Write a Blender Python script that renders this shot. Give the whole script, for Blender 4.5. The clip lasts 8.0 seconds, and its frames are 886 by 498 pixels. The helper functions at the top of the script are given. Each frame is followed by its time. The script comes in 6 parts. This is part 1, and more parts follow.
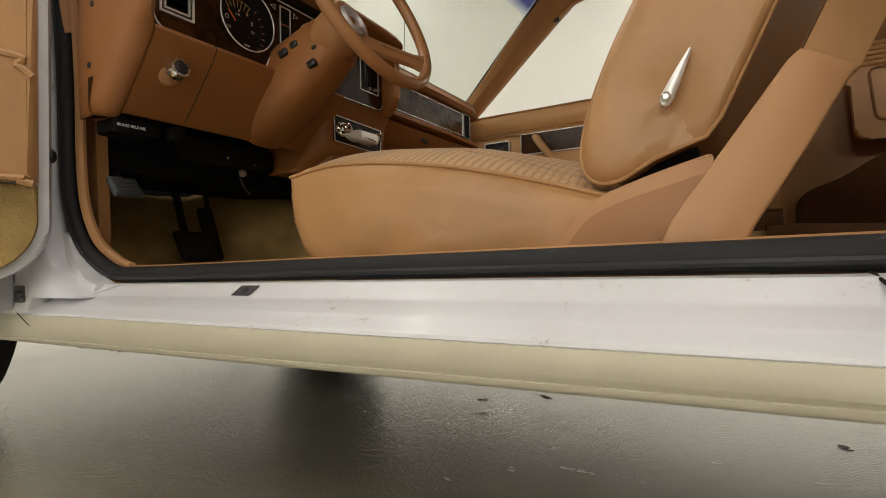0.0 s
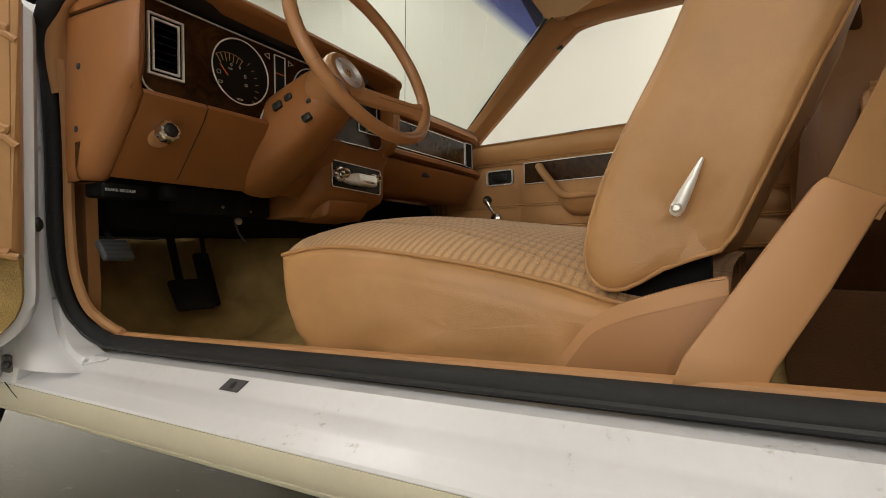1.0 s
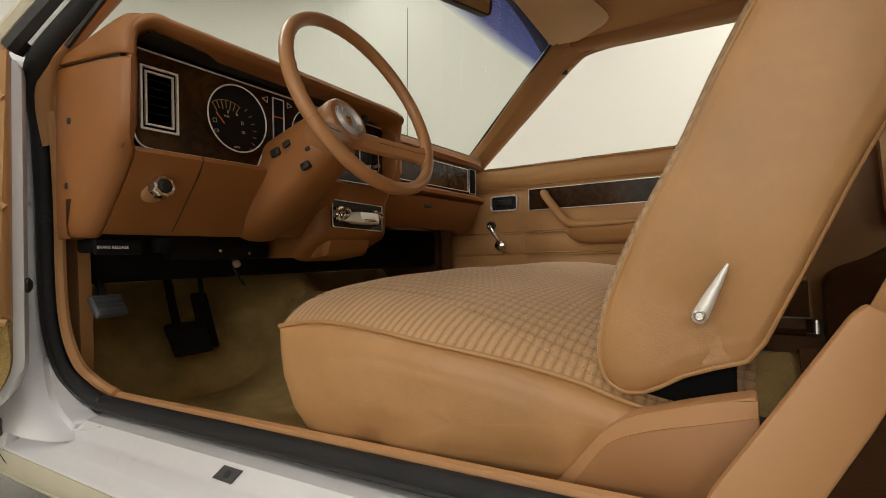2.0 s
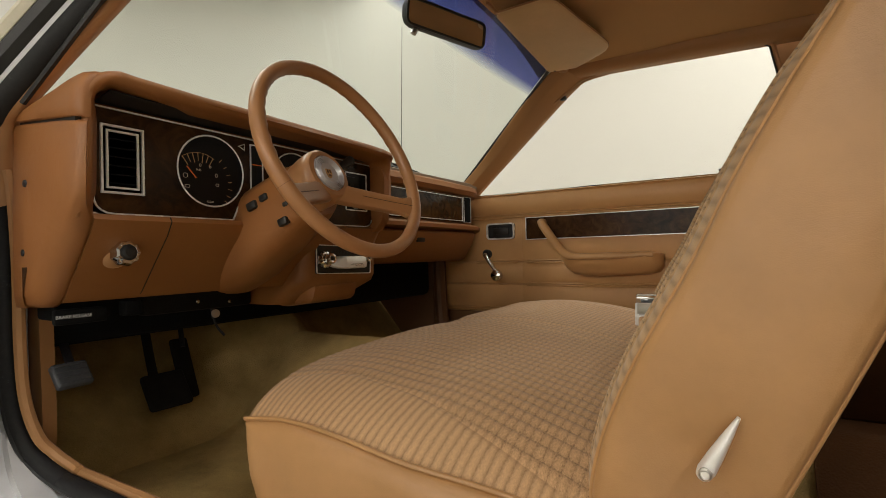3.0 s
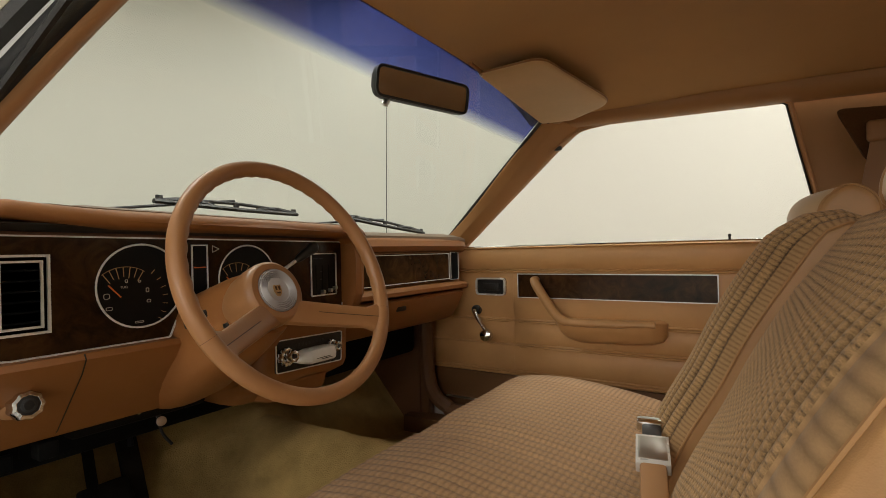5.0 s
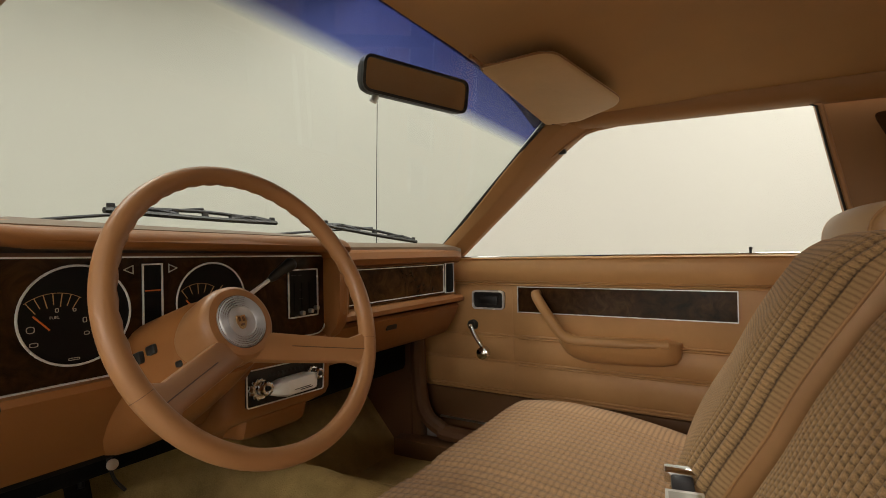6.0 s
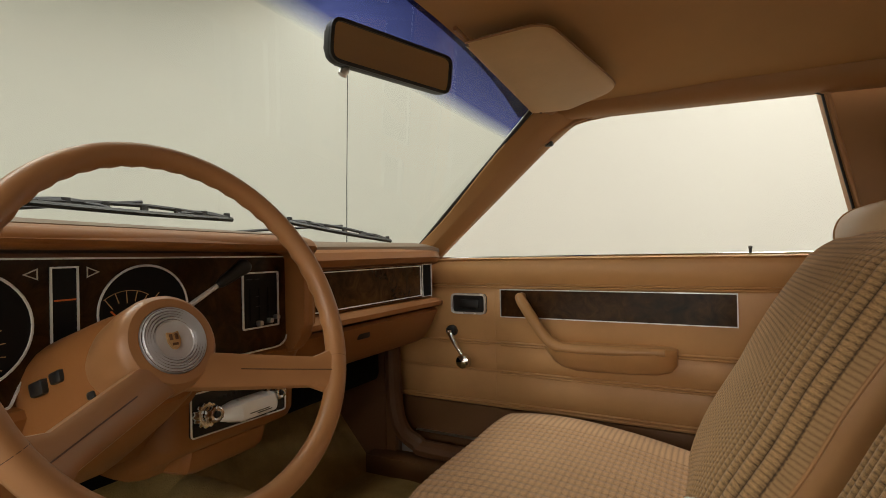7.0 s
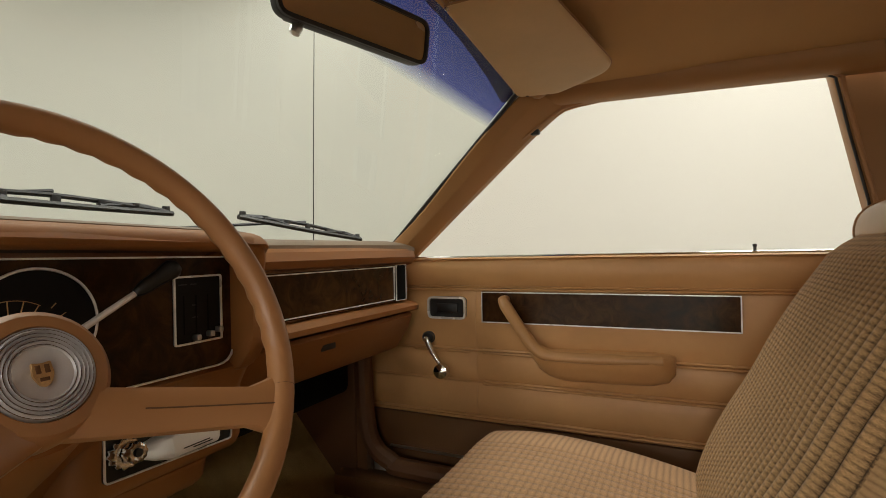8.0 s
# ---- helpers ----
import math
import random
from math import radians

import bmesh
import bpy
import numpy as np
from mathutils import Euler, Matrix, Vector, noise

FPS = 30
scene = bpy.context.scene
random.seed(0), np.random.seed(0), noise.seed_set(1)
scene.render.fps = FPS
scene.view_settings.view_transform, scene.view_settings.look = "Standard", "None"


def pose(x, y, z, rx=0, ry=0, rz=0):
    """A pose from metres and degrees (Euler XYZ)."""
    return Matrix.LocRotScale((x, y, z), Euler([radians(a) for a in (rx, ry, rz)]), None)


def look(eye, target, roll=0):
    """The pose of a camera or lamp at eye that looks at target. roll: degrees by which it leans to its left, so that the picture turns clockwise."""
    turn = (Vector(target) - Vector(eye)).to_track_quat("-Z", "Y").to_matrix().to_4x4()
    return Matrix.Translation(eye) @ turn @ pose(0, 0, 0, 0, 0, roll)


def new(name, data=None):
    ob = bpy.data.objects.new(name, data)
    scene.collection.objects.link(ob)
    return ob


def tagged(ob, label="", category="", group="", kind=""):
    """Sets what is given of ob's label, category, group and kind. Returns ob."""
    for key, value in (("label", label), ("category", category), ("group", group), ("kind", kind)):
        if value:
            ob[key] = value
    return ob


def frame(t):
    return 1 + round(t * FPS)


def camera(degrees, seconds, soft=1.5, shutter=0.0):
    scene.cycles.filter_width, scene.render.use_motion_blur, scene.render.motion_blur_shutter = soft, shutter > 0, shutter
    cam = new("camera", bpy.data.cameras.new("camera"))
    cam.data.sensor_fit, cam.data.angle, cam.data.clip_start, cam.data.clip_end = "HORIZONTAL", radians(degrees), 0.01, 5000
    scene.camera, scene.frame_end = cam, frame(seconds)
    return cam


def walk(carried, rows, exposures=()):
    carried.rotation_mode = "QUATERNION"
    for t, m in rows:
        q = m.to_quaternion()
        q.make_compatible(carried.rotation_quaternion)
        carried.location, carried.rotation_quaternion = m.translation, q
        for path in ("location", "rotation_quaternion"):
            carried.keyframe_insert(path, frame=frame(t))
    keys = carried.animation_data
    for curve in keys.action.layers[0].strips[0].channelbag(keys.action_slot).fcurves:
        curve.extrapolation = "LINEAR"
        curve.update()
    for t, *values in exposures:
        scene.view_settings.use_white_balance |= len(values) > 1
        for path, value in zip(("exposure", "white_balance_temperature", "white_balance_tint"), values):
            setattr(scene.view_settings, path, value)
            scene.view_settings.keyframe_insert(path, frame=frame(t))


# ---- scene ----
cam = camera(82.9, 8.0, soft=0.55)
PATH = [
    (0, (0.079, -0.017, 0.385), (-0.964, 1.689, 0.413), -1.0),
    (0.5, (0.079, -0.003, 0.443), (-0.972, 1.698, 0.466), -1.1),
    (1, (0.073, 0.015, 0.499), (-0.986, 1.711, 0.525), -1.3),
    (1.5, (0.067, 0.025, 0.543), (-0.998, 1.718, 0.570), -1.3),
    (1.7, (0.0625, 0.0296, 0.5633), (-1.0041, 1.7212, 0.5934), -1.4),
    (3, (0.052, 0.104, 0.704), (-1.023, 1.791, 0.726), -1.4),
    (3.5, (0.053, 0.136, 0.769), (-1.029, 1.819, 0.783), -1.2),
    (4, (0.048, 0.163, 0.812), (-1.031, 1.847, 0.827), -1.3),
    (4.5, (0.045, 0.197, 0.862), (-1.034, 1.881, 0.870), -1.4),
    (6, (-0.041, 0.334, 0.929), (-1.089, 2.038, 0.939), -1.1),
    (6.5, (-0.082, 0.387, 0.929), (-1.091, 2.114, 0.943), -1.2),
    (7, (-0.115, 0.425, 0.928), (-1.063, 2.186, 0.938), -1.2),
    (7.5, (-0.143, 0.469, 0.928), (-1.038, 2.257, 0.938), -1.1),
    (8, (-0.173, 0.534, 0.927), (-1.036, 2.338, 0.933), -1.3),
]
walk(cam, [(t, look(eye, target, roll)) for t, eye, target, roll in PATH])
scene.view_settings.exposure = 0.0

# The car: x runs to its rear, y from the driver's side to the passenger's, z up. Its middle lies at y = MID.
MID = 1.04

# ---- world and lamps: a plain hall lit by assumed ceiling lamps, none in view ----
world = bpy.data.worlds.new("world")
scene.world = world
world.use_nodes = True
world.node_tree.nodes["Background"].inputs[0].default_value = (1.0, 0.98, 0.95, 1)
world.node_tree.nodes["Background"].inputs[1].default_value = 0.07


def area_lamp(name, at, sx, sy, power, aim=None, colour=(1.0, 0.97, 0.92)):
    data = bpy.data.lights.new(name, "AREA")
    data.shape, data.size, data.size_y = "RECTANGLE", sx, sy
    data.energy, data.color = power, colour
    ob = new(name, data)
    ob.matrix_world = look(at, aim or (at[0], at[1] + 0.001, at[2] - 1))
    return ob


# Unseen lamps, added and powered to suit how the cabin is lit.
LAMPS = (
    (-3.6, -10.6, 190), (0.4, -10.6, 390), (4.2, -10.6, 305),
    # Weak row added to brighten the driver's half of the cushion.
    (-3.4, -2.4, 9), (0.6, -2.4, 22), (4.2, -2.4, 9),
    (-3.4, 0.6, 104), (0.6, 0.6, 56), (4.2, 0.6, 84),
    (-3.4, 3.7, 34), (0.6, 3.7, 114), (4.2, 3.7, 46),
)
for lx, ly, power in LAMPS:
    area_lamp("assumed_lamp", (lx, ly, 4.12), 1.2, 2.4, power)


# ---- materials ----
def material(name):
    m = bpy.data.materials.new(name)
    m.use_nodes = True
    nt = m.node_tree
    return m, nt, nt.nodes["Principled BSDF"]


def node(nt, kind, **inputs):
    n = nt.nodes.new(kind)
    for key, value in inputs.items():
        n.inputs[key.replace("_", " ")].default_value = value
    return n


def ramp(nt, fac, stops):
    n = nt.nodes.new("ShaderNodeValToRGB")
    while len(n.color_ramp.elements) < len(stops):
        n.color_ramp.elements.new(0.5)
    for e, (p, c) in zip(n.color_ramp.elements, stops):
        e.position, e.color = p, (*c, 1) if len(c) == 3 else c
    nt.links.new(fac, n.inputs[0])
    return n


def shade(c, k):
    return tuple(min(1.0, v * k) for v in c)


def surface(name, colour, rough=0.5, metal=0.0, grain=400.0, bump=0.05, mottle=6.0, vary=0.12, coat=0.0, depth=0.0006, spec=0.5):
    """A plain surface with a fine grain in its relief and a slow mottling in its colour and gloss."""
    m, nt, bsdf = material(name)
    L = nt.links.new
    co = nt.nodes.new("ShaderNodeTexCoord")
    big = node(nt, "ShaderNodeTexNoise", Scale=mottle, Detail=4.0, Roughness=0.6)
    L(co.outputs["Object"], big.inputs["Vector"])
    fine = node(nt, "ShaderNodeTexNoise", Scale=grain, Detail=2.0)
    L(co.outputs["Object"], fine.inputs["Vector"])
    mix = nt.nodes.new("ShaderNodeMix")
    mix.data_type = "FLOAT"
    mix.inputs[0].default_value = 0.3
    L(big.outputs[0], mix.inputs[2])
    L(fine.outputs[0], mix.inputs[3])
    col = ramp(nt, mix.outputs[0], [(0.25, shade(colour, 1 - vary)), (0.75, shade(colour, 1 + vary))])
    L(col.outputs[0], bsdf.inputs["Base Color"])
    rg = nt.nodes.new("ShaderNodeMapRange")
    rg.inputs["To Min"].default_value, rg.inputs["To Max"].default_value = max(0.02, rough * 0.85), min(1, rough * 1.15)
    L(big.outputs[0], rg.inputs["Value"])
    L(rg.outputs[0], bsdf.inputs["Roughness"])
    bsdf.inputs["Metallic"].default_value = metal
    bsdf.inputs["Specular IOR Level"].default_value = spec
    bsdf.inputs["Coat Weight"].default_value = coat
    bsdf.inputs["Coat Roughness"].default_value = 0.08
    if bump:
        b = node(nt, "ShaderNodeBump", Strength=bump, Distance=depth)
        L(fine.outputs[0], b.inputs["Height"])
        L(b.outputs[0], bsdf.inputs["Normal"])
    return m


def leather(name, colour, rough=0.45, scale=900.0, bump=0.25, vary=0.10):
    """Grained vinyl: small cells in the relief, soft creases, slow mottling."""
    m, nt, bsdf = material(name)
    L = nt.links.new
    co = nt.nodes.new("ShaderNodeTexCoord")
    cell = node(nt, "ShaderNodeTexVoronoi", Scale=scale)
    L(co.outputs["Object"], cell.inputs["Vector"])
    slow = node(nt, "ShaderNodeTexNoise", Scale=7.0, Detail=5.0, Roughness=0.65)
    L(co.outputs["Object"], slow.inputs["Vector"])
    wave = node(nt, "ShaderNodeTexNoise", Scale=15.0, Detail=4.0, Roughness=0.62, Distortion=0.8)
    L(co.outputs["Object"], wave.inputs["Vector"])
    col = ramp(nt, slow.outputs[0], [(0.25, shade(colour, 1 - vary)), (0.55, colour), (0.8, shade(colour, 1 + vary))])
    L(col.outputs[0], bsdf.inputs["Base Color"])
    rg = nt.nodes.new("ShaderNodeMapRange")
    rg.inputs["To Min"].default_value, rg.inputs["To Max"].default_value = rough - 0.08, rough + 0.1
    L(slow.outputs[0], rg.inputs["Value"])
    L(rg.outputs[0], bsdf.inputs["Roughness"])
    b1 = node(nt, "ShaderNodeBump", Strength=0.17, Distance=0.006)
    L(wave.outputs[0], b1.inputs["Height"])
    b2 = node(nt, "ShaderNodeBump", Strength=bump, Distance=0.0004)
    L(cell.outputs["Distance"], b2.inputs["Height"])
    L(b1.outputs[0], b2.inputs["Normal"])
    L(b2.outputs[0], bsdf.inputs["Normal"])
    return m


def woven(name, light, dark, across, along, grooves=1.0, cross=0.7, relief=0.005, fleck=0.5, soft=0.7):
    """Ribbed seat cloth: rows of small raised blocks laid out on the mesh's UV map, in metres."""
    m, nt, bsdf = material(name)
    L = nt.links.new
    uv = nt.nodes.new("ShaderNodeUVMap")

    def math_node(op, a, b=None, c=None):
        n = nt.nodes.new("ShaderNodeMath")
        n.operation = op
        for k, v in enumerate((a, b, c)):
            if v is None:
                continue
            if isinstance(v, (int, float)):
                n.inputs[k].default_value = v
            else:
                L(v, n.inputs[k])
        return n.outputs[0]

    jit = node(nt, "ShaderNodeTexNoise", Scale=70.0, Detail=3.0)
    L(uv.outputs[0], jit.inputs["Vector"])
    sep = nt.nodes.new("ShaderNodeSeparateXYZ")
    L(uv.outputs[0], sep.inputs[0])

    def rib(phase, power):
        return math_node("POWER", math_node("ABSOLUTE", math_node("SINE", phase)), power)

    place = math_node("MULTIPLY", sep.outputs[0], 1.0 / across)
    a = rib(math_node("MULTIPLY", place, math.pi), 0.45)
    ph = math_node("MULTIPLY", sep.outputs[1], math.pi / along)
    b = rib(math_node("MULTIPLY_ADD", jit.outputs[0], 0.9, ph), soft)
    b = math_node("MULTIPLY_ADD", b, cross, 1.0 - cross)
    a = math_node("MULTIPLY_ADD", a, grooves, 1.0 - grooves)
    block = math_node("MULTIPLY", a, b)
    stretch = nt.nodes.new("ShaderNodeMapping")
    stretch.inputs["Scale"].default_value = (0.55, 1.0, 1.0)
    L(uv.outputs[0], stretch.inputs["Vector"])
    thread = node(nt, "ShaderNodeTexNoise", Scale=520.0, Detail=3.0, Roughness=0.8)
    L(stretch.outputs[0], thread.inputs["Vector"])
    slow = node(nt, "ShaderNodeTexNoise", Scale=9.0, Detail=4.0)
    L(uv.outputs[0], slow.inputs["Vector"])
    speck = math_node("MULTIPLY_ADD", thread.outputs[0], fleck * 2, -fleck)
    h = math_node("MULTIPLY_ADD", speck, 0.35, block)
    # Grooves run to the dark colour, so their shade is painted in.
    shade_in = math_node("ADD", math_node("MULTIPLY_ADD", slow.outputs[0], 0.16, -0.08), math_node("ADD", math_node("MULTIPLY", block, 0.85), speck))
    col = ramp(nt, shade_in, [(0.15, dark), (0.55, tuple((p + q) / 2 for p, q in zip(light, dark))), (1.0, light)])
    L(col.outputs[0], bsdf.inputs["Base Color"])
    bsdf.inputs["Roughness"].default_value = 0.85
    bsdf.inputs["Sheen Weight"].default_value = 0.2
    bsdf.inputs["Sheen Roughness"].default_value = 0.4
    b1 = node(nt, "ShaderNodeBump", Strength=0.9, Distance=relief)
    L(h, b1.inputs["Height"])
    L(b1.outputs[0], bsdf.inputs["Normal"])
    return m


def walnut(name):
    m, nt, bsdf = material(name)
    L = nt.links.new
    co = nt.nodes.new("ShaderNodeTexCoord")
    warp = node(nt, "ShaderNodeTexNoise", Scale=9.0, Detail=3.0)
    L(co.outputs["Object"], warp.inputs["Vector"])
    burl = node(nt, "ShaderNodeTexNoise", Scale=26.0, Detail=7.0, Roughness=0.68, Distortion=1.6)
    L(co.outputs["Object"], burl.inputs["Vector"])
    mix = nt.nodes.new("ShaderNodeMix")
    mix.data_type = "FLOAT"
    mix.inputs[0].default_value = 0.5
    L(warp.outputs[0], mix.inputs[2])
    L(burl.outputs[0], mix.inputs[3])
    col = ramp(nt, mix.outputs[0], [(0.34, (0.012, 0.0055, 0.0021)), (0.50, (0.039, 0.0165, 0.0055)), (0.70, (0.090, 0.038, 0.012))])
    L(col.outputs[0], bsdf.inputs["Base Color"])
    pores = node(nt, "ShaderNodeTexNoise", Scale=420.0, Detail=2.0)
    L(co.outputs["Object"], pores.inputs["Vector"])
    b = node(nt, "ShaderNodeBump", Strength=0.05, Distance=0.0005)
    L(pores.outputs[0], b.inputs["Height"])
    L(b.outputs[0], bsdf.inputs["Normal"])
    bsdf.inputs["Roughness"].default_value = 0.20
    bsdf.inputs["Specular IOR Level"].default_value = 0.22
    return m


def glass(name, tint, gloss=0.045, rough=0.0):
    """A thin pane: clear or tinted, with a little mirror gloss that grows at low angles."""
    m = bpy.data.materials.new(name)
    m.use_nodes = True
    nt = m.node_tree
    nt.nodes.clear()
    out = nt.nodes.new("ShaderNodeOutputMaterial")
    tr = nt.nodes.new("ShaderNodeBsdfTransparent")
    tr.inputs[0].default_value = (*tint, 1)
    gl = nt.nodes.new("ShaderNodeBsdfGlossy")
    gl.inputs["Roughness"].default_value = rough
    lw = nt.nodes.new("ShaderNodeLayerWeight")
    lw.inputs[0].default_value = 0.5
    pw = nt.nodes.new("ShaderNodeMath")
    pw.operation = "POWER"
    pw.inputs[1].default_value = 5.0
    nt.links.new(lw.outputs["Facing"], pw.inputs[0])
    sc = nt.nodes.new("ShaderNodeMath")
    sc.operation = "MULTIPLY_ADD"
    sc.inputs[1].default_value, sc.inputs[2].default_value = 0.35, gloss
    nt.links.new(pw.outputs[0], sc.inputs[0])
    mx = nt.nodes.new("ShaderNodeMixShader")
    nt.links.new(sc.outputs[0], mx.inputs[0])
    nt.links.new(tr.outputs[0], mx.inputs[1])
    nt.links.new(gl.outputs[0], mx.inputs[2])
    nt.links.new(mx.outputs[0], out.inputs[0])
    return m


M_VINYL = leather("vinyl_tan", (0.445, 0.236, 0.094), 0.42, vary=0.16)
M_DOORVINYL = leather("vinyl_door", (0.565, 0.308, 0.123), 0.45, scale=1100)
M_DASH = leather("dash_tan", (0.295, 0.114, 0.0295), 0.48, scale=1300, bump=0.2)
# Darker and greyer than the hood's tan.
M_DASHTOP = leather("dash_top_brown", (0.175, 0.110, 0.066), 0.5, scale=1300, bump=0.2)
M_PLASTIC = surface("plastic_tan", (0.46, 0.235, 0.098), 0.5, grain=1200, bump=0.12, vary=0.06)
M_WHEEL = surface("wheel_tan", (0.375, 0.176, 0.070), 0.38, grain=1500, bump=0.08, vary=0.06)
M_TRIM = surface("trim_brown", (0.30, 0.14, 0.048), 0.5, grain=900, bump=0.1, vary=0.08)
M_PILLAR = surface("pillar_plastic", (0.37, 0.185, 0.068), 0.5, grain=900, bump=0.1, vary=0.08)
# Hinge cover's plastic with the recess's shade put into its colour.
M_RECESS = surface("shaded_recess_plastic", (0.36, 0.170, 0.066), 0.55, grain=1200, bump=0.12, vary=0.06)
M_LINER = surface("headliner_cloth", (0.49, 0.275, 0.108), 0.85, grain=700, bump=0.3, vary=0.10)
M_VISOR = leather("visor_vinyl", (0.62, 0.405, 0.205), 0.5)
M_HEADREST = leather("headrest_vinyl", (0.56, 0.36, 0.19), 0.42)
RIB, RIB_FINE = 0.0190, 0.0195
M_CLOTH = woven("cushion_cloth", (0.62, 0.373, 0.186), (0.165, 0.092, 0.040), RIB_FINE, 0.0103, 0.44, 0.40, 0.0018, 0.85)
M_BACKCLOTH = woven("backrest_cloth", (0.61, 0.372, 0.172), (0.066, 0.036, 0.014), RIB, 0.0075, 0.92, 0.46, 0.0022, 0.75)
M_EDGECLOTH = woven("border_cloth", (0.52, 0.325, 0.160), (0.315, 0.190, 0.088), 0.20, 0.0143, 0.0, 0.9, 0.0007, 0.4, 1.1)
M_HEMCLOTH = woven("hem_cloth", (0.48, 0.298, 0.142), (0.27, 0.160, 0.074), 0.20, 0.0072, 0.0, 0.7, 0.0010, 0.6, 1.0)
M_CUSHBORDER = woven("cushion_border_cloth", (0.63, 0.385, 0.196), (0.29, 0.168, 0.078), 0.20, 0.0103, 0.0, 0.62, 0.0011, 0.6, 0.9)
M_CARPET = surface("carpet_gold", (0.37, 0.252, 0.098), 0.95, grain=420, bump=0.8, depth=0.003, vary=0.45, mottle=11, spec=0.1)
# Wheel arch carpet; also the shade painted over the rear floor.
M_ARCH = surface("carpet_brown_and_shade", (0.085, 0.036, 0.012), 0.9, grain=320, bump=0.6, depth=0.004, vary=0.3, spec=0.15)
# Trim brown darkened to put the passenger footwell's shade into the colour.
M_LOWTRIM = surface("shaded_lower_trim", (0.150, 0.068, 0.024), 0.6, grain=700, bump=0.2, vary=0.15)
M_WOOD = walnut("walnut_veneer")
M_CHROME = surface("chrome", (0.75, 0.75, 0.75), 0.12, 1.0, bump=0.0, vary=0.04)
M_SILVER = surface("brushed_silver", (0.62, 0.61, 0.58), 0.32, 1.0, grain=800, bump=0.05, vary=0.06)
M_BRIGHT = surface("bright_trim", (0.90, 0.89, 0.87), 0.28, 0.35, grain=900, bump=0.04, vary=0.08)
# Seams, and passenger footwell trim with its shade put into the brown.
M_SHADEBROWN = surface("dark_shaded_brown", (0.12, 0.050, 0.018), 0.55, grain=900, bump=0.1, vary=0.15)
M_BADGE = surface("satin_silver", (0.62, 0.60, 0.62), 0.34, 0.35, grain=900, bump=0.03, vary=0.10, mottle=25)
M_BRASS = surface("tarnished_brass", (0.60, 0.38, 0.18), 0.30, 0.6, grain=700, bump=0.15, vary=0.35, mottle=60)
M_AMBER = surface("amber_print", (0.60, 0.36, 0.14), 0.5, bump=0.0)
M_BLACK = surface("black_plastic", (0.012, 0.011, 0.010), 0.45, grain=900, bump=0.1, vary=0.3)
M_FACE = surface("dial_face", (0.007, 0.0065, 0.0065), 0.35, bump=0.0, vary=0.2, spec=0.18)
M_RUBBER = surface("black_rubber", (0.014, 0.014, 0.015), 0.42, grain=300, bump=0.25, vary=0.4, mottle=18)


def scuffed_rubber():
    """Black rubber with a dusty sheen and scattered pale scuffs."""
    m, nt, bsdf = material("scuffed_rubber")
    L = nt.links.new
    co = nt.nodes.new("ShaderNodeTexCoord")
    mp = nt.nodes.new("ShaderNodeMapping")
    mp.inputs["Scale"].default_value = (0.45, 1.0, 1.0)
    L(co.outputs["Object"], mp.inputs["Vector"])
    fleck = node(nt, "ShaderNodeTexNoise", Scale=150.0, Detail=3.0, Roughness=0.7)
    L(mp.outputs[0], fleck.inputs["Vector"])
    dust = node(nt, "ShaderNodeTexNoise", Scale=12.0, Detail=5.0)
    L(co.outputs["Object"], dust.inputs["Vector"])
    mul = nt.nodes.new("ShaderNodeMath")
    mul.operation = "MULTIPLY"
    L(fleck.outputs[0], mul.inputs[0])
    L(dust.outputs[0], mul.inputs[1])
    col = ramp(nt, mul.outputs[0], [(0.0, (0.010, 0.010, 0.011)), (0.39, (0.022, 0.022, 0.023)), (0.47, (0.060, 0.060, 0.058))])
    L(col.outputs[0], bsdf.inputs["Base Color"])
    rg = nt.nodes.new("ShaderNodeMapRange")
    rg.inputs["To Min"].default_value, rg.inputs["To Max"].default_value = 0.5, 0.75
    bsdf.inputs["Specular IOR Level"].default_value = 0.3
    L(dust.outputs[0], rg.inputs["Value"])
    L(rg.outputs[0], bsdf.inputs["Roughness"])
    b = node(nt, "ShaderNodeBump", Strength=0.3, Distance=0.001)
    L(fleck.outputs[0], b.inputs["Height"])
    L(b.outputs[0], bsdf.inputs["Normal"])
    return m


M_SEAL = scuffed_rubber()
M_WHITE = surface("white_paint", (0.62, 0.625, 0.65), 0.36, grain=150, bump=0.03, vary=0.04, coat=0.15)


def grimy_white():
    """Old white enamel: grey smudges and a few rusty specks."""
    m, nt, bsdf = material("old_white_enamel")
    L = nt.links.new
    co = nt.nodes.new("ShaderNodeTexCoord")
    n1 = node(nt, "ShaderNodeTexNoise", Scale=5.0, Detail=7.0, Roughness=0.68)
    L(co.outputs["Object"], n1.inputs["Vector"])
    n2 = node(nt, "ShaderNodeTexNoise", Scale=70.0, Detail=4.0, Roughness=0.7)
    L(co.outputs["Object"], n2.inputs["Vector"])
    mul = nt.nodes.new("ShaderNodeMath")
    mul.operation = "MULTIPLY"
    L(n1.outputs[0], mul.inputs[0])
    L(n2.outputs[0], mul.inputs[1])
    col = ramp(nt, mul.outputs[0], [(0.20, (0.68, 0.68, 0.705)), (0.34, (0.66, 0.655, 0.67)), (0.42, (0.38, 0.365, 0.34)), (0.50, (0.22, 0.17, 0.12))])
    L(col.outputs[0], bsdf.inputs["Base Color"])
    bsdf.inputs["Roughness"].default_value = 0.34
    bsdf.inputs["Coat Weight"].default_value = 0.15
    b = node(nt, "ShaderNodeBump", Strength=0.08, Distance=0.0006)
    L(n2.outputs[0], b.inputs["Height"])
    L(b.outputs[0], bsdf.inputs["Normal"])
    return m


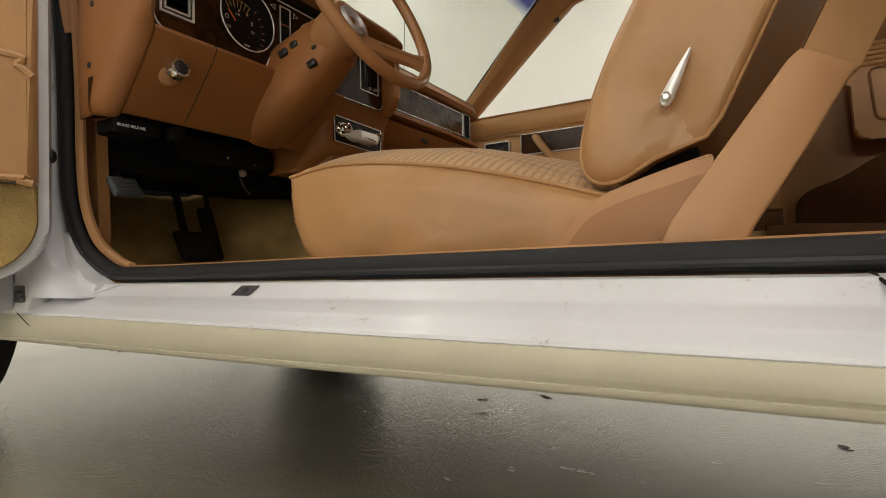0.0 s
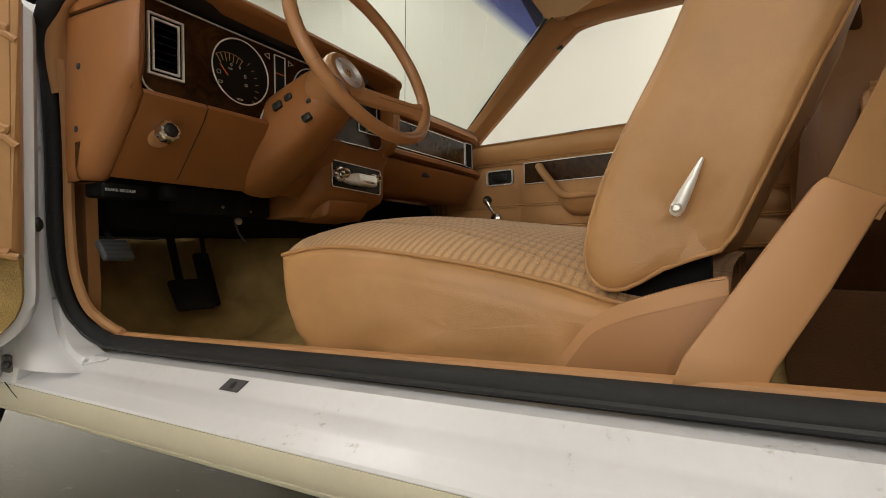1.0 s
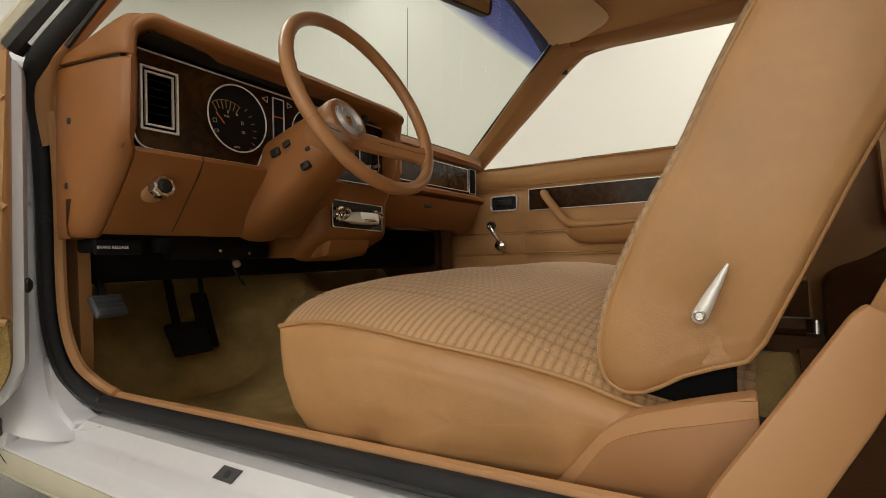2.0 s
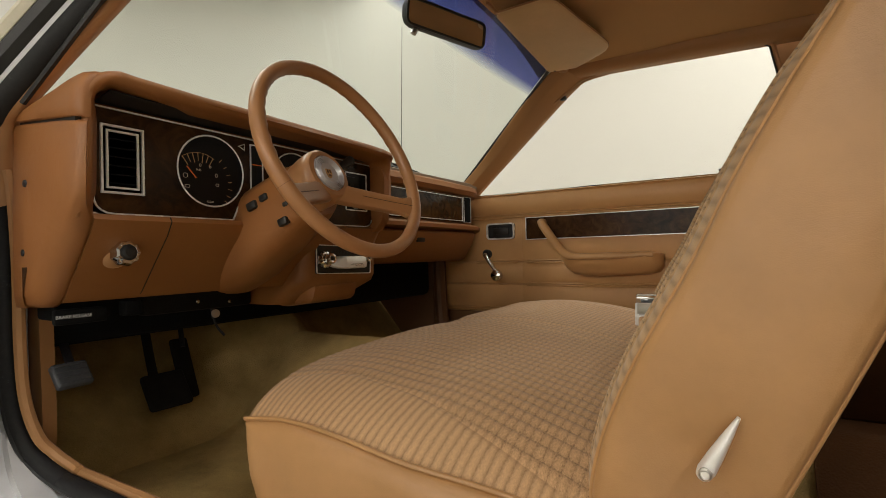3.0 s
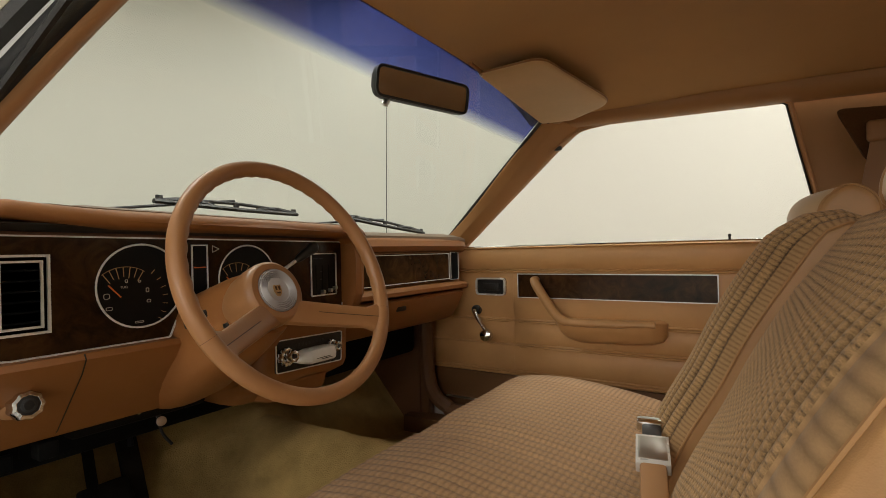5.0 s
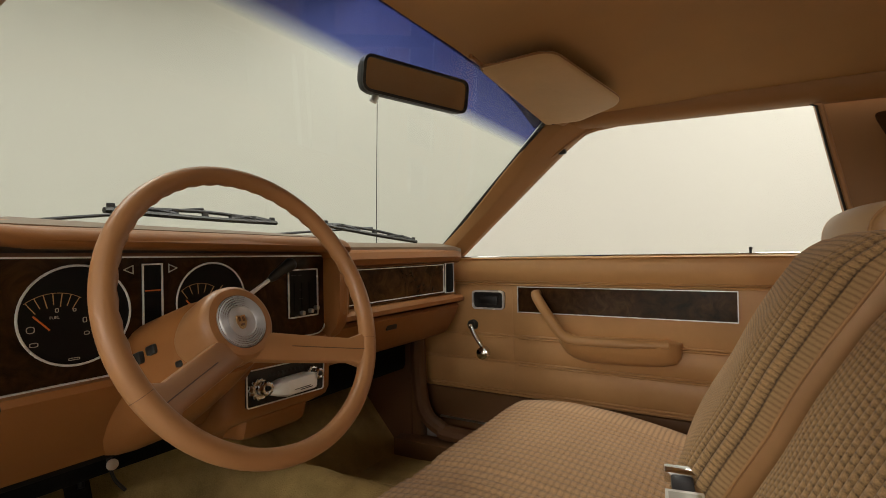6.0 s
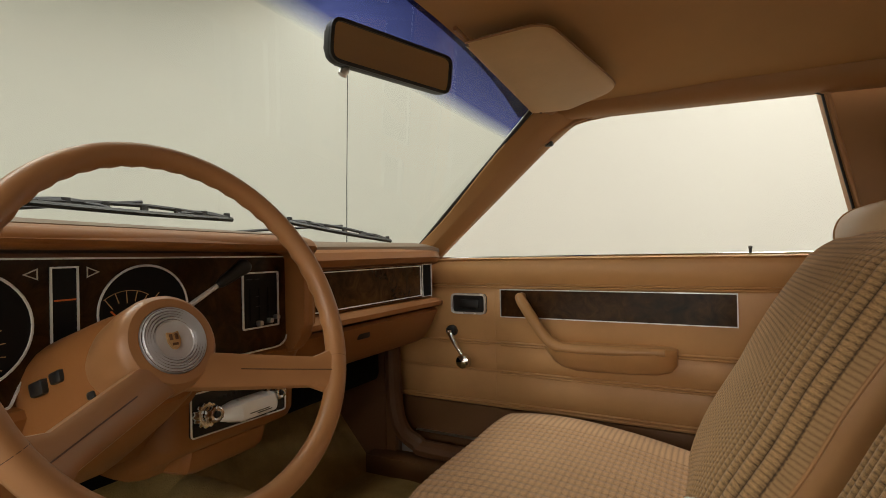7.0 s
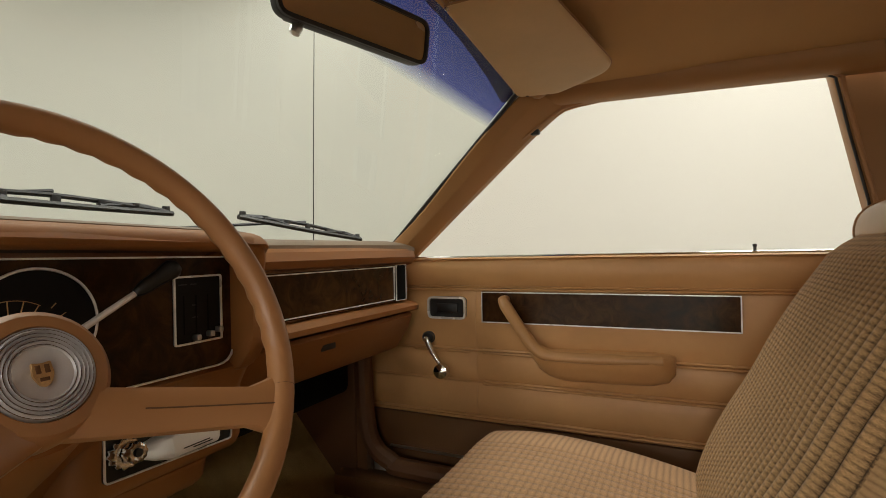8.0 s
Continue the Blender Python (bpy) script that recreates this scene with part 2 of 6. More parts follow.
M_OLDWHITE = grimy_white()
M_CREAM = surface("cream_rocker_paint", (0.54, 0.50, 0.385), 0.5, grain=240, bump=0.25, vary=0.08, mottle=14)
M_UNDER = surface("underbody_black", (0.014, 0.012, 0.010), 0.8, spec=0.15, grain=60, bump=0.5, depth=0.004, vary=0.4)
# Near-zero black that puts deep shade under the dash and in recesses into colour.
M_PIT = surface("deep_shade_black", (0.006, 0.006, 0.006), 0.9, grain=200, bump=0.2, vary=0.3, spec=0.12)
M_TYRE = surface("tyre_rubber", (0.020, 0.020, 0.020), 0.7, grain=180, bump=0.3, vary=0.3)
M_STEEL = surface("dark_steel", (0.06, 0.06, 0.065), 0.45, 0.8, grain=300, bump=0.2, vary=0.3)
M_ORANGE = surface("orange_paint", (0.75, 0.16, 0.02), 0.5, bump=0.0)
M_PALE = surface("pale_print", (0.55, 0.50, 0.40), 0.5, bump=0.0)
M_WSGLASS = glass("windshield_glass", (0.78, 0.82, 0.77))
M_SIDEGLASS = glass("door_glass", (0.97, 0.97, 0.95), 0.006)
M_WALL = surface("hall_wall", (0.665, 0.652, 0.612), 0.85, grain=2.0, bump=0.0, vary=0.02, mottle=0.4)
M_MIRROR = surface("mirror_glass", (0.60, 0.60, 0.60), 0.03, 1.0, bump=0.0, vary=0.01)


def floor_paint():
    m, nt, bsdf = material("floor_paint")
    L = nt.links.new
    co = nt.nodes.new("ShaderNodeTexCoord")
    slow = node(nt, "ShaderNodeTexNoise", Scale=1.6, Detail=6.0, Roughness=0.6)
    L(co.outputs["Object"], slow.inputs["Vector"])
    peel = node(nt, "ShaderNodeTexNoise", Scale=170.0, Detail=4.0)
    L(co.outputs["Object"], peel.inputs["Vector"])
    col = ramp(nt, slow.outputs[0], [(0.3, (0.285, 0.260, 0.186)), (0.7, (0.355, 0.322, 0.237))])
    L(col.outputs[0], bsdf.inputs["Base Color"])
    bsdf.inputs["Roughness"].default_value = 0.25
    bsdf.inputs["Coat Weight"].default_value = 1.0
    bsdf.inputs["Coat IOR"].default_value = 1.75
    bsdf.inputs["Coat Roughness"].default_value = 0.04
    pit = node(nt, "ShaderNodeTexNoise", Scale=14.0, Detail=5.0, Roughness=0.7)
    L(co.outputs["Object"], pit.inputs["Vector"])
    chips = ramp(nt, pit.outputs[0], [(0.66, (0, 0, 0)), (0.69, (1, 1, 1))])
    b0 = node(nt, "ShaderNodeBump", Strength=0.5, Distance=0.003)
    L(chips.outputs[0], b0.inputs["Height"])
    b = node(nt, "ShaderNodeBump", Strength=0.42, Distance=0.0024)
    L(peel.outputs[0], b.inputs["Height"])
    L(b0.outputs[0], b.inputs["Normal"])
    L(b.outputs[0], bsdf.inputs["Normal"])
    L(b.outputs[0], bsdf.inputs["Coat Normal"])
    return m


M_FLOOR = floor_paint()


def tint_band():
    """The blue shade along the windshield's top edge, fading downwards along the UV map's height."""
    m = bpy.data.materials.new("blue_tint")
    m.use_nodes = True
    nt = m.node_tree
    nt.nodes.clear()
    L = nt.links.new
    out = nt.nodes.new("ShaderNodeOutputMaterial")
    uv = nt.nodes.new("ShaderNodeUVMap")
    sep = nt.nodes.new("ShaderNodeSeparateXYZ")
    L(uv.outputs[0], sep.inputs[0])
    col = ramp(nt, sep.outputs[1], [(0.0, (1.0, 1.0, 1.0)), (0.09, (0.56, 0.60, 0.80)), (0.23, (0.10, 0.125, 0.42)), (1.0, (0.030, 0.042, 0.22))])
    tr = nt.nodes.new("ShaderNodeBsdfTransparent")
    L(col.outputs[0], tr.inputs[0])
    L(tr.outputs[0], out.inputs[0])
    return m


M_TINT = tint_band()


# ---- mesh helpers ----
def finish(name, bm, mat, parent=None, label="", sharp=35.0):
    bmesh.ops.recalc_face_normals(bm, faces=bm.faces)
    me = bpy.data.meshes.new(name)
    bm.to_mesh(me)
    bm.free()
    me.materials.append(mat)
    for p in me.polygons:
        p.use_smooth = True
    me.set_sharp_from_angle(angle=radians(sharp))
    ob = new(name, me)
    if parent is not None:
        ob.parent = parent
    if label:
        tagged(ob, label)
    return ob


def part(name, bm, mat, parent, label="", sharp=35.0):
    return finish(name, bm, mat, parent, label, sharp)


def thing(name, label, category, group="", kind="", at=(0, 0, 0)):
    ob = new(name)
    ob.location = at
    ob.empty_display_size = 0.05
    return tagged(ob, label, category, group, kind)


def box(x0, x1, y0, y1, z0, z1, bevel=0.0, seg=2):
    bm = bmesh.new()
    bmesh.ops.create_cube(bm, size=1.0)
    for v in bm.verts:
        v.co = Vector((x0 + (v.co.x + 0.5) * (x1 - x0), y0 + (v.co.y + 0.5) * (y1 - y0), z0 + (v.co.z + 0.5) * (z1 - z0)))
    if bevel:
        bmesh.ops.bevel(bm, geom=bm.edges[:], offset=bevel, segments=seg, affect="EDGES", profile=0.5)
    return bm


def turned(bm, m):
    bmesh.ops.transform(bm, matrix=m, verts=bm.verts)
    return bm


def rounded(pts, r, seg=5):
    """A 2D outline with rounded corners; r is one radius or one for each corner."""
    n, out = len(pts), []
    rs = r if isinstance(r, (list, tuple)) else [r] * n
    for i in range(n):
        p, a, b = Vector(pts[i]), Vector(pts[i - 1]), Vector(pts[(i + 1) % n])
        if rs[i] <= 0:
            out.append(tuple(p))
            continue
        k = min(rs[i], (a - p).length * 0.49, (b - p).length * 0.49)
        s, e = p + (a - p).normalized() * k, p + (b - p).normalized() * k
        for j in range(seg + 1):
            t = j / seg
            out.append(tuple(s * (1 - t) ** 2 + p * 2 * t * (1 - t) + e * t ** 2))
    return out


AXES = {"yz": lambda a, b, c: (c, a, b), "xz": lambda a, b, c: (a, c, b), "xy": lambda a, b, c: (a, b, c)}


def slab(outline, plane, c0, c1, bevel=0.0, seg=2, hole=None):
    """A 2D outline in a plane, given thickness from c0 to c1 along the third axis; hole: an outline cut through it."""
    bm = bmesh.new()
    f = AXES[plane]
    if hole is None:
        lo = [bm.verts.new(f(a, b, c0)) for a, b in outline]
        hi = [bm.verts.new(f(a, b, c1)) for a, b in outline]
        bm.faces.new(lo)
        top = bm.faces.new(hi)
        n = len(outline)
        for i in range(n):
            bm.faces.new((lo[i], lo[(i + 1) % n], hi[(i + 1) % n], hi[i]))
        if bevel:
            rim = [e for e in bm.edges if len({round(v.co[{"yz": 0, "xz": 1, "xy": 2}[plane]], 6) for v in e.verts}) == 1]
            bmesh.ops.bevel(bm, geom=rim, offset=bevel, segments=seg, affect="EDGES", profile=0.5)
        return bm
    n = len(outline)
    assert len(hole) == n
    rings = [[bm.verts.new(f(a, b, c)) for a, b in o] for o, c in ((outline, c0), (outline, c1), (hole, c1), (hole, c0))]
    for k in range(4):
        r0, r1 = rings[k], rings[(k + 1) % 4]
        for i in range(n):
            bm.faces.new((r0[i], r0[(i + 1) % n], r1[(i + 1) % n], r1[i]))
    return bm


def ring_frame(outline, w, plane, c0, c1):
    """A flat border of width w just inside an outline."""
    n = len(outline)
    inner = []
    area = sum(outline[i][0] * outline[(i + 1) % n][1] - outline[(i + 1) % n][0] * outline[i][1] for i in range(n))
    sgn = 1 if area > 0 else -1
    for i in range(n):
        a, p, b = Vector(outline[i - 1]), Vector(outline[i]), Vector(outline[(i + 1) % n])
        d1 = (p - a).normalized() if (p - a).length > 1e-7 else Vector((1, 0))
        d2 = (b - p).normalized() if (b - p).length > 1e-7 else d1
        nn = Vector((-(d1.y + d2.y), d1.x + d2.x))
        nn = nn.normalized() if nn.length > 1e-6 else Vector((-d1.y, d1.x))
        k = max(0.4, nn.dot(Vector((-d1.y, d1.x))))
        inner.append(tuple(p + nn * sgn * w / k))
    return slab(outline, plane, c0, c1, hole=inner)


def circle(cy, cz, r, n=40):
    return [(cy + r * math.cos(2 * math.pi * i / n), cz + r * math.sin(2 * math.pi * i / n)) for i in range(n)]


def spline(pts, n=6):
    """A smooth run through the points given, n steps from each to the next."""
    P = [Vector(p) for p in pts]
    P = [P[0] * 2 - P[1]] + P + [P[-1] * 2 - P[-2]]
    out = []
    for i in range(1, len(P) - 2):
        a, b, c, d = P[i - 1:i + 3]
        for j in range(n):
            t = j / n
            out.append(0.5 * (2 * b + (c - a) * t + (2 * a - 5 * b + 4 * c - d) * t * t + (3 * b - a - 3 * c + d) * t ** 3))
    out.append(P[-2])
    return out


def loft(rings, closed=True, caps=True, uv=None):
    """Rings of equally many points, skinned. closed: each ring is a loop. uv: a function of ring and point index."""
    bm = bmesh.new()
    V = [[bm.verts.new(p) for p in r] for r in rings]
    n = len(rings[0])
    lay = bm.loops.layers.uv.new("UVMap") if uv else None
    for i in range(len(V) - 1):
        for j in range(n if closed else n - 1):
            k = (j + 1) % n
            f = bm.faces.new((V[i][j], V[i][k], V[i + 1][k], V[i + 1][j]))
            if uv:
                for lp, (a, b) in zip(f.loops, ((i, j), (i, j + 1), (i + 1, j + 1), (i + 1, j))):
                    lp[lay].uv = uv(a, b)
    if caps and closed:
        bm.faces.new(V[0])
        bm.faces.new(V[-1])
    return bm


def tube(path, r, n=10, closed=False, flat=1.0, up=(0, 0, 1)):
    """A round bar along a path; r: one radius or one for each point; flat squeezes it across."""
    P = [Vector(p) for p in path]
    m = len(P)
    rs = r if isinstance(r, (list, tuple)) else [r] * m
    rings, side = [], None
    for i in range(m):
        d = (P[(i + 1) % m] - P[i - 1]) if closed else (P[min(i + 1, m - 1)] - P[max(i - 1, 0)])
        d.normalize()
        if side is None:
            ref = Vector(up)
            if abs(ref.dot(d)) > 0.95:
                ref = Vector((1, 0, 0))
            side = ref.cross(d).normalized()
        else:
            side = (side - d * side.dot(d)).normalized()
        other = d.cross(side)
        rings.append([P[i] + (side * math.cos(2 * math.pi * k / n) + other * flat * math.sin(2 * math.pi * k / n)) * rs[i] for k in range(n)])
    bm = loft(rings, True, not closed)
    if closed:
        bm.verts.ensure_lookup_table()
        a, b = (m - 1) * n, 0
        for k in range(n):
            bm.faces.new((bm.verts[a + k], bm.verts[a + (k + 1) % n], bm.verts[(k + 1) % n], bm.verts[k]))
    return bm


def lathe(profile, m, n=32):
    """A turned shape: (radius, height) pairs about the local z axis, placed by the matrix m."""
    rings = [[(max(r, 1e-4) * math.cos(2 * math.pi * k / n), max(r, 1e-4) * math.sin(2 * math.pi * k / n), h) for k in range(n)] for r, h in profile]
    return turned(loft(rings), m)


def axis_to(at, direction, roll=0.0):
    """A matrix whose local z axis points along direction."""
    q = Vector(direction).to_track_quat("Z", "Y").to_matrix().to_4x4()
    return Matrix.Translation(at) @ q @ pose(0, 0, 0, 0, 0, roll)


def lettering(name, text, size, mat, parent, m, label=""):
    cu = bpy.data.curves.new(name, "FONT")
    cu.body, cu.size, cu.extrude = text, size, 0.0003
    cu.align_x, cu.align_y = "CENTER", "CENTER"
    tmp = bpy.data.objects.new("tmp", cu)
    me = bpy.data.meshes.new_from_object(tmp)
    bpy.data.objects.remove(tmp)
    me.materials.clear()
    me.materials.append(mat)
    ob = new(name, me)
    ob.parent = parent
    ob.matrix_local = m
    if label:
        tagged(ob, label)
    return ob


# ---- the hall ----
def hall():
    tagged(finish("floor", box(-9, 9, -13, 9, -0.2, 0.0), M_FLOOR), "glossy beige painted concrete floor with fine cracks", "floor", kind="structure")
    ring = rounded([(-6.5, -12.0), (8.5, -12.0), (8.5, 5.6), (-6.5, 5.6)], 5.5, 14)
    wall = slab(ring, "xy", 0.0, 4.3, hole=[(1.0 + (x - 1.0) * 1.03, -3.2 + (y + 3.2) * 1.03) for x, y in ring])
    tagged(finish("wall_north", wall, M_WALL, sharp=60), "plain cream hall wall with rounded corners", "wall", kind="structure")
    tagged(finish("ceiling", box(-9.2, 9.2, -13.2, 9.2, 4.3, 4.5), M_WALL), "plain pale hall ceiling", "ceiling", kind="structure")


hall()

# ---- the car's shell ----
RISE = 0.020          # the sill climbs gently to the rear


def along_x(profile, x0, x1, n=12, rise=RISE, low=0.034):
    """A y-z outline carried along the car's length."""
    rings = []
    for i in range(n + 1):
        x = x0 + (x1 - x0) * i / n
        rings.append([(x, y, z + (rise if z > 0.285 else low) * (x + 0.45)) for y, z in profile])
    return loft(rings)


car = thing("car", "white two-door coupe with its driver's door open", "car")


def wheel_and_tyre(x, y, out):
    w = thing("wheel", "", "")
    w.parent = car
    m = axis_to((x, y, 0.31), (0, out, 0))
    prof = [(0.19, -0.085), (0.27, -0.09), (0.30, -0.075), (0.31, -0.05), (0.31, 0.05), (0.30, 0.075), (0.27, 0.09), (0.19, 0.085)]
    part("tyre", lathe(prof, m, 48), M_TYRE, w, "black rubber tyre")
    part("rim", lathe([(0.195, -0.08), (0.195, 0.075), (0.16, 0.06), (0.07, 0.085), (0.0, 0.085)], m, 32), M_STEEL, w)


def shell():
    # sill and rocker beneath the driver's door
    sill = [(0.475, 0.30), (0.475, 0.352), (0.43, 0.356), (0.414, 0.3545), (0.397, 0.3385), (0.3945, 0.3362), (0.3915, 0.3350), (0.374, 0.3245), (0.3715, 0.3228), (0.3690, 0.3205), (0.3555, 0.3130), (0.3525, 0.3105), (0.3512, 0.3072), (0.356, 0.302), (0.40, 0.298)]
    part("door_sill", along_x(sill, -1.02, 1.1), M_OLDWHITE, car, "scuffed white painted steel door sill", 24)
    rocker = [(0.40, 0.3020), (0.3535, 0.3062), (0.3508, 0.3058), (0.3492, 0.2990), (0.3495, 0.286), (0.353, 0.2755), (0.3555, 0.2725), (0.3545, 0.2715), (0.356, 0.2675), (0.361, 0.2635), (0.372, 0.262), (0.40, 0.265)]
    part("rocker_panel", along_x(rocker, -1.34, 1.1), M_CREAM, car, "cream painted rocker panel with flaking lower edge", 50)
    part("floor_pan", box(-1.25, 1.9, 0.44, 1.64, 0.282, 0.286), M_UNDER, car, "black underbody")
    # passenger's sill, only its plain outside
    m = [(2 * MID - y, z) for y, z in sill]
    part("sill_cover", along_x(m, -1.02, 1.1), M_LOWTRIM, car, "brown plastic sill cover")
    m = [(2 * MID - y, z) for y, z in rocker]
    part("rocker_panel", along_x(m, -1.0, 1.1), M_CREAM, car)
    # front hinge post of the driver's door: white, turning into the sill at its foot
    post = [(-1.30, 0.28), (-1.02, 0.28), (-1.0, 0.30), (-0.972, 0.345), (-0.985, 0.40), (-0.992, 0.48), (-0.995, 0.96), (-1.02, 1.00), (-1.30, 1.00)]
    part("hinge_post", slab(post, "xz", 0.352, 0.440, 0.004), M_OLDWHITE, car, "white painted door hinge post")
    foot = [(-1.10, 0.29), (-0.90, 0.29), (-0.86, 0.345), (-0.905, 0.358), (-0.935, 0.385), (-0.96, 0.44), (-1.10, 0.44)]
    part("post_foot", slab(rounded(foot, [0, 0.01, 0.01, 0.02, 0.03, 0.02, 0], 4), "xz", 0.398, 0.434, 0.004), M_OLDWHITE, car, "white painted foot of the hinge post")
    # the post's rounded inner edge, flaring into the sill
    rings = []
    for z, d in ((0.94, 0.0), (0.60, 0.0), (0.47, 0.001), (0.43, 0.005), (0.405, 0.011), (0.385, 0.021), (0.368, 0.036), (0.354, 0.056), (0.343, 0.080), (0.334, 0.108), (0.326, 0.140)):
        rings.append([(x + d * f, y, z) for x, y, f in ((-1.03, 0.3512, 0.1), (-1.00, 0.3514, 0.3), (-0.994, 0.3535, 0.45), (-0.989, 0.3580, 0.6), (-0.985, 0.3660, 0.8), (-0.983, 0.3770, 0.95), (-0.982, 0.3900, 1.0), (-0.982, 0.4040, 1.0), (-1.03, 0.4040, 0.3))])
    part("jamb_roll", loft(rings), M_OLDWHITE, car, "rounded white edge of the hinge post", 60)
    # Fills a gap beside the footwell, in the same shaded brown.
    part("inner_post", box(-1.30, -0.978, 1.645, 1.735, 0.27, 0.93, 0.004), M_SHADEBROWN, car, "passenger hinge post in brown trim, coloured as in shade")
    # front wings, bonnet, tail: plain forms round the cabin
    for s in (0, 1):
        yy = (0.16, 0.352) if s == 0 else (2 * MID - 0.352, 2 * MID - 0.16)
        wing = [(-2.55, 0.30), (-2.20, 0.30)] + [((-1.82 if s == 0 else -1.57) - 0.37 * math.cos(a), 0.31 + 0.37 * math.sin(a)) for a in np.linspace(0.0, math.pi, 14)] + [(-1.42 if s == 0 else -1.17, 0.30), (-1.05, 0.30), (-1.05, 0.92), (-1.6, 0.90), (-2.5, 0.80)]
        part("front_wing", slab(rounded(wing, 0.01, 2), "xz", yy[0] + 0.05, yy[1] + 0.0, 0.008), M_WHITE, car)
    hood = []
    for i in range(9):
        x = -2.5 + 1.38 * i / 8
        z = 0.79 + 0.115 * (i / 8) ** 0.7
        hood.append([(x, 0.36 + 1.36 * j / 14, z + 0.03 * math.sin(math.pi * j / 14)) for j in range(15)] + [(x, 0.36 + 1.36 * j / 14, z - 0.03) for j in range(14, -1, -1)])
    part("bonnet", loft(hood), M_WHITE, car, "white bonnet")
    part("nose", box(-2.58, -2.46, 0.24, 1.84, 0.33, 0.79, 0.03), M_WHITE, car)
    part("firewall", box(-1.30, -1.27, 0.40, 1.68, 0.26, 0.90), M_UNDER, car)
    # rear: outer quarter panels, tail, back
    for s in (0, 1):
        y0, y1 = (0.30, 0.352) if s == 0 else (2 * MID - 0.352, 2 * MID - 0.30)
        # Driver's panel reaches forward, out of view, to keep light off the rear floor.
        q = [(0.20 if s == 0 else 0.185, 0.29), (0.95, 0.29)] + [(1.30 - 0.36 * math.cos(a), 0.31 + 0.36 * math.sin(a)) for a in np.linspace(0.1, math.pi - 0.1, 12)] + [(2.3, 0.33), (2.35, 0.85), (0.20 if s == 0 else 0.185, 0.93)]
        part("quarter_panel", slab(q, "xz", y0, y1, 0.006), M_WHITE, car)
    # Out of view; added to block light from the floor behind the seat.
    lock = [(0.20, 0.30), (0.30, 0.30), (0.30, 0.93), (0.20, 1.24), (0.15, 1.24), (0.21, 0.93)]
    part("light_block_pillar", slab(lock, "xz", 0.355, 0.425, 0.004), M_OLDWHITE, car, "unseen door lock pillar that blocks light behind the seat")
    part("boot", box(1.35, 2.32, 0.352, 1.728, 0.40, 0.86, 0.03), M_WHITE, car)
    for x in (-1.82, 1.30):
        wheel_and_tyre(x, 0.44, -1)
        wheel_and_tyre(x + (0.25 if x < 0 else 0), 2 * MID - 0.44, 1)


shell()


def roof_z(x):
    """The headliner's height along the middle of the car."""
    return float(np.interp(x, (-0.49, -0.35, -0.1, 0.3, 0.7, 0.95), (1.298, 1.312, 1.318, 1.312, 1.295, 1.262)))


def roof_shell():
    rings = []
    for x, half in ((-0.53, 0.56), (-0.40, 0.585), (-0.1, 0.60), (0.3, 0.60), (0.7, 0.585), (0.95, 0.56)):
        zc = roof_z(x) + 0.045
        top = [(x, MID + half * s, zc - 0.07 * abs(s) ** 3) for s in np.linspace(-1, 1, 15)]
        low = [(x, MID + half * s, zc - 0.02 - 0.07 * abs(s) ** 3) for s in np.linspace(1, -1, 15)]
        rings.append(top + low)
    part("roof", loft(rings), M_WHITE, car, "white steel roof")
    for s in (-1, 1):
        b = tube([(0.93, MID + s * 0.56, 1.26), (1.15, MID + s * 0.62, 1.08), (1.45, MID + s * 0.66, 0.86)], 0.07, 8)
        part("rear_pillar", b, M_WHITE, car)
    ring0 = [(0.95, MID + 0.56 * s, 1.27) for s in np.linspace(-1, 1, 9)]
    ring1 = [(1.45, MID + 0.62 * s, 0.87) for s in np.linspace(-1, 1, 9)]
    g = part("rear_glass", loft([ring0, ring1], closed=False), M_WSGLASS, car)
    g.visible_shadow = False


roof_shell()


def liner():
    rings = []
    for x in (-0.495, -0.47, -0.42, -0.35, -0.2, -0.1, 0.1, 0.3, 0.5, 0.7, 0.95):
        half = 0.572
        ss = np.linspace(-1, 1, 31)
        edge = 0.052 - 0.02 * max(0.0, -0.3 - x) / 0.2
        wrinkle = lambda s: 0.0015 * noise.noise((x * 6, s * 5, 1.0))
        low = [(x, MID + half * s, roof_z(x) - edge * abs(s) ** 3.2 + wrinkle(s)) for s in ss]
        top = [(x, MID + half * s, roof_z(x) + 0.006 - edge * abs(s) ** 3.2) for s in ss[::-1]]
        rings.append(low + top)
    part("headliner", loft(rings), M_LINER, car, "tan cloth headliner")


liner()


def side_y(z, s):
    """The cabin side at a height: s is -1 on the driver's side, 1 on the passenger's."""
    half = 0.665 - max(0.0, z - 0.93) * 0.20
    return MID + s * half


GLASS_EDGE = ((-0.868, 0.945, 0.630), (-0.756, 1.024, 0.597), (-0.618, 1.148, 0.565), (-0.520, 1.232, 0.552), (-0.470, 1.268, 0.545))
DOOR_EDGE = ((-0.812, 0.905, 0.640), (-0.690, 1.010, 0.637), (-0.540, 1.136, 0.630), (-0.471, 1.192, 0.624), (-0.405, 1.238, 0.615))


AWAY = Vector((-0.807, -0.555, -0.202))
DRIVER_EDGE = ((-0.950, 0.802, 0.410), (-0.940, 0.862, 0.402), (-0.908, 0.915, 0.398), (-0.872, 0.944, 0.407), (-0.781, 1.017, 0.438), (-0.637, 1.143, 0.497), (-0.534, 1.229, 0.541), (-0.480, 1.268, 0.560))


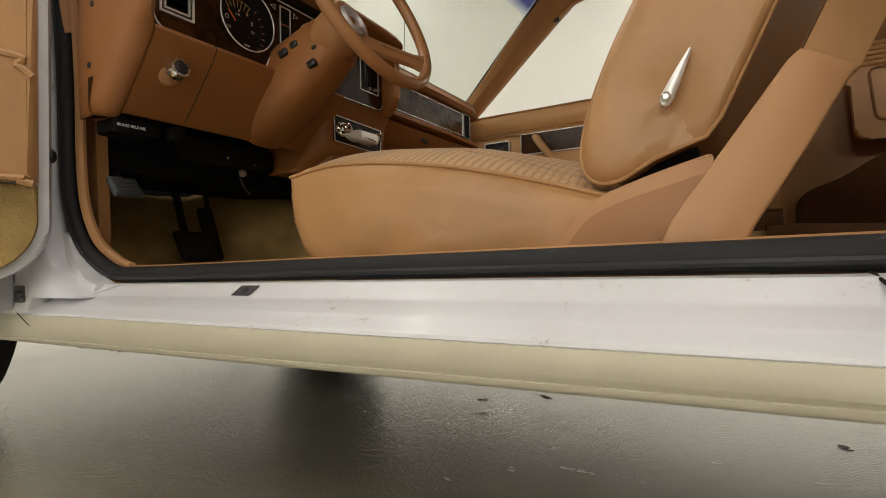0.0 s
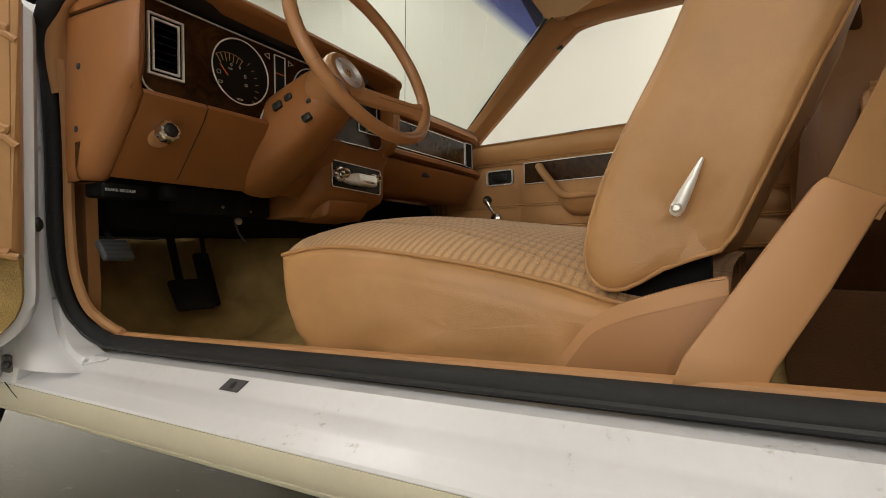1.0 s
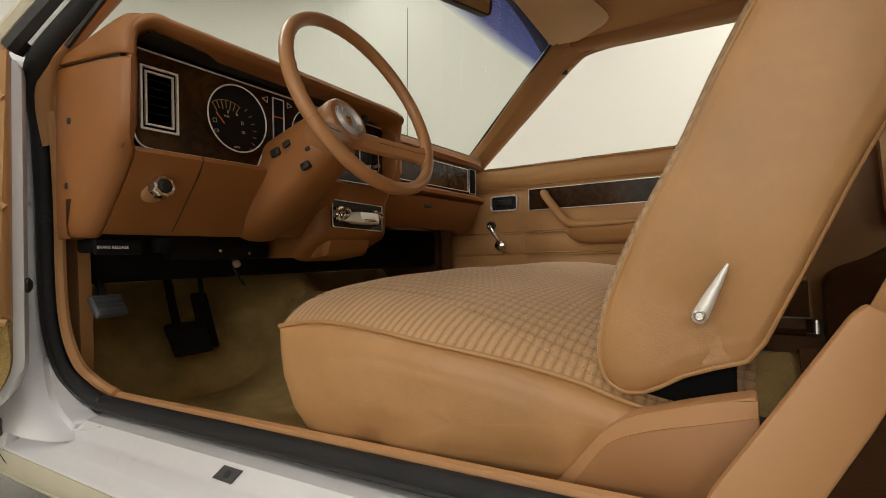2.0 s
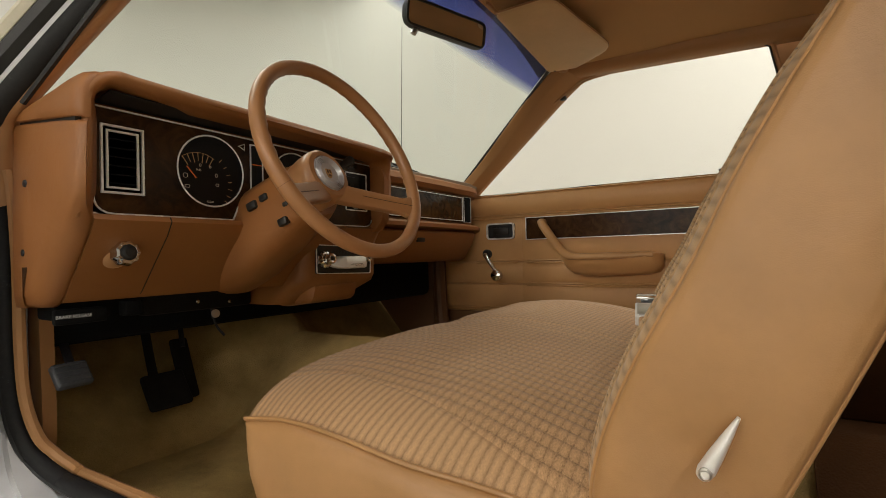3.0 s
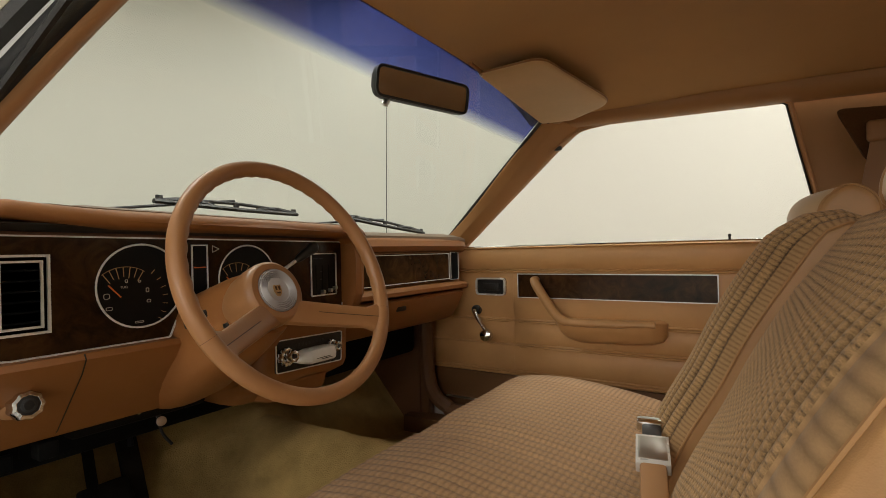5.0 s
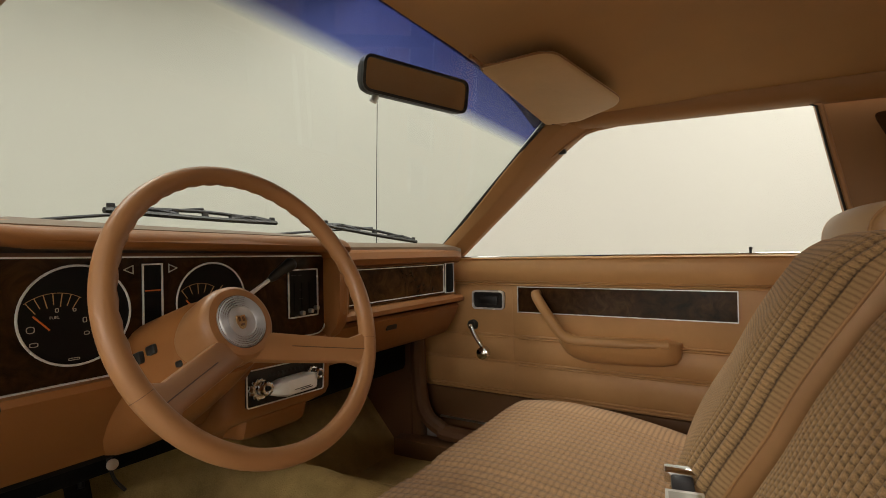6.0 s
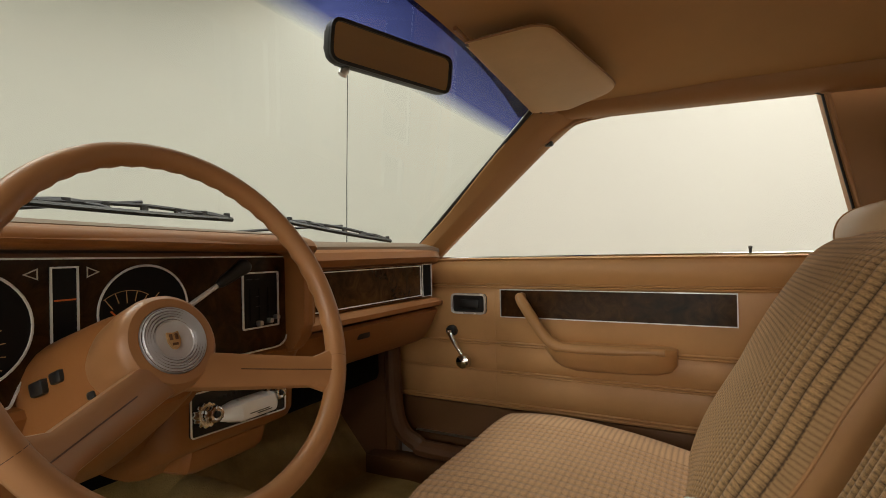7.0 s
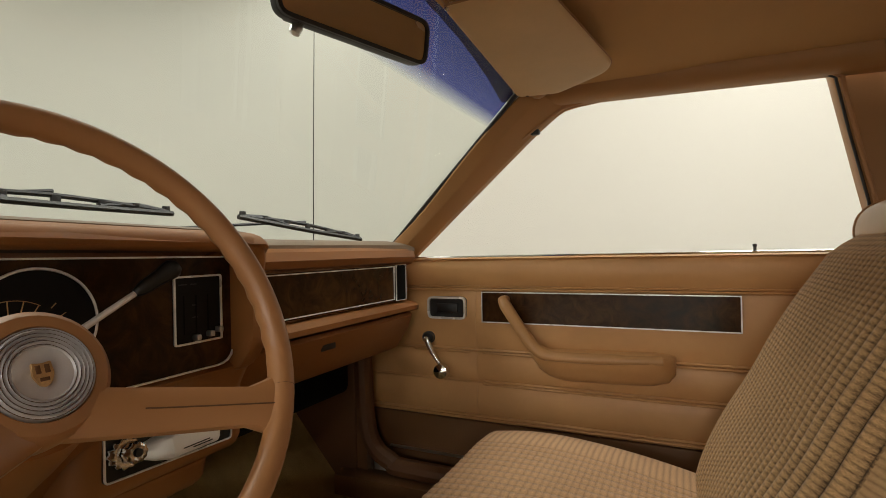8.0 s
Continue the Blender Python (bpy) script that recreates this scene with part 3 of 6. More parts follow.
def pillars():
    for s in (-1, 1):
        # windshield pillar trim: a rounded strip between the glass and the door opening
        if s == 1:
            W = spline([(x, MID + s * d, z) for x, z, d in GLASS_EDGE], 5)
            D = spline([(x, MID + s * d, z) for x, z, d in DOOR_EDGE], 5)
        else:
            W = spline([(x, y, z) for x, z, y in DRIVER_EDGE], 5)
            D = [p + AWAY * (0.042 if p.z > 0.94 else 0.042 - (0.94 - p.z) * 0.12) for p in W]
        rings = []
        for a, b in zip(W, D):
            n = Vector((0.35, -s * 0.9, -0.1)) if s == 1 else Vector((0.45, -0.62, -0.3))
            out = Vector((0, s * 0.02, 0)) if s == 1 else Vector((-0.012, 0.012, 0.006))
            bend = ((0.04, 0.004), (0.40, 0.015), (0.46, 0.0155), (0.70, 0.0095), (0.96, 0.002)) if s == 1 else ((0.12, 0.006), (0.3, 0.011), (0.55, 0.013), (0.8, 0.009), (0.95, 0.004))
            rings.append([a + out, a] + [a.lerp(b, t) + n * h for t, h in bend] + [b, b + out])
        # Driver's strip uses paler plastic in place of the light that falls on it.
        part("pillar_trim", loft(rings), M_PILLAR if s > 0 else M_PLASTIC, car, "tan moulded windshield pillar trim", 60 if s < 0 else 16)
        # side rail above the door
        rail = [(-0.50, 1.262), (-0.44, 1.263), (-0.36, 1.262), (-0.1, 1.254), (0.3, 1.240), (0.9, 1.215)]
        rings = []
        for p in spline([(x, side_y(z, s), z) for x, z in rail], 6):
            rings.append([p + Vector((0, s * a, b)) for a, b in ((-0.034, 0.016), (-0.034, 0.006), (-0.026, -0.010), (-0.010, -0.020), (0.004, -0.022), (0.03, -0.020), (0.03, 0.03), (-0.02, 0.03))])
        part("side_rail", loft(rings), M_PILLAR, car, "brown moulded roof side rail")
        # outer body edge of the windshield pillar: paint, a second rubber, paint
        if s == -1:
            up = [p for p in W if p.z > 0.965]
            part("pillar_flange", tube([p + AWAY * 0.086 for p in up], 0.014, 8), M_WHITE, car)
            part("outer_seal", tube([p + AWAY * 0.118 for p in up], 0.019, 10), M_RUBBER, car, "black rubber outer seal")
            part("pillar", tube([p + AWAY * 0.152 for p in up], 0.016, 8), M_CREAM, car)
        else:
            part("pillar", tube([p + Vector((-0.045, 0.046, 0.012)) for p in D], 0.022, 8), M_WHITE, car)
    # behind the doors
    for s in (-1, 1):
        w = [(0.079, 1.250), (0.127, 1.010), (0.150, 0.90), (0.165, 0.40), (1.2, 0.40), (1.25, 0.86), (0.62, 0.90), (0.52, 1.05), (0.45, 1.245)]
        y0, y1 = sorted((side_y(1.08, s) + s * 0.012, side_y(1.08, s) + s * 0.05))
        if s == 1:
            o = [(-0.50, 1.176), (-0.471, 1.1945), (-0.440, 1.2185), (-0.406, 1.236), (-0.375, 1.2415), (-0.33, 1.2405), (-0.33, 1.262), (-0.50, 1.262)]
            part("corner_trim", slab(o, "xz", 1.650, 1.672, 0.003), M_PILLAR, car)
            part("quarter_trim", slab(rounded(w, 0.012, 3), "xz", y0, y1, 0.006), M_PILLAR, car, "brown moulded quarter trim panel")


pillars()


def screen(s, t):
    """A point of the windshield: s across from -1 to 1, t from its foot to its top."""
    half = 0.645 - 0.105 * t
    bow = (0.125 * (1 - t) + 0.030 * t) * (1 - abs(s) ** 2.2)
    z = 0.945 + 0.322 * t + 0.030 * t * (1 - s * s)
    return Vector((-0.875 + 0.39 * t - bow, MID + half * s, z))


def windshield():
    n = 25
    ss = np.linspace(-1, 1, n)
    rows = [[screen(s, 1.09 * j / 10) for s in ss] for j in range(11)]
    w = part("windshield", loft(rows, closed=False), M_WSGLASS, car, "green-tinted curved windshield glass")
    rows = [[screen(s, (0.820 - 0.022 * s) + (0.270 + 0.022 * s) * j / 8) + Vector((-0.004, 0, 0.003)) for s in ss] for j in range(9)]
    b = part("shade_band", loft(rows, closed=False, uv=lambda i, j: (j / n, i / 8)), M_TINT, car, "blue shade band fading into the glass")
    b.visible_shadow = False
    # padded strip between the glass and the headliner, and the black rubber round the glass
    rings = []
    for s in np.linspace(-1, 1, 21):
        p = screen(s, 1.07)
        rings.append([p + Vector(q) for q in ((-0.02, 0, 0.012), (0.000, 0, 0.001), (0.010, 0, -0.003), (0.024, 0, -0.003), (0.034, 0, 0.006), (0.034, 0, 0.03), (-0.02, 0, 0.03))])
    part("header_trim", loft(rings), M_LINER, car, "padded tan header strip")
    for s in (-1, 1):
        part("glass_rubber", tube([screen(s * 0.995, t) + Vector((0.006, 0, 0)) for t in np.linspace(0, 1, 9)], 0.005, 6), M_RUBBER, car)


windshield()


def seal():
    # the door opening's black rubber, from the pillar down the hinge post and along the sill
    line = [(-0.577, 0.511, 1.218), (-0.680, 0.467, 1.132), (-0.824, 0.408, 1.006), (-0.913, 0.379, 0.932), (-0.955, 0.384, 0.885), (-0.968, 0.395, 0.82), (-0.971, 0.401, 0.70), (-0.970, 0.402, 0.58), (-0.966, 0.406, 0.49), (-0.952, 0.417, 0.425), (-0.930, 0.432, 0.388), (-0.890, 0.444, 0.3665), (-0.82, 0.448, 0.3625), (-0.4, 0.448, 0.371), (0.2, 0.448, 0.383), (0.6, 0.448, 0.391), (1.05, 0.448, 0.400)]
    p = spline(line, 8)
    part("weatherstrip", tube(p, [0.0180 if q.z > 0.94 else 0.0180 - 0.0045 * min(1.0, (0.94 - q.z) / 0.10) for q in p], 14), M_SEAL, car, "worn black rubber door seal")
    part("seal_lip", tube([q + Vector((0.004 if q.z > 0.40 else 0.0, -0.0105, -0.0050)) for q in p if q.z < 0.90], 0.0042, 8), M_RUBBER, car, "glossy outer lip of the door seal")
    low, lip = [q for q in p if q.z < 0.86], []
    for i, a in enumerate(low):
        d = (low[min(i + 1, len(low) - 1)] - low[max(i - 1, 0)]).normalized()
        v = abs(d.z)
        lip.append(a + Vector((0, 0.022 - 0.010 * v, 0)) + Vector((-d.z, 0, d.x)) * (0.0068 + 0.0172 * v))
    part("sill_trim", tube(lip, 0.0088, 8), M_PLASTIC, car, "tan plastic scuff trim along the seal")
    for z, x0, x1 in ((0.806, -0.944, -0.905), (0.686, -0.944, -0.905)):
        part("jamb_joint", box(x0 - 0.055, x1 - 0.055, 0.3498, 0.3522, z, z + 0.0014), M_UNDER, car)
    part("hinge", box(-1.00, -0.965, 0.335, 0.370, 0.905, 0.935, 0.004), M_WHITE, car)
    part("hinge_bolt", lathe([(0.009, 0.0), (0.009, 0.005), (0.005, 0.007), (0.0, 0.007)], axis_to((-0.965, 0.352, 0.92), (1, -0.3, 0)), 6), M_STEEL, car)


seal()


# ---- cabin floor ----
def carpet():
    xs = np.linspace(-1.26, 1.1, 60)
    ys = np.linspace(0.462, 1.66, 56)
    rings = []
    for x in xs:
        row = []
        for y in ys:
            z = 0.292
            hump = math.exp(-((y - MID) / 0.13) ** 2)
            z += hump * (0.13 + 0.085 * max(0.0, min(1.0, (-0.22 - x) / 0.3)))
            toe = max(0.0, -1.02 - x)
            z += toe * 1.1
            z += 0.05 * max(0.0, 1 - abs(y - 0.462) / 0.05) ** 2
            z += 0.006 * noise.noise((x * 9, y * 9, 0)) + 0.003 * noise.noise((x * 30, y * 30, 3))
            row.append((x, y, z))
        rings.append(row + [(x, ys[-1], 0.287), (x, ys[0], 0.287)])
    tagged(finish("carpet", loft(rings), M_CARPET), "worn olive-gold cut pile carpet", "carpet", kind="structure")
    # Dark sheet laid over the gold carpet where it lies in shade.
    rings = []
    for x in np.linspace(0.105, 1.1, 22):
        row = [(x, y, 0.299 + 0.130 * math.exp(-((y - MID) / 0.13) ** 2) + 0.004 * noise.noise((x * 11, y * 11, 6.0))) for y in np.linspace(0.470, 1.655, 44)]
        rings.append(row + [(x, 1.655, 0.293), (x, 0.470, 0.293)])
    tagged(finish("rear_floor_shade", loft(rings), M_ARCH), "dark reddish-brown sheet standing in for shade behind the front seat", "carpet", kind="structure")
    for s in (-1, 1):
        y = MID + s * (0.62 if s == 1 else 0.590)
        k = [(-1.26, 0.375 if s < 0 else 0.30), (-0.95, 0.375 if s < 0 else 0.30), (-0.945, 0.44), (-0.955, 0.62), (-0.955, 0.90), (-1.26, 0.90)]
        # Passenger's panel has its shade in the colour; the driver's is plain trim.
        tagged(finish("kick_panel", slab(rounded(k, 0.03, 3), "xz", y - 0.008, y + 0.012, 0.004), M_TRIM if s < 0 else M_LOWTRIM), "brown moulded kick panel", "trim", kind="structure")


carpet()

# ---- dashboard ----
dash = thing("dashboard", "tan padded dashboard with walnut veneer and silver trim", "dashboard")


def dashboard():
    # hood over the instruments, closing round the panel's ends; its top climbs to a crest behind the windshield's foot
    def crest_x(y, z):
        q = max(-0.99, min(0.99, (y - MID) / 0.632))
        return screen(q, (z - 0.945) / 0.335).x + 0.012

    def hood(y, lip, drop):
        fall = 0.018 * (y - 0.75) - 0.009 * max(0.0, min(1.0, (0.56 - y) / 0.105))
        cx = crest_x(y, 0.983 - fall)
        mid = (lip - 0.05) * 0.5 + cx * 0.5
        top = [(cx - 0.05, 0.945), (cx - 0.012, 0.976), (cx, 0.982), (mid, 0.9740), (lip - 0.05, 0.9655), (lip - 0.024, 0.9615), (lip - 0.011, 0.9578), (lip - 0.003, 0.9522), (lip, 0.9465), (lip - 0.004, 0.9420)]
        climb = max(0.0, min(1.0, (y - 0.455) / 0.12))
        top = [(x, z - fall if x > lip - 0.02 else 0.9578 + (z - 0.9578) * (climb if z > 0.9578 else 1.0) - fall - 0.16 * (1 - climb) * max(0.0, -0.75 - x)) for x, z in top]
        return [(x, z - drop) for x, z in top] + [(lip - 0.014, 0.9405 - drop - fall), (-0.765, 0.936 - fall * 0.6), (-0.80, 0.93), (-0.93, 0.90)]
    ends = ((0.448, -0.704, 0.001), (0.455, -0.7015, 0.0005), (0.474, -0.6965, 0), (0.50, -0.688, 0), (0.53, -0.682, 0), (0.57, -0.677, 0), (0.62, -0.674, 0), (0.80, -0.674, 0), (1.0, -0.678, 0), (1.045, -0.684, 0), (1.060, -0.693, 0.003), (1.070, -0.706, 0.008), (1.076, -0.724, 0.015))
    part("hood", loft([[(x, y, z) for x, z in hood(y, lip, drop)] for y, lip, drop in ends]), M_DASH, dash, "tan padded instrument hood", 50)
    # the hood's end folds down over the cheek beside the door
    rings = []
    for x, y0, zt in ((-0.7030, 0.4115, 0.9600), (-0.7050, 0.4075, 0.9645), (-0.7090, 0.4045, 0.9675), (-0.7150, 0.4020, 0.9695), (-0.7250, 0.4005, 0.9710), (-0.7450, 0.3992, 0.9690), (-0.77, 0.3985, 0.9655), (-0.80, 0.3985, 0.9610), (-0.83, 0.3985, 0.9565), (-0.86, 0.3985, 0.9520), (-0.90, 0.3985, 0.9460), (-0.94, 0.3985, 0.9400)):
        z0 = 0.8995 + 0.11 * max(0.0, -0.702 - x)
        h, w = zt - z0, 0.4560 - y0
        rings.append([(x, y0 + w * p, z0 + h * q) for p, q in ((0.05, -0.012), (0.0, 0.02), (0.0, 0.20), (0.008, 0.42), (0.05, 0.60), (0.12, 0.735), (0.21, 0.84), (0.33, 0.92), (0.50, 0.972), (0.72, 0.995), (1.0, 1.0), (1.0, 0.92), (0.5, 0.86), (0.25, 0.66), (0.16, 0.40), (0.14, 0.0))])
    part("hood_end", loft(rings), M_DASH, dash, "", 60)
    rings = []
    for y in (0.480, 0.50, 0.54, 0.60, 0.70, 0.80, 0.90, 1.0, 1.045, 1.062):
        lip = float(np.interp(y, (0.462, 0.50, 0.53, 0.57, 0.62, 1.01, 1.062), (-0.706, -0.690, -0.684, -0.679, -0.676, -0.680, -0.700)))
        up = hood(y, lip, 0.0)[:6]
        e = 0.0022 if 0.49 < y < 1.05 else -0.001
        rings.append([(x - 0.004, y, z + e) for x, z in up] + [(x - 0.004, y, z - 0.006) for x, z in up[::-1]])
    part("top_pad", loft(rings), M_DASHTOP, dash, "grey-brown vinyl dashboard top")
    rings = []
    for y in (1.080, 1.20, 1.32, 1.44, 1.54, 1.60, 1.645):
        k = 0.006 if y > 1.63 else 0.0
        zc = 0.9635 - 0.036 * (y - 1.10)
        cx = crest_x(y, zc)
        up = ((cx - 0.03, 0.935), (cx, zc), ((cx - 0.84) / 2, zc * 0.6 + 0.4 * 0.953), (-0.84, 0.9535), (-0.800, 0.9480), (-0.784, 0.9420))
        rings.append([(x, y, z - k) for x, z in up] + [(x, y, z - k - 0.009) for x, z in up[::-1]])
    part("top_pad", loft(rings), M_DASHTOP, dash, "grey-brown vinyl dashboard top")
    # Thin black sheet added to darken the underside towards the panel.
    part("hood_undersheet", loft([[(-0.762, y, 0.9345 - 0.011 * (y - 0.75)), (-0.715, y, 0.9395 - 0.018 * (y - 0.75)), (-0.715, y, 0.9415 - 0.018 * (y - 0.75)), (-0.762, y, 0.9365 - 0.011 * (y - 0.75))] for y in (0.447, 1.046)]), M_BLACK, dash, "thin black sheet under the hood")
    # rolled rim: up beside the panel, round the corner, along the hood's lip and down again
    rim = [(0.4135, z, x, (-1.0, 0.0)) for z, x in ((0.768, -0.7335), (0.785, -0.7172), (0.81, -0.7062), (0.85, -0.7032), (0.888, -0.7012), (0.905, -0.7005))]
    lift = lambda y: 0.9495 - 0.018 * (y - 0.75) + 0.008 * max(0.0, min(1.0, (0.56 - y) / 0.105))
    for a in np.linspace(0.0, math.pi / 2, 11)[1:]:
        rim.append((0.4135 + 0.042 * (1 - math.cos(a)), lift(0.4555) - 0.042 * (1 - math.sin(a)), -0.7005 + 0.010 * (a / 1.571) ** 2, (-math.cos(a), math.sin(a))))
    for y in (0.475, 0.50, 0.53, 0.57, 0.62, 0.70, 0.80, 0.90, 0.97, 1.02):
        rim.append((y, lift(y), float(np.interp(y, (0.4755, 0.50, 0.53, 0.57, 0.62, 0.97, 1.02), (-0.6905, -0.686, -0.681, -0.6765, -0.674, -0.677, -0.681))), (0.0, 1.0)))
    for a in np.linspace(0.0, math.pi / 2, 9)[1:]:
        rim.append((1.025 + 0.040 * math.sin(a), lift(1.025) - 0.040 * (1 - math.cos(a)), -0.682 - 0.029 * (a / 1.571), (math.sin(a), math.cos(a))))
    rim += [(1.065, z, -0.7115, (1.0, 0.0)) for z in (0.88, 0.84, 0.81)]
    def rim_point(y, z, x, n, a, b):
        # beside the panel the rim lies flush in the cheek and its inner wall slants
        if y < 0.46:
            if b < 0:
                b -= 0.024 * max(0.0, min(1.0, (-a - 0.008) / 0.045)) * max(0.0, -n[0]) ** 8
            else:
                b *= 0.12 + 0.88 * n[1]
            x -= 0.0035 * (1 - n[1])
        return (x + a, y + n[0] * b, z + n[1] * b)
    sect = ((-0.072, -0.0125), (-0.045, -0.0120), (-0.012, -0.0112), (-0.004, -0.0080), (0.0, -0.0020), (-0.002, 0.0045), (-0.008, 0.0085), (-0.018, 0.0098), (-0.034, 0.0070), (-0.072, 0.0))
    part("hood_rim", loft([[rim_point(y, z, x, n, a, b) for a, b in sect] for y, z, x, n in rim]), M_DASH, dash, "rolled tan vinyl rim round the instrument panel", 60)
    # end cheek beside the walnut panel: level cuts, one above the other
    def cheek_cut(z, f, inner, o, d=0.0):
        # beside the panel the inner wall slants away from the nose
        q = 0.021 * max(0.0, min(1.0, (z - 0.766) / 0.025))
        c = [(-0.915, inner), (min(-0.757, f - 0.02) if q else f - 0.02, inner), (f - 0.012, inner - 0.001 - q * 0.8), (f - 0.003, inner - 0.006 - q), (f, inner - 0.012 - q * 0.8), (f - 0.004 - 0.006 * (q == 0), o + 0.010 + 0.006 * (q == 0)), (f - 0.014 - 0.014 * (q == 0), o + 0.005), (f - 0.07, o + 0.001), (-0.88, o + 0.0005), (-0.915, o + 0.001)]
        # d draws the outline in; upper cuts climb towards the windshield
        return [(x - d if x > -0.80 else x, y + (d if y < 0.43 else -d), z + (0.11 * (-0.702 - x) * max(0.0, min(1.0, (0.940 - z) / 0.035)) if z > 0.87 else 0.0)) for x, y in c]
    part("end_cheek", loft([cheek_cut(*q) for q in ((0.638, -0.858, 0.440, 0.404), (0.644, -0.846, 0.440, 0.399), (0.658, -0.830, 0.440, 0.397), (0.70, -0.791, 0.440, 0.3965), (0.745, -0.750, 0.440, 0.3965), (0.766, -0.735, 0.440, 0.3965), (0.785, -0.718, 0.4415, 0.3965), (0.81, -0.707, 0.4415, 0.397), (0.888, -0.702, 0.4415, 0.399), (0.893, -0.702, 0.4415, 0.399, 0.0006), (0.8955, -0.702, 0.4415, 0.399, 0.003))]), M_DASH, dash, "tan moulded end cheek", 50)
    part("seam_filler", loft([[(x, y, z + 0.11 * (-0.702 - x)) for x, y in ((-0.905, 0.405), (-0.905, 0.428), (-0.735, 0.428), (-0.716, 0.412), (-0.716, 0.405))] for z in (0.888, 0.902)]), M_BLACK, dash)
    cheek2 = rounded([(-0.93, 0.940), (-0.735, 0.940), (-0.712, 0.90), (-0.715, 0.80), (-0.748, 0.762), (-1.0, 0.762)], [0, 0.015, 0.02, 0.02, 0.01, 0], 4)
    part("end_cheek", slab(cheek2, "xz", 1.048, 1.074, 0.006), M_DASH, dash)
    # walnut instrument panel
    panel = rounded([(0.440, 0.9335), (0.440, 0.775), (0.668, 0.775), (0.685, 0.815), (0.80, 0.855), (0.86, 0.775), (1.052, 0.775), (1.052, 0.9262)], [0.004, 0.03, 0.004, 0.03, 0.03, 0.01, 0.03, 0.004], 5)
    part("veneer_panel", slab(panel, "yz", -0.775, -0.757), M_WOOD, dash, "dark glossy walnut veneer panel")
    part("panel_edging", ring_frame(panel, 0.0022, "yz", -0.7575, -0.7545), M_BRIGHT, dash, "thin silver edging")
    # lower driver's side: knee panel below the walnut
    rings = []
    for y in np.linspace(0.435, 0.88, 6):
        rings.append([(x, y, z) for x, z in ((-1.0, 0.80), (-0.765, 0.776), (-0.742, 0.774), (-0.737, 0.766), (-0.750, 0.745), (-0.832, 0.655), (-0.845, 0.644), (-0.865, 0.648), (-1.0, 0.70))])
    part("knee_panel", loft(rings), M_DASH, dash, "tan moulded knee panel")
    part("seam", loft([[(x + a, 0.544 + b, z + c) for a, b, c in ((0.0006, -0.0008, 0), (0.0006, 0.0008, 0), (-0.004, 0.0008, 0), (-0.004, -0.0008, 0))] for x, z in ((-0.741, 0.7735), (-0.737, 0.766), (-0.750, 0.745), (-0.832, 0.655), (-0.845, 0.645))]), M_BLACK, dash)
    # centre stack holding the radio
    rings = []
    for y, k in ((0.846, 0.045), (0.850, 0.022), (0.858, 0.008), (0.872, 0.0), (1.066, 0.0), (1.082, 0.006), (1.092, 0.018), (1.097, 0.04)):
        rings.append([(x - k, y, z) for x, z in ((-1.0, 0.79), (-0.765, 0.778), (-0.752, 0.77), (-0.772, 0.735), (-0.776, 0.66), (-0.785, 0.645), (-0.84, 0.620), (-0.86, 0.600), (-1.0, 0.60))])
    part("radio_housing", loft(rings), M_DASH, dash)
    radio_trim = rounded([(0.879, 0.733), (0.879, 0.668), (1.057, 0.662), (1.060, 0.728)], 0.006, 3)
    part("radio_plate", slab(radio_trim, "yz", -0.782, -0.7715), M_BLACK, dash, "black radio surround")
    part("radio_edging", ring_frame(radio_trim, 0.002, "yz", -0.772, -0.7695), M_BRIGHT, dash)
    # ash tray under the radio
    rings = []
    for y, k in ((0.892, 0.022), (0.898, 0.006), (0.912, 0.0), (1.02, 0.0), (1.034, 0.006), (1.040, 0.022)):
        rings.append([(x - k * 0.7, y, z + k * 0.3) for x, z in rounded([(-0.90, 0.64), (-0.79, 0.642), (-0.802, 0.602), (-0.90, 0.590)], [0, 0.008, 0.014, 0], 4)])
    part("ash_tray", loft(rings), M_DASH, dash, "tan ash tray drawer under the radio")
    # passenger's side: padded top, walnut inlay, shelf, glove box door
    rings = []
    for y, k in ((1.072, 0.0), (1.20, 0), (1.40, 0.0), (1.60, 0.004), (1.64, 0.010), (1.655, 0.022), (1.660, 0.04)):
        rings.append([(x - k, y, z - k * 0.3) for x, z in ((-0.93, 0.93), (-0.90, 0.942), (-0.84, 0.948), (-0.795, 0.943), (-0.774, 0.930), (-0.770, 0.915), (-0.778, 0.902), (-0.795, 0.898), (-0.800, 0.806), (-0.775, 0.803), (-0.763, 0.796), (-0.764, 0.786), (-0.79, 0.780), (-1.0, 0.78))])
    part("pad", loft(rings), M_DASH, dash, "tan padded dashboard top")
    inlay = [(1.076, 0.8945), (1.076, 0.811), (1.554, 0.811), (1.554, 0.8945)]
    part("veneer_inlay", slab(inlay, "yz", -0.802, -0.790), M_WOOD, dash, "dark walnut veneer inlay")
    part("inlay_edging", ring_frame([(1.077, 0.8925), (1.077, 0.8135), (1.552, 0.8135), (1.552, 0.8925)], 0.002, "yz", -0.7905, -0.7875), M_BRIGHT, dash)
    part("side_vent", box(-0.802, -0.788, 1.558, 1.603, 0.811, 0.8945, 0.002), M_PIT, dash, "black side air vent")
    part("vent_edging", ring_frame([(1.557, 0.8955), (1.557, 0.810), (1.604, 0.810), (1.604, 0.8955)], 0.0012, "yz", -0.7885, -0.786), M_BRIGHT, dash)
    rings = []
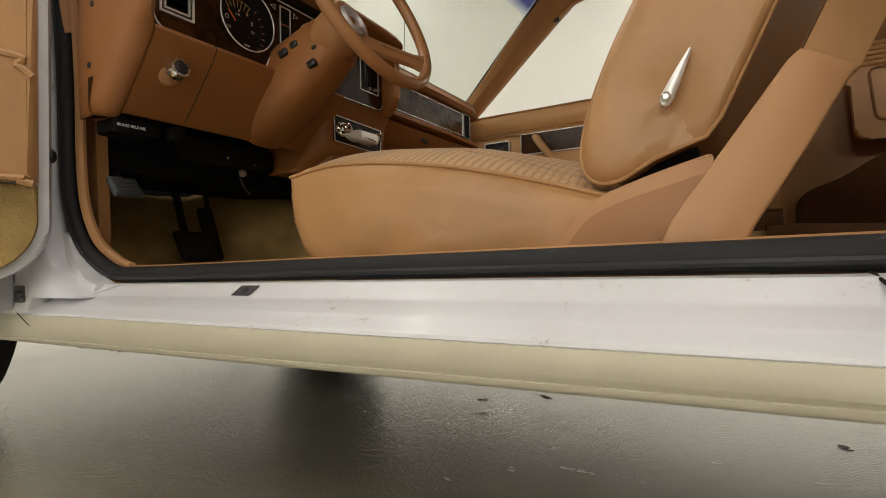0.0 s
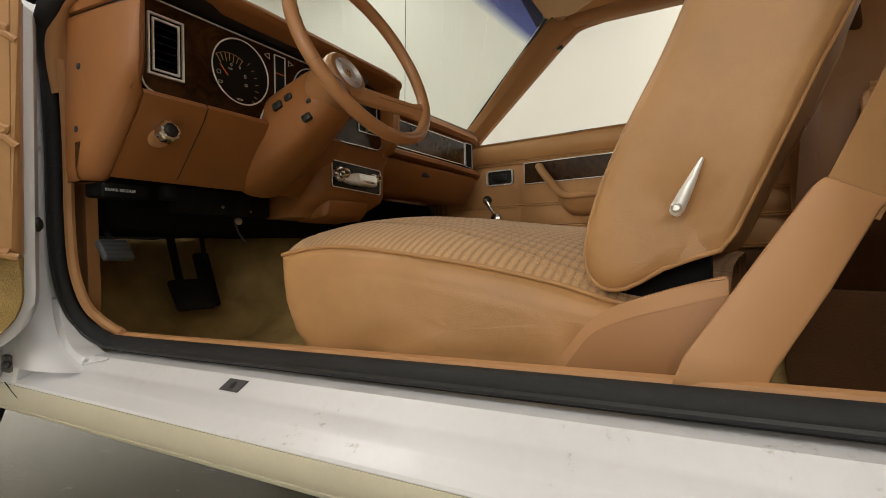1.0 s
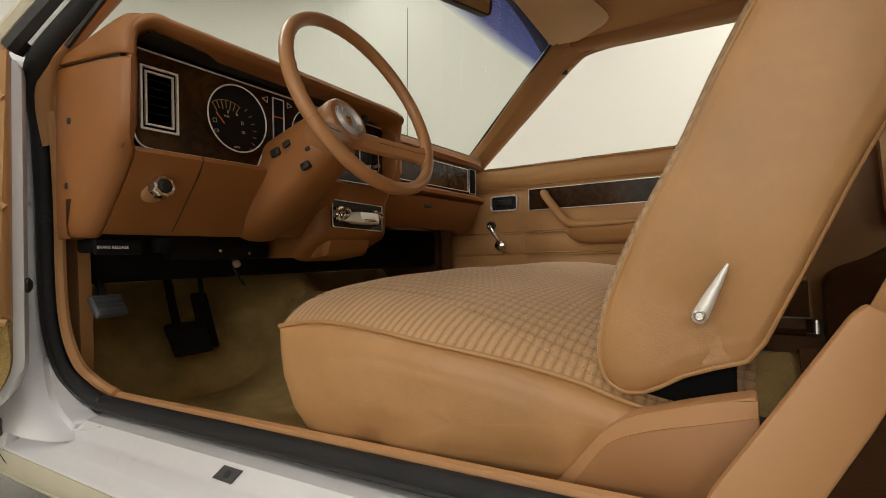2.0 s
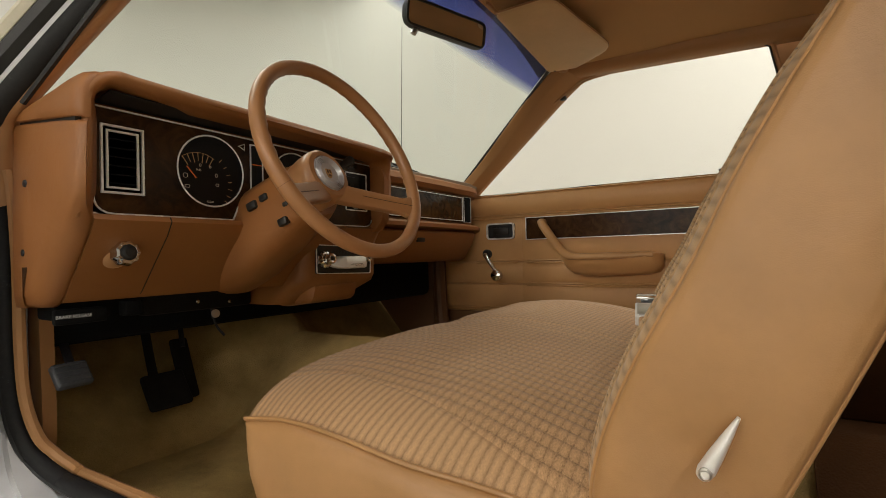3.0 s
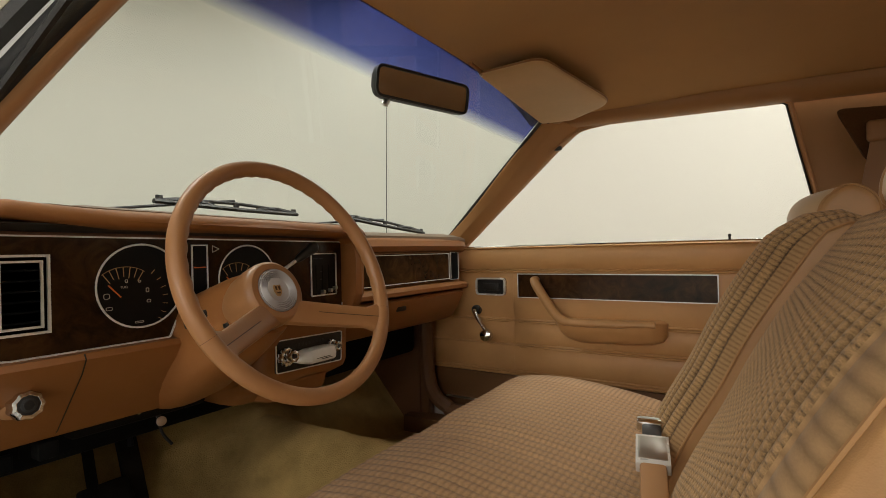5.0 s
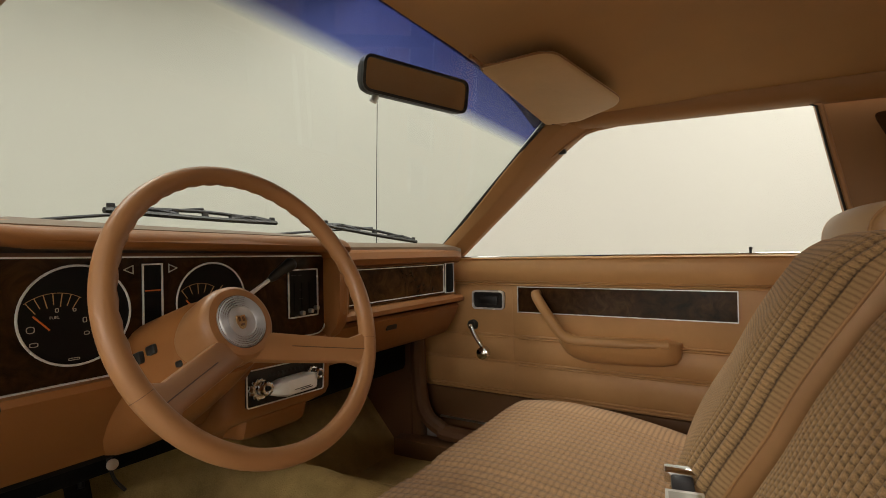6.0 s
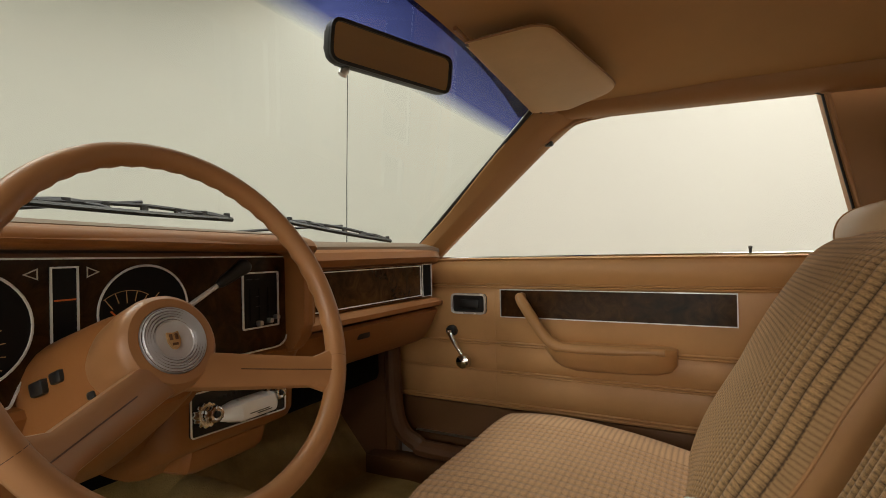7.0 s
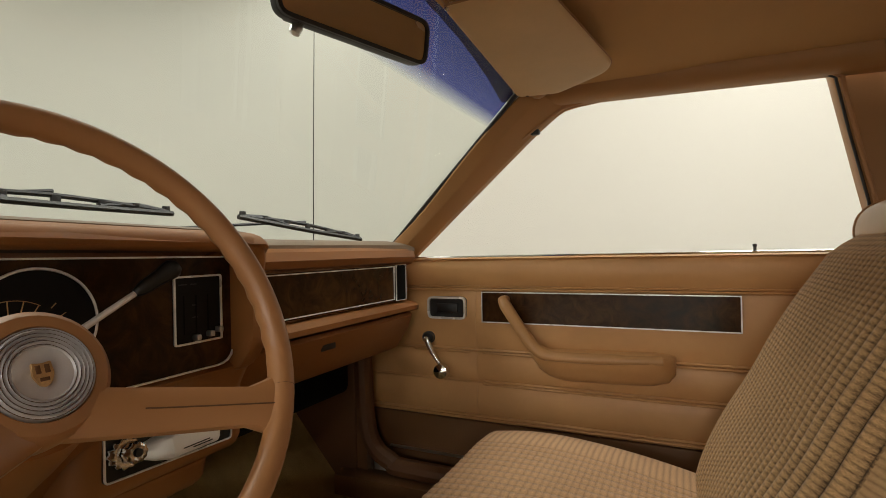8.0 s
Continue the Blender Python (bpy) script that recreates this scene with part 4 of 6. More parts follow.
    for y, k in ((1.085, 0.015), (1.092, 0.003), (1.11, 0), (1.60, 0), (1.625, 0.006), (1.635, 0.02)):
        rings.append([(x - k, y, z) for x, z in ((-1.0, 0.775), (-0.785, 0.777), (-0.777, 0.770), (-0.792, 0.735), (-0.822, 0.690), (-0.84, 0.682), (-1.0, 0.70))])
    part("glove_box_door", loft(rings), M_DASH, dash, "tan glove box door")
    part("glove_box_latch", box(-0.80, -0.7835, 1.280, 1.322, 0.742, 0.761, 0.004), M_BLACK, dash)
    # Plain box added to fill the dark space under the dashboard.
    part("underdash_filler", box(-1.20, -0.97, 0.45, 1.62, 0.56, 0.69, 0.02), M_PIT, dash, "black box filling the dark space under the dashboard")


dashboard()


def vent(y0, y1, z0, z1, x):
    v = part("air_vent", box(x - 0.02, x - 0.002, y0, y1, z0, z1), M_BLACK, dash, "black louvred air vent with silver frame")
    o = [(y0, z1), (y0, z0), (y1, z0), (y1, z1)]
    part("vent_frame", ring_frame(o, 0.0032, "yz", x - 0.003, x + 0.002), M_BRIGHT, v)
    e = 0.0075
    part("vent_frame", ring_frame([(y0 + e, z1 - e), (y0 + e, z0 + e), (y1 - e, z0 + e), (y1 - e, z1 - e)], 0.003, "yz", x - 0.003, x + 0.0015), M_BRIGHT, v)
    for i in range(6):
        z = z0 + 0.018 + (z1 - z0 - 0.036) * i / 5
        part("slat", turned(box(-0.006, 0.006, y0 + 0.011, y1 - 0.011, -0.0012, 0.0012), pose(x - 0.006, 0, z, 0, 25, 0)), M_PIT, v)


vent(0.451, 0.512, 0.806, 0.908, -0.755)


def gauge(cy, cz, r, x, marks, needle):
    g = part("gauge", slab(circle(cy, cz, r), "yz", x - 0.012, x - 0.001), M_FACE, dash, "round black gauge with silver bezel")
    part("bezel", tube([(x + 0.001, y, z) for y, z in circle(cy, cz, r, 48)], 0.0015, 6, closed=True), M_BRIGHT, g)
    oy, oz = cy - 0.37 * r, cz - 0.36 * r
    def tick(ang, p, q, wide=0.00042):
        part("tick", turned(box(-0.0004, 0.0004, -wide, wide, p * r, q * r), Matrix.Translation((x + 0.0002, oy, oz)) @ Matrix.Rotation(radians(ang) - math.pi / 2, 4, "X")), M_AMBER, g)
    for i in range(marks):
        tick(126 - 66.0 * i / (marks - 1), 0.60 if i % 2 else 0.56, 0.83)
    arc = [(x + 0.0004, oy + 0.83 * r * math.cos(radians(a)), oz + 0.83 * r * math.sin(radians(a))) for a in range(58, 129, 5)]
    part("scale_arc", tube(arc, 0.0004, 5), M_AMBER, g)
    for ang in (47, 33, 19, 6, -7, -20, -31):
        tick(ang, 0.88, 1.0)
    part("needle", turned(box(-0.0005, 0.0005, -0.0009, 0.0009, 0.16 * r, 0.56 * r), Matrix.Translation((x + 0.001, oy, oz)) @ Matrix.Rotation(radians(needle), 4, "X")), M_ORANGE, g, "orange needle")
    return g


gauge(0.626, 0.859, 0.0615, -0.755, 7, 42)
gauge(0.809, 0.861, 0.0572, -0.755, 5, 42)


def pod():
    o = [(0.704, 0.920), (0.704, 0.833), (0.7325, 0.833), (0.7325, 0.920)]
    p = part("warning_window", slab(o, "yz", -0.768, -0.7555), M_FACE, dash, "black warning window with an orange pointer")
    part("frame", ring_frame(o, 0.002, "yz", -0.756, -0.7535), M_BRIGHT, p)
    part("pointer", box(-0.756, -0.7548, 0.708, 0.730, 0.8815, 0.8833), M_ORANGE, p)
    for cy, s in ((0.688, -1), (0.748, 1)):
        o = [(cy - s * 0.006, 0.919), (cy - s * 0.006, 0.906), (cy + s * 0.008, 0.9125)]
        part("turn_arrow", ring_frame(o, 0.0012, "yz", -0.7572, -0.7562), M_PALE, dash)
    o = rounded([(0.958, 0.9015), (0.958, 0.812), (1.031, 0.812), (1.031, 0.9015)], 0.003, 2)
    c = part("heater_panel", slab(o, "yz", -0.768, -0.7555), M_FACE, dash, "black heater control panel in a silver frame")
    part("frame", ring_frame(o, 0.0025, "yz", -0.756, -0.7535), M_BRIGHT, c)
    for y0, z0 in ((0.985, 0.8165), (1.006, 0.8185), (1.020, 0.8225)):
        part("lever", box(-0.758, -0.746, y0, y0 + 0.007, z0, z0 + 0.0075, 0.0015), M_SILVER, c)
    for y0 in (0.972, 0.990, 1.008):
        part("slot", box(-0.7562, -0.7549, y0, y0 + 0.0016, 0.826, 0.876), M_PIT, c)
    for y0, y1, z in ((0.966, 0.978, 0.8895), (0.983, 0.992, 0.8895), (0.985, 0.991, 0.862), (0.985, 0.993, 0.846)):
        part("label_bar", box(-0.7562, -0.7550, y0, y1, z, z + 0.0014), M_STEEL, c)


pod()


part("knob_cup", lathe([(0.025, -0.003), (0.024, 0.001), (0.019, 0.0055), (0.014, 0.0085), (0.0, 0.0085)], axis_to((-0.785, 0.484, 0.714), (0.85, 0.0, -0.65)), 28), M_PLASTIC, dash)


def knurled(at, r, d, n, parent, name, mat):
    """A knob with a scalloped edge."""
    rings = []
    for rr, h in ((0.62, 0.0), (1.0, 0.12), (1.0, 0.70), (0.90, 0.95), (0.70, 1.0), (0.45, 0.93)):
        rings.append([(r * rr * (1 + 0.05 * math.cos(n * a)) * math.cos(a), r * rr * (1 + 0.05 * math.cos(n * a)) * math.sin(a), d * h) for a in np.linspace(0, 2 * math.pi, n * 5, endpoint=False)])
    return part(name, turned(loft(rings), axis_to(at, (1, 0, 0.12))), mat, parent, "", 28)


light = knurled((-0.772, 0.486, 0.7165), 0.0185, 0.021, 9, dash, "headlight_knob", M_CHROME)
tagged(light, "scalloped chrome headlight knob")
part("knob_shaft", tube([(-0.790, 0.486, 0.714), (-0.768, 0.486, 0.717)], 0.010, 14), M_SILVER, light)
for rr, dd, km in ((0.0135, 0.0003, M_BLACK), (0.0090, 0.0010, M_STEEL), (0.0062, 0.0016, M_BLACK)):
    part("knob_face", lathe([(rr, -0.002), (rr, dd), (rr * 0.9, dd + 0.0006), (0.0, dd + 0.0006)], axis_to((-0.7522, 0.486, 0.7189), (1, 0, 0.12)), 20), km, light)
for ky, kr in ((0.903, 0.0180), (1.024, 0.0150)):
    ring = knurled((-0.772, ky - 0.003, 0.6985), kr, 0.014, 14, dash, "radio_knob", M_CHROME)
    tagged(ring, "scalloped chrome radio knob with a dark centre")
    knurled((-0.759, ky, 0.7000), kr * 0.66, 0.016, 10, ring, "knob_cap", M_CHROME)
    part("knob_mark", lathe([(kr * 0.26, 0.0), (kr * 0.24, 0.0012), (0.0, 0.0012)], axis_to((-0.7435, ky, 0.7020), (1, 0, 0.12)), 14), M_BLACK, ring)
rows = []
for y, f, z0, z1 in ((0.917, -0.764, 0.6845, 0.6985), (0.930, -0.750, 0.680, 0.7025), (0.946, -0.741, 0.6770, 0.7060), (1.010, -0.741, 0.6770, 0.7060), (1.016, -0.745, 0.679, 0.7045)):
    rows.append([(-0.772, y, z0), (f - 0.006, y, z0), (f - 0.001, y, z0 + 0.003), (f, y, z0 + 0.012), (f - 0.004, y, z1 - 0.002), (f - 0.009, y, z1), (-0.772, y, z1)])
rface = part("radio_face", loft(rows), M_BRIGHT, dash, "protruding wedge-shaped silver radio face", 25)
for y0, y1, z in ((0.958, 0.996, 0.6865), (0.972, 1.000, 0.6835)):
    part("slot", box(-0.7425, -0.7405, y0, y1, z, z + 0.0012), M_BLACK, rface)
for i in range(9):
    part("preset_mark", box(-0.7718, -0.7705, 0.925 + 0.0095 * i, 0.9305 + 0.0095 * i, 0.7135, 0.7185, 0.0005), M_STEEL, dash)
for z in (0.824, 0.7216):
    part("screw", lathe([(0.0, 0.0), (0.006, 0.0), (0.005, 0.003), (0.0, 0.004)], axis_to((-0.865 - (0.82 - z) * 0.1, 0.3985, z), (0, -1, 0)), 12), M_STEEL, dash)

# ---- steering column and wheel ----
AX = Vector((0.921, 0.018, 0.389)).normalized()
HUB = Vector((-0.532, 0.727, 0.8696))
SIDE = Vector((-AX.y, AX.x, 0)).normalized()
UPW = AX.cross(SIDE)
WHEEL = Matrix((( SIDE.x, UPW.x, AX.x, HUB.x), (SIDE.y, UPW.y, AX.y, HUB.y), (SIDE.z, UPW.z, AX.z, HUB.z), (0, 0, 0, 1)))

wheel = thing("steering_wheel", "tan two-spoke steering wheel with ribbed silver hub badge", "steering wheel")


def steering():
    R, r = 0.1711, 0.0113
    rings, n, m = [], 96, 14
    for i in range(n):
        a = 2 * math.pi * i / n
        grip = 0.0007 * math.cos(a * 48) if math.sin(a) > -0.25 else 0.0
        ring = []
        for k in range(m):
            b = 2 * math.pi * k / m
            rr = r + (grip if math.cos(b) < -0.3 else 0)
            ring.append(((R + rr * math.cos(b)) * math.cos(a), (R + rr * math.cos(b)) * math.sin(a), rr * 1.1 * math.sin(b)))
        rings.append(ring)
    rings.append(rings[0])
    bm = loft(rings, True, False)
    bmesh.ops.remove_doubles(bm, verts=bm.verts, dist=1e-6)
    part("rim", turned(bm, WHEEL), M_WHEEL, wheel, "tan plastic rim with finger grips")
    for s in (-1, 1):
        rows = []
        for t in np.linspace(0, 1, 12):
            # from the hub out to the rim, widening at the rim
            u0, v0, u1, v1 = 0.012, -0.033, 0.150, -0.085
            c = Vector((u0 + (u1 - u0) * t, v0 + (v1 - v0) * t))
            d = Vector((u1 - u0, v1 - v0)).normalized()
            nn = Vector((-d.y, d.x))
            h = 0.020 - 0.003 * t + 0.016 * max(0, t - 0.85) / 0.15
            zc = -0.060 + 0.060 * t ** 1.1
            th = 0.011 - 0.002 * t
            sec = []
            for k in range(12):
                b = 2 * math.pi * k / 12
                ca, sa = math.cos(b), math.sin(b)
                sec.append((s * (c.x + nn.x * h * math.copysign(abs(ca) ** 0.6, ca)), c.y + nn.y * h * math.copysign(abs(ca) ** 0.6, ca), zc + th * math.copysign(abs(sa) ** 0.7, sa)))
            rows.append(sec)
        part("spoke", turned(loft(rows), WHEEL), M_WHEEL, wheel)
    for s in (-1, 1):
        c = Vector((s * 0.150, -0.0850, 0.0))
        for t0 in (0.30,):
            line = [WHEEL @ Vector((s * (0.012 + 0.138 * t), -0.033 - 0.052 * t, -0.060 + 0.060 * t ** 1.1 + 0.0112 - 0.002 * t)) for t in np.linspace(t0, 0.96, 10)]
            part("spoke_seam", tube(line, 0.0007, 5), M_SHADEBROWN, wheel)
        for da in (s * 0.10,):
            a = math.atan2(c.y, c.x) + da
            rg = [WHEEL @ Vector(((R + 0.0111 * math.cos(b)) * math.cos(a), (R + 0.0111 * math.cos(b)) * math.sin(a), 0.0122 * math.sin(b))) for b in np.linspace(0, 2 * math.pi, 20, endpoint=False)]
            part("rim_seam", tube(rg, 0.0003, 5, closed=True), M_SHADEBROWN, wheel)
    hubm = WHEEL @ pose(0.0, -0.0037, 0.0)
    part("hub", lathe([(0.040, -0.125), (0.046, -0.105), (0.0490, -0.078), (0.0488, -0.058), (0.0468, -0.0495), (0.0425, -0.0455), (0.0340, -0.0445), (0.0325, -0.0490), (0.0, -0.0500)], hubm, 48), M_WHEEL, wheel, "round tan padded hub")
    prof = [(0.0, -0.0470), (0.010, -0.0463), (0.0185, -0.0440), (0.0195, -0.0425)]
    for i, q in enumerate(np.linspace(0.0205, 0.0315, 9)):
        prof.append((q, -0.0425 + (0.0010 if i % 2 else -0.0016)))
    prof += [(0.0325, -0.0430), (0.0330, -0.0465)]
    badge = part("badge", lathe([(0.0330, -0.0480)] + prof[::-1], hubm, 56), M_BADGE, wheel, "ribbed silver hub badge", 25)
    for i in (0, 2, 4, 6, 8):
        q = 0.0205 + 0.011 * i / 8
        part("groove", tube([hubm @ Vector((q * math.cos(b), q * math.sin(b), -0.0442)) for b in np.linspace(0, 2 * math.pi, 40, endpoint=False)], 0.0005, 5, closed=True), M_SHADEBROWN, badge)
    crest = rounded([(-0.0062, 0.0085), (-0.0066, -0.001), (-0.0036, -0.0080), (0.0, -0.0098), (0.0036, -0.0080), (0.0066, -0.001), (0.0062, 0.0085), (0.0, 0.0070)], 0.0016, 3)
    em = part("emblem", turned(slab(crest, "xy", -0.0470, -0.0446, 0.0006), hubm), M_BRASS, badge, "small tarnished brass crest")
    for cx, cy, w, h in ((-0.0028, 0.0030, 0.0016, 0.0030), (0.0028, 0.0030, 0.0016, 0.0030), (0.0, -0.0042, 0.0030, 0.0013)):
        part("inlay", turned(box(cx - w, cx + w, cy - h, cy + h, -0.0450, -0.0442, 0.0003), hubm), M_SHADEBROWN, em)

steering()

column = thing("steering_column", "tan steering column shroud with black switches", "steering column")


def shroud():
    rows = []
    for x, zc, w, h in ((-0.610, 0.827, 0.044, 0.046), (-0.625, 0.822, 0.050, 0.053), (-0.66, 0.806, 0.055, 0.062), (-0.72, 0.777, 0.062, 0.072), (-0.78, 0.748, 0.068, 0.080), (-0.86, 0.715, 0.072, 0.080)):
        sec = []
        for k in range(28):
            b = 2 * math.pi * k / 28
            ca, sa = math.cos(b), math.sin(b)
            sec.append((x - 0.16 * h * sa, 0.738 + w * math.copysign(abs(ca) ** 0.7, ca), zc + h * math.copysign(abs(sa) ** 0.75, sa)))
        rows.append(sec)
    part("shroud", loft(rows), M_DASH, column, "tan plastic column shroud")
    for at, sz in (((-0.714, 0.677, 0.799), 0.011), ((-0.688, 0.682, 0.812), 0.009), ((-0.648, 0.690, 0.768), 0.010), ((-0.640, 0.690, 0.798), 0.006)):
        part("slot", turned(box(-sz, sz, -0.006, 0.006, -sz * 0.7, sz * 0.7, 0.003), Matrix.Translation(at) @ pose(0, 0, 0, 0, -20, 8)), M_BLACK, column)
    # gear lever to the passenger's side of the wheel
    base = Vector((-0.735, 0.790, 0.826))
    tip = Vector((-0.700, 0.924, 0.917))
    d = (tip - base)
    lever = part("gear_lever", tube([base, base + d * 0.5, base + d * 0.72], [0.0038, 0.0034, 0.0032], 10), M_BRIGHT, column, "chrome gear lever")
    part("lever_knob", tube(spline([base + d * 0.68, base + d * 0.76, base + d * 0.92, tip], 3), [0.0045, 0.006, 0.0072, 0.0080, 0.0084, 0.0090, 0.0105, 0.0112, 0.0104, 0.0070], 14), M_BLACK, lever, "black lever knob")


shroud()

# ---- seats ----
bench = thing("bench_seat", "tan split bench seat with ribbed cloth and vinyl sides", "seat")
C_Y0, C_Y1 = 0.503, 1.565


def inset(x):
    """How far the cushion's driver's side draws in towards its rear."""
    t = max(0.0, min(1.0, (x + 0.28) / 0.20))
    return 0.045 * t * t * (3 - 2 * t)


def cushion():
    line = spline([(-0.500, 0.503), (-0.43, 0.512), (-0.344, 0.508), (-0.222, 0.490), (-0.124, 0.467), (-0.040, 0.443), (0.05, 0.43)], 6)
    front = [(-0.497, 0.47), (-0.492, 0.44), (-0.475, 0.40), (-0.44, 0.365), (-0.40, 0.350)]
    # side panels
    out = [tuple(p) for p in line] + [(0.05, 0.34), (-0.38, 0.34)] + [p for p in front[::-1]]
    for y, s in ((C_Y0, -1), (C_Y1, 1)):
        n = 10
        rings = []
        cx, cz = -0.22, 0.415
        for k, (sc, dy) in enumerate(((1.0, 0.0), (0.985, 0.006), (0.95, 0.011), (0.915, 0.0135), (0.88, 0.015), (0.84, 0.016), (0.80, 0.017), (0.76, 0.0175), (0.72, 0.018), (0.67, 0.018), (0.62, 0.0185), (0.56, 0.019), (0.5, 0.019), (0.42, 0.019), (0.32, 0.019), (0.2, 0.019), (0.1, 0.019), (0.03, 0.019))):
            ring = []
            for x, z in out:
                px, pz = cx + (x - cx) * sc, cz + (z - cz) * sc
                q = noise.noise((px * 8, pz * 8, 5.0)) * 0.009 * min(1, k / 4)
                fold = 0.018 * math.exp(-((px + 0.335 - (pz - 0.36) * 0.5) / 0.022) ** 2) * max(0.0, 1 - abs(pz - 0.37) / 0.06) if k > 2 else 0
                fold += 0.012 * math.exp(-((px + 0.27 + (pz - 0.36) * 0.4) / 0.018) ** 2) * max(0.0, 1 - abs(pz - 0.365) / 0.05) if k > 2 else 0
                low = max(0.0, min(1.0, (0.455 - pz) / 0.06)) * (1 if k > 2 else 0)
                crease = 1 - abs(noise.noise((px * 9 + pz * 5, pz * 6 - px * 3, 2.0))) * 7
                fold += 0.0020 * max(0.0, crease) ** 1.5 * low
                ring.append((px, y + s * (dy + q - fold) + (inset(px) if s < 0 else 0.0), pz))
            rings.append(ring)
        part("side_panel", loft(rings, True, True), M_VINYL, bench, "tan vinyl side panel", 50)
        part("piping", tube([(p[0], y + s * 0.003 + (inset(p[0]) if s < 0 else 0.0), p[1] + 0.002) for p in line], 0.0030, 8), M_VINYL, bench, "tan vinyl piping")
    # top cloth: crowned between the pipings, rolling over the front edge
    prof = [(-0.400, 0.352), (-0.445, 0.368), (-0.480, 0.405), (-0.497, 0.44), (-0.503, 0.475)] + [tuple(p) for p in line]
    m, hem = 600, 60
    lens = [0.0]
    for a, b in zip(prof, prof[1:]):
        lens.append(lens[-1] + math.hypot(a[0] - b[0], a[1] - b[1]))
    rings = []
    spans, hem2 = [], 78
    for i in range(m + 1):
        ring, span = [], []
        for j, (x, z) in enumerate(prof):
            # the border narrows towards the backrest
            y0, yb = C_Y0 + inset(x), float(np.interp(x, (-0.50, -0.40, -0.30, -0.22, -0.10, 0.0), (0.582, 0.597, 0.590, 0.574, 0.563, 0.559)))
            y = y0 + (yb - y0) * i / hem if i < hem else yb + (C_Y1 - yb) * (i - hem) / (m - hem)
            e = min(y - y0, C_Y1 - y)
            plain = i <= hem or i >= m - hem2
            k = 1 - math.exp(-max(0.0, e) / (0.075 if y < MID else 0.028))
            dip = 0.003 * math.exp(-((y - 1.045) / 0.04) ** 2) + 0.0016 * math.exp(-((y - yb) / 0.004) ** 2) + 0.003 * math.exp(-((y - 1.075) / 0.006) ** 2) + 0.003 * math.exp(-((y - 1.015) / 0.006) ** 2)
            w = max(0.0, min(1.0, (lens[j] - 0.10) / 0.10))
            f = math.exp(-((x + 0.50) / 0.07) ** 2)
            ridge = abs(math.sin(math.pi * (y - C_Y0) / RIB_FINE)) ** 0.6 if not plain else 0.7
            ring.append((x - 0.030 * k * f, y, z + ((0.052 + 0.006 * (y - C_Y0)) * k - dip) * w + 0.004 * k * w * noise.noise((x * 9, y * 6, 7.0)) + 0.0020 * w * k * ridge))
            span.append(y - C_Y0)
        rings.append(ring)
        spans.append(span)
    last = len(lens) - 1
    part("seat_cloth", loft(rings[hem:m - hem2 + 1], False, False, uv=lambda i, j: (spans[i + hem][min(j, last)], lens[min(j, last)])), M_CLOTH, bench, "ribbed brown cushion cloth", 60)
    part("cloth_border", loft(rings[:hem + 1], False, False, uv=lambda i, j: (spans[i][min(j, last)], lens[min(j, last)])), M_CUSHBORDER, bench, "cross-ribbed tan cloth along the cushion's edge", 60)
    part("cloth_border", loft(rings[m - hem2:], False, False, uv=lambda i, j: (spans[i + m - hem2][min(j, last)], lens[min(j, last)])), M_CUSHBORDER, bench, "cross-ribbed tan cloth along the cushion's edge", 60)
    part("seat_base", box(-0.36, 0.08, 0.53, 1.54, 0.288, 0.345, 0.01), M_STEEL, bench)


cushion()


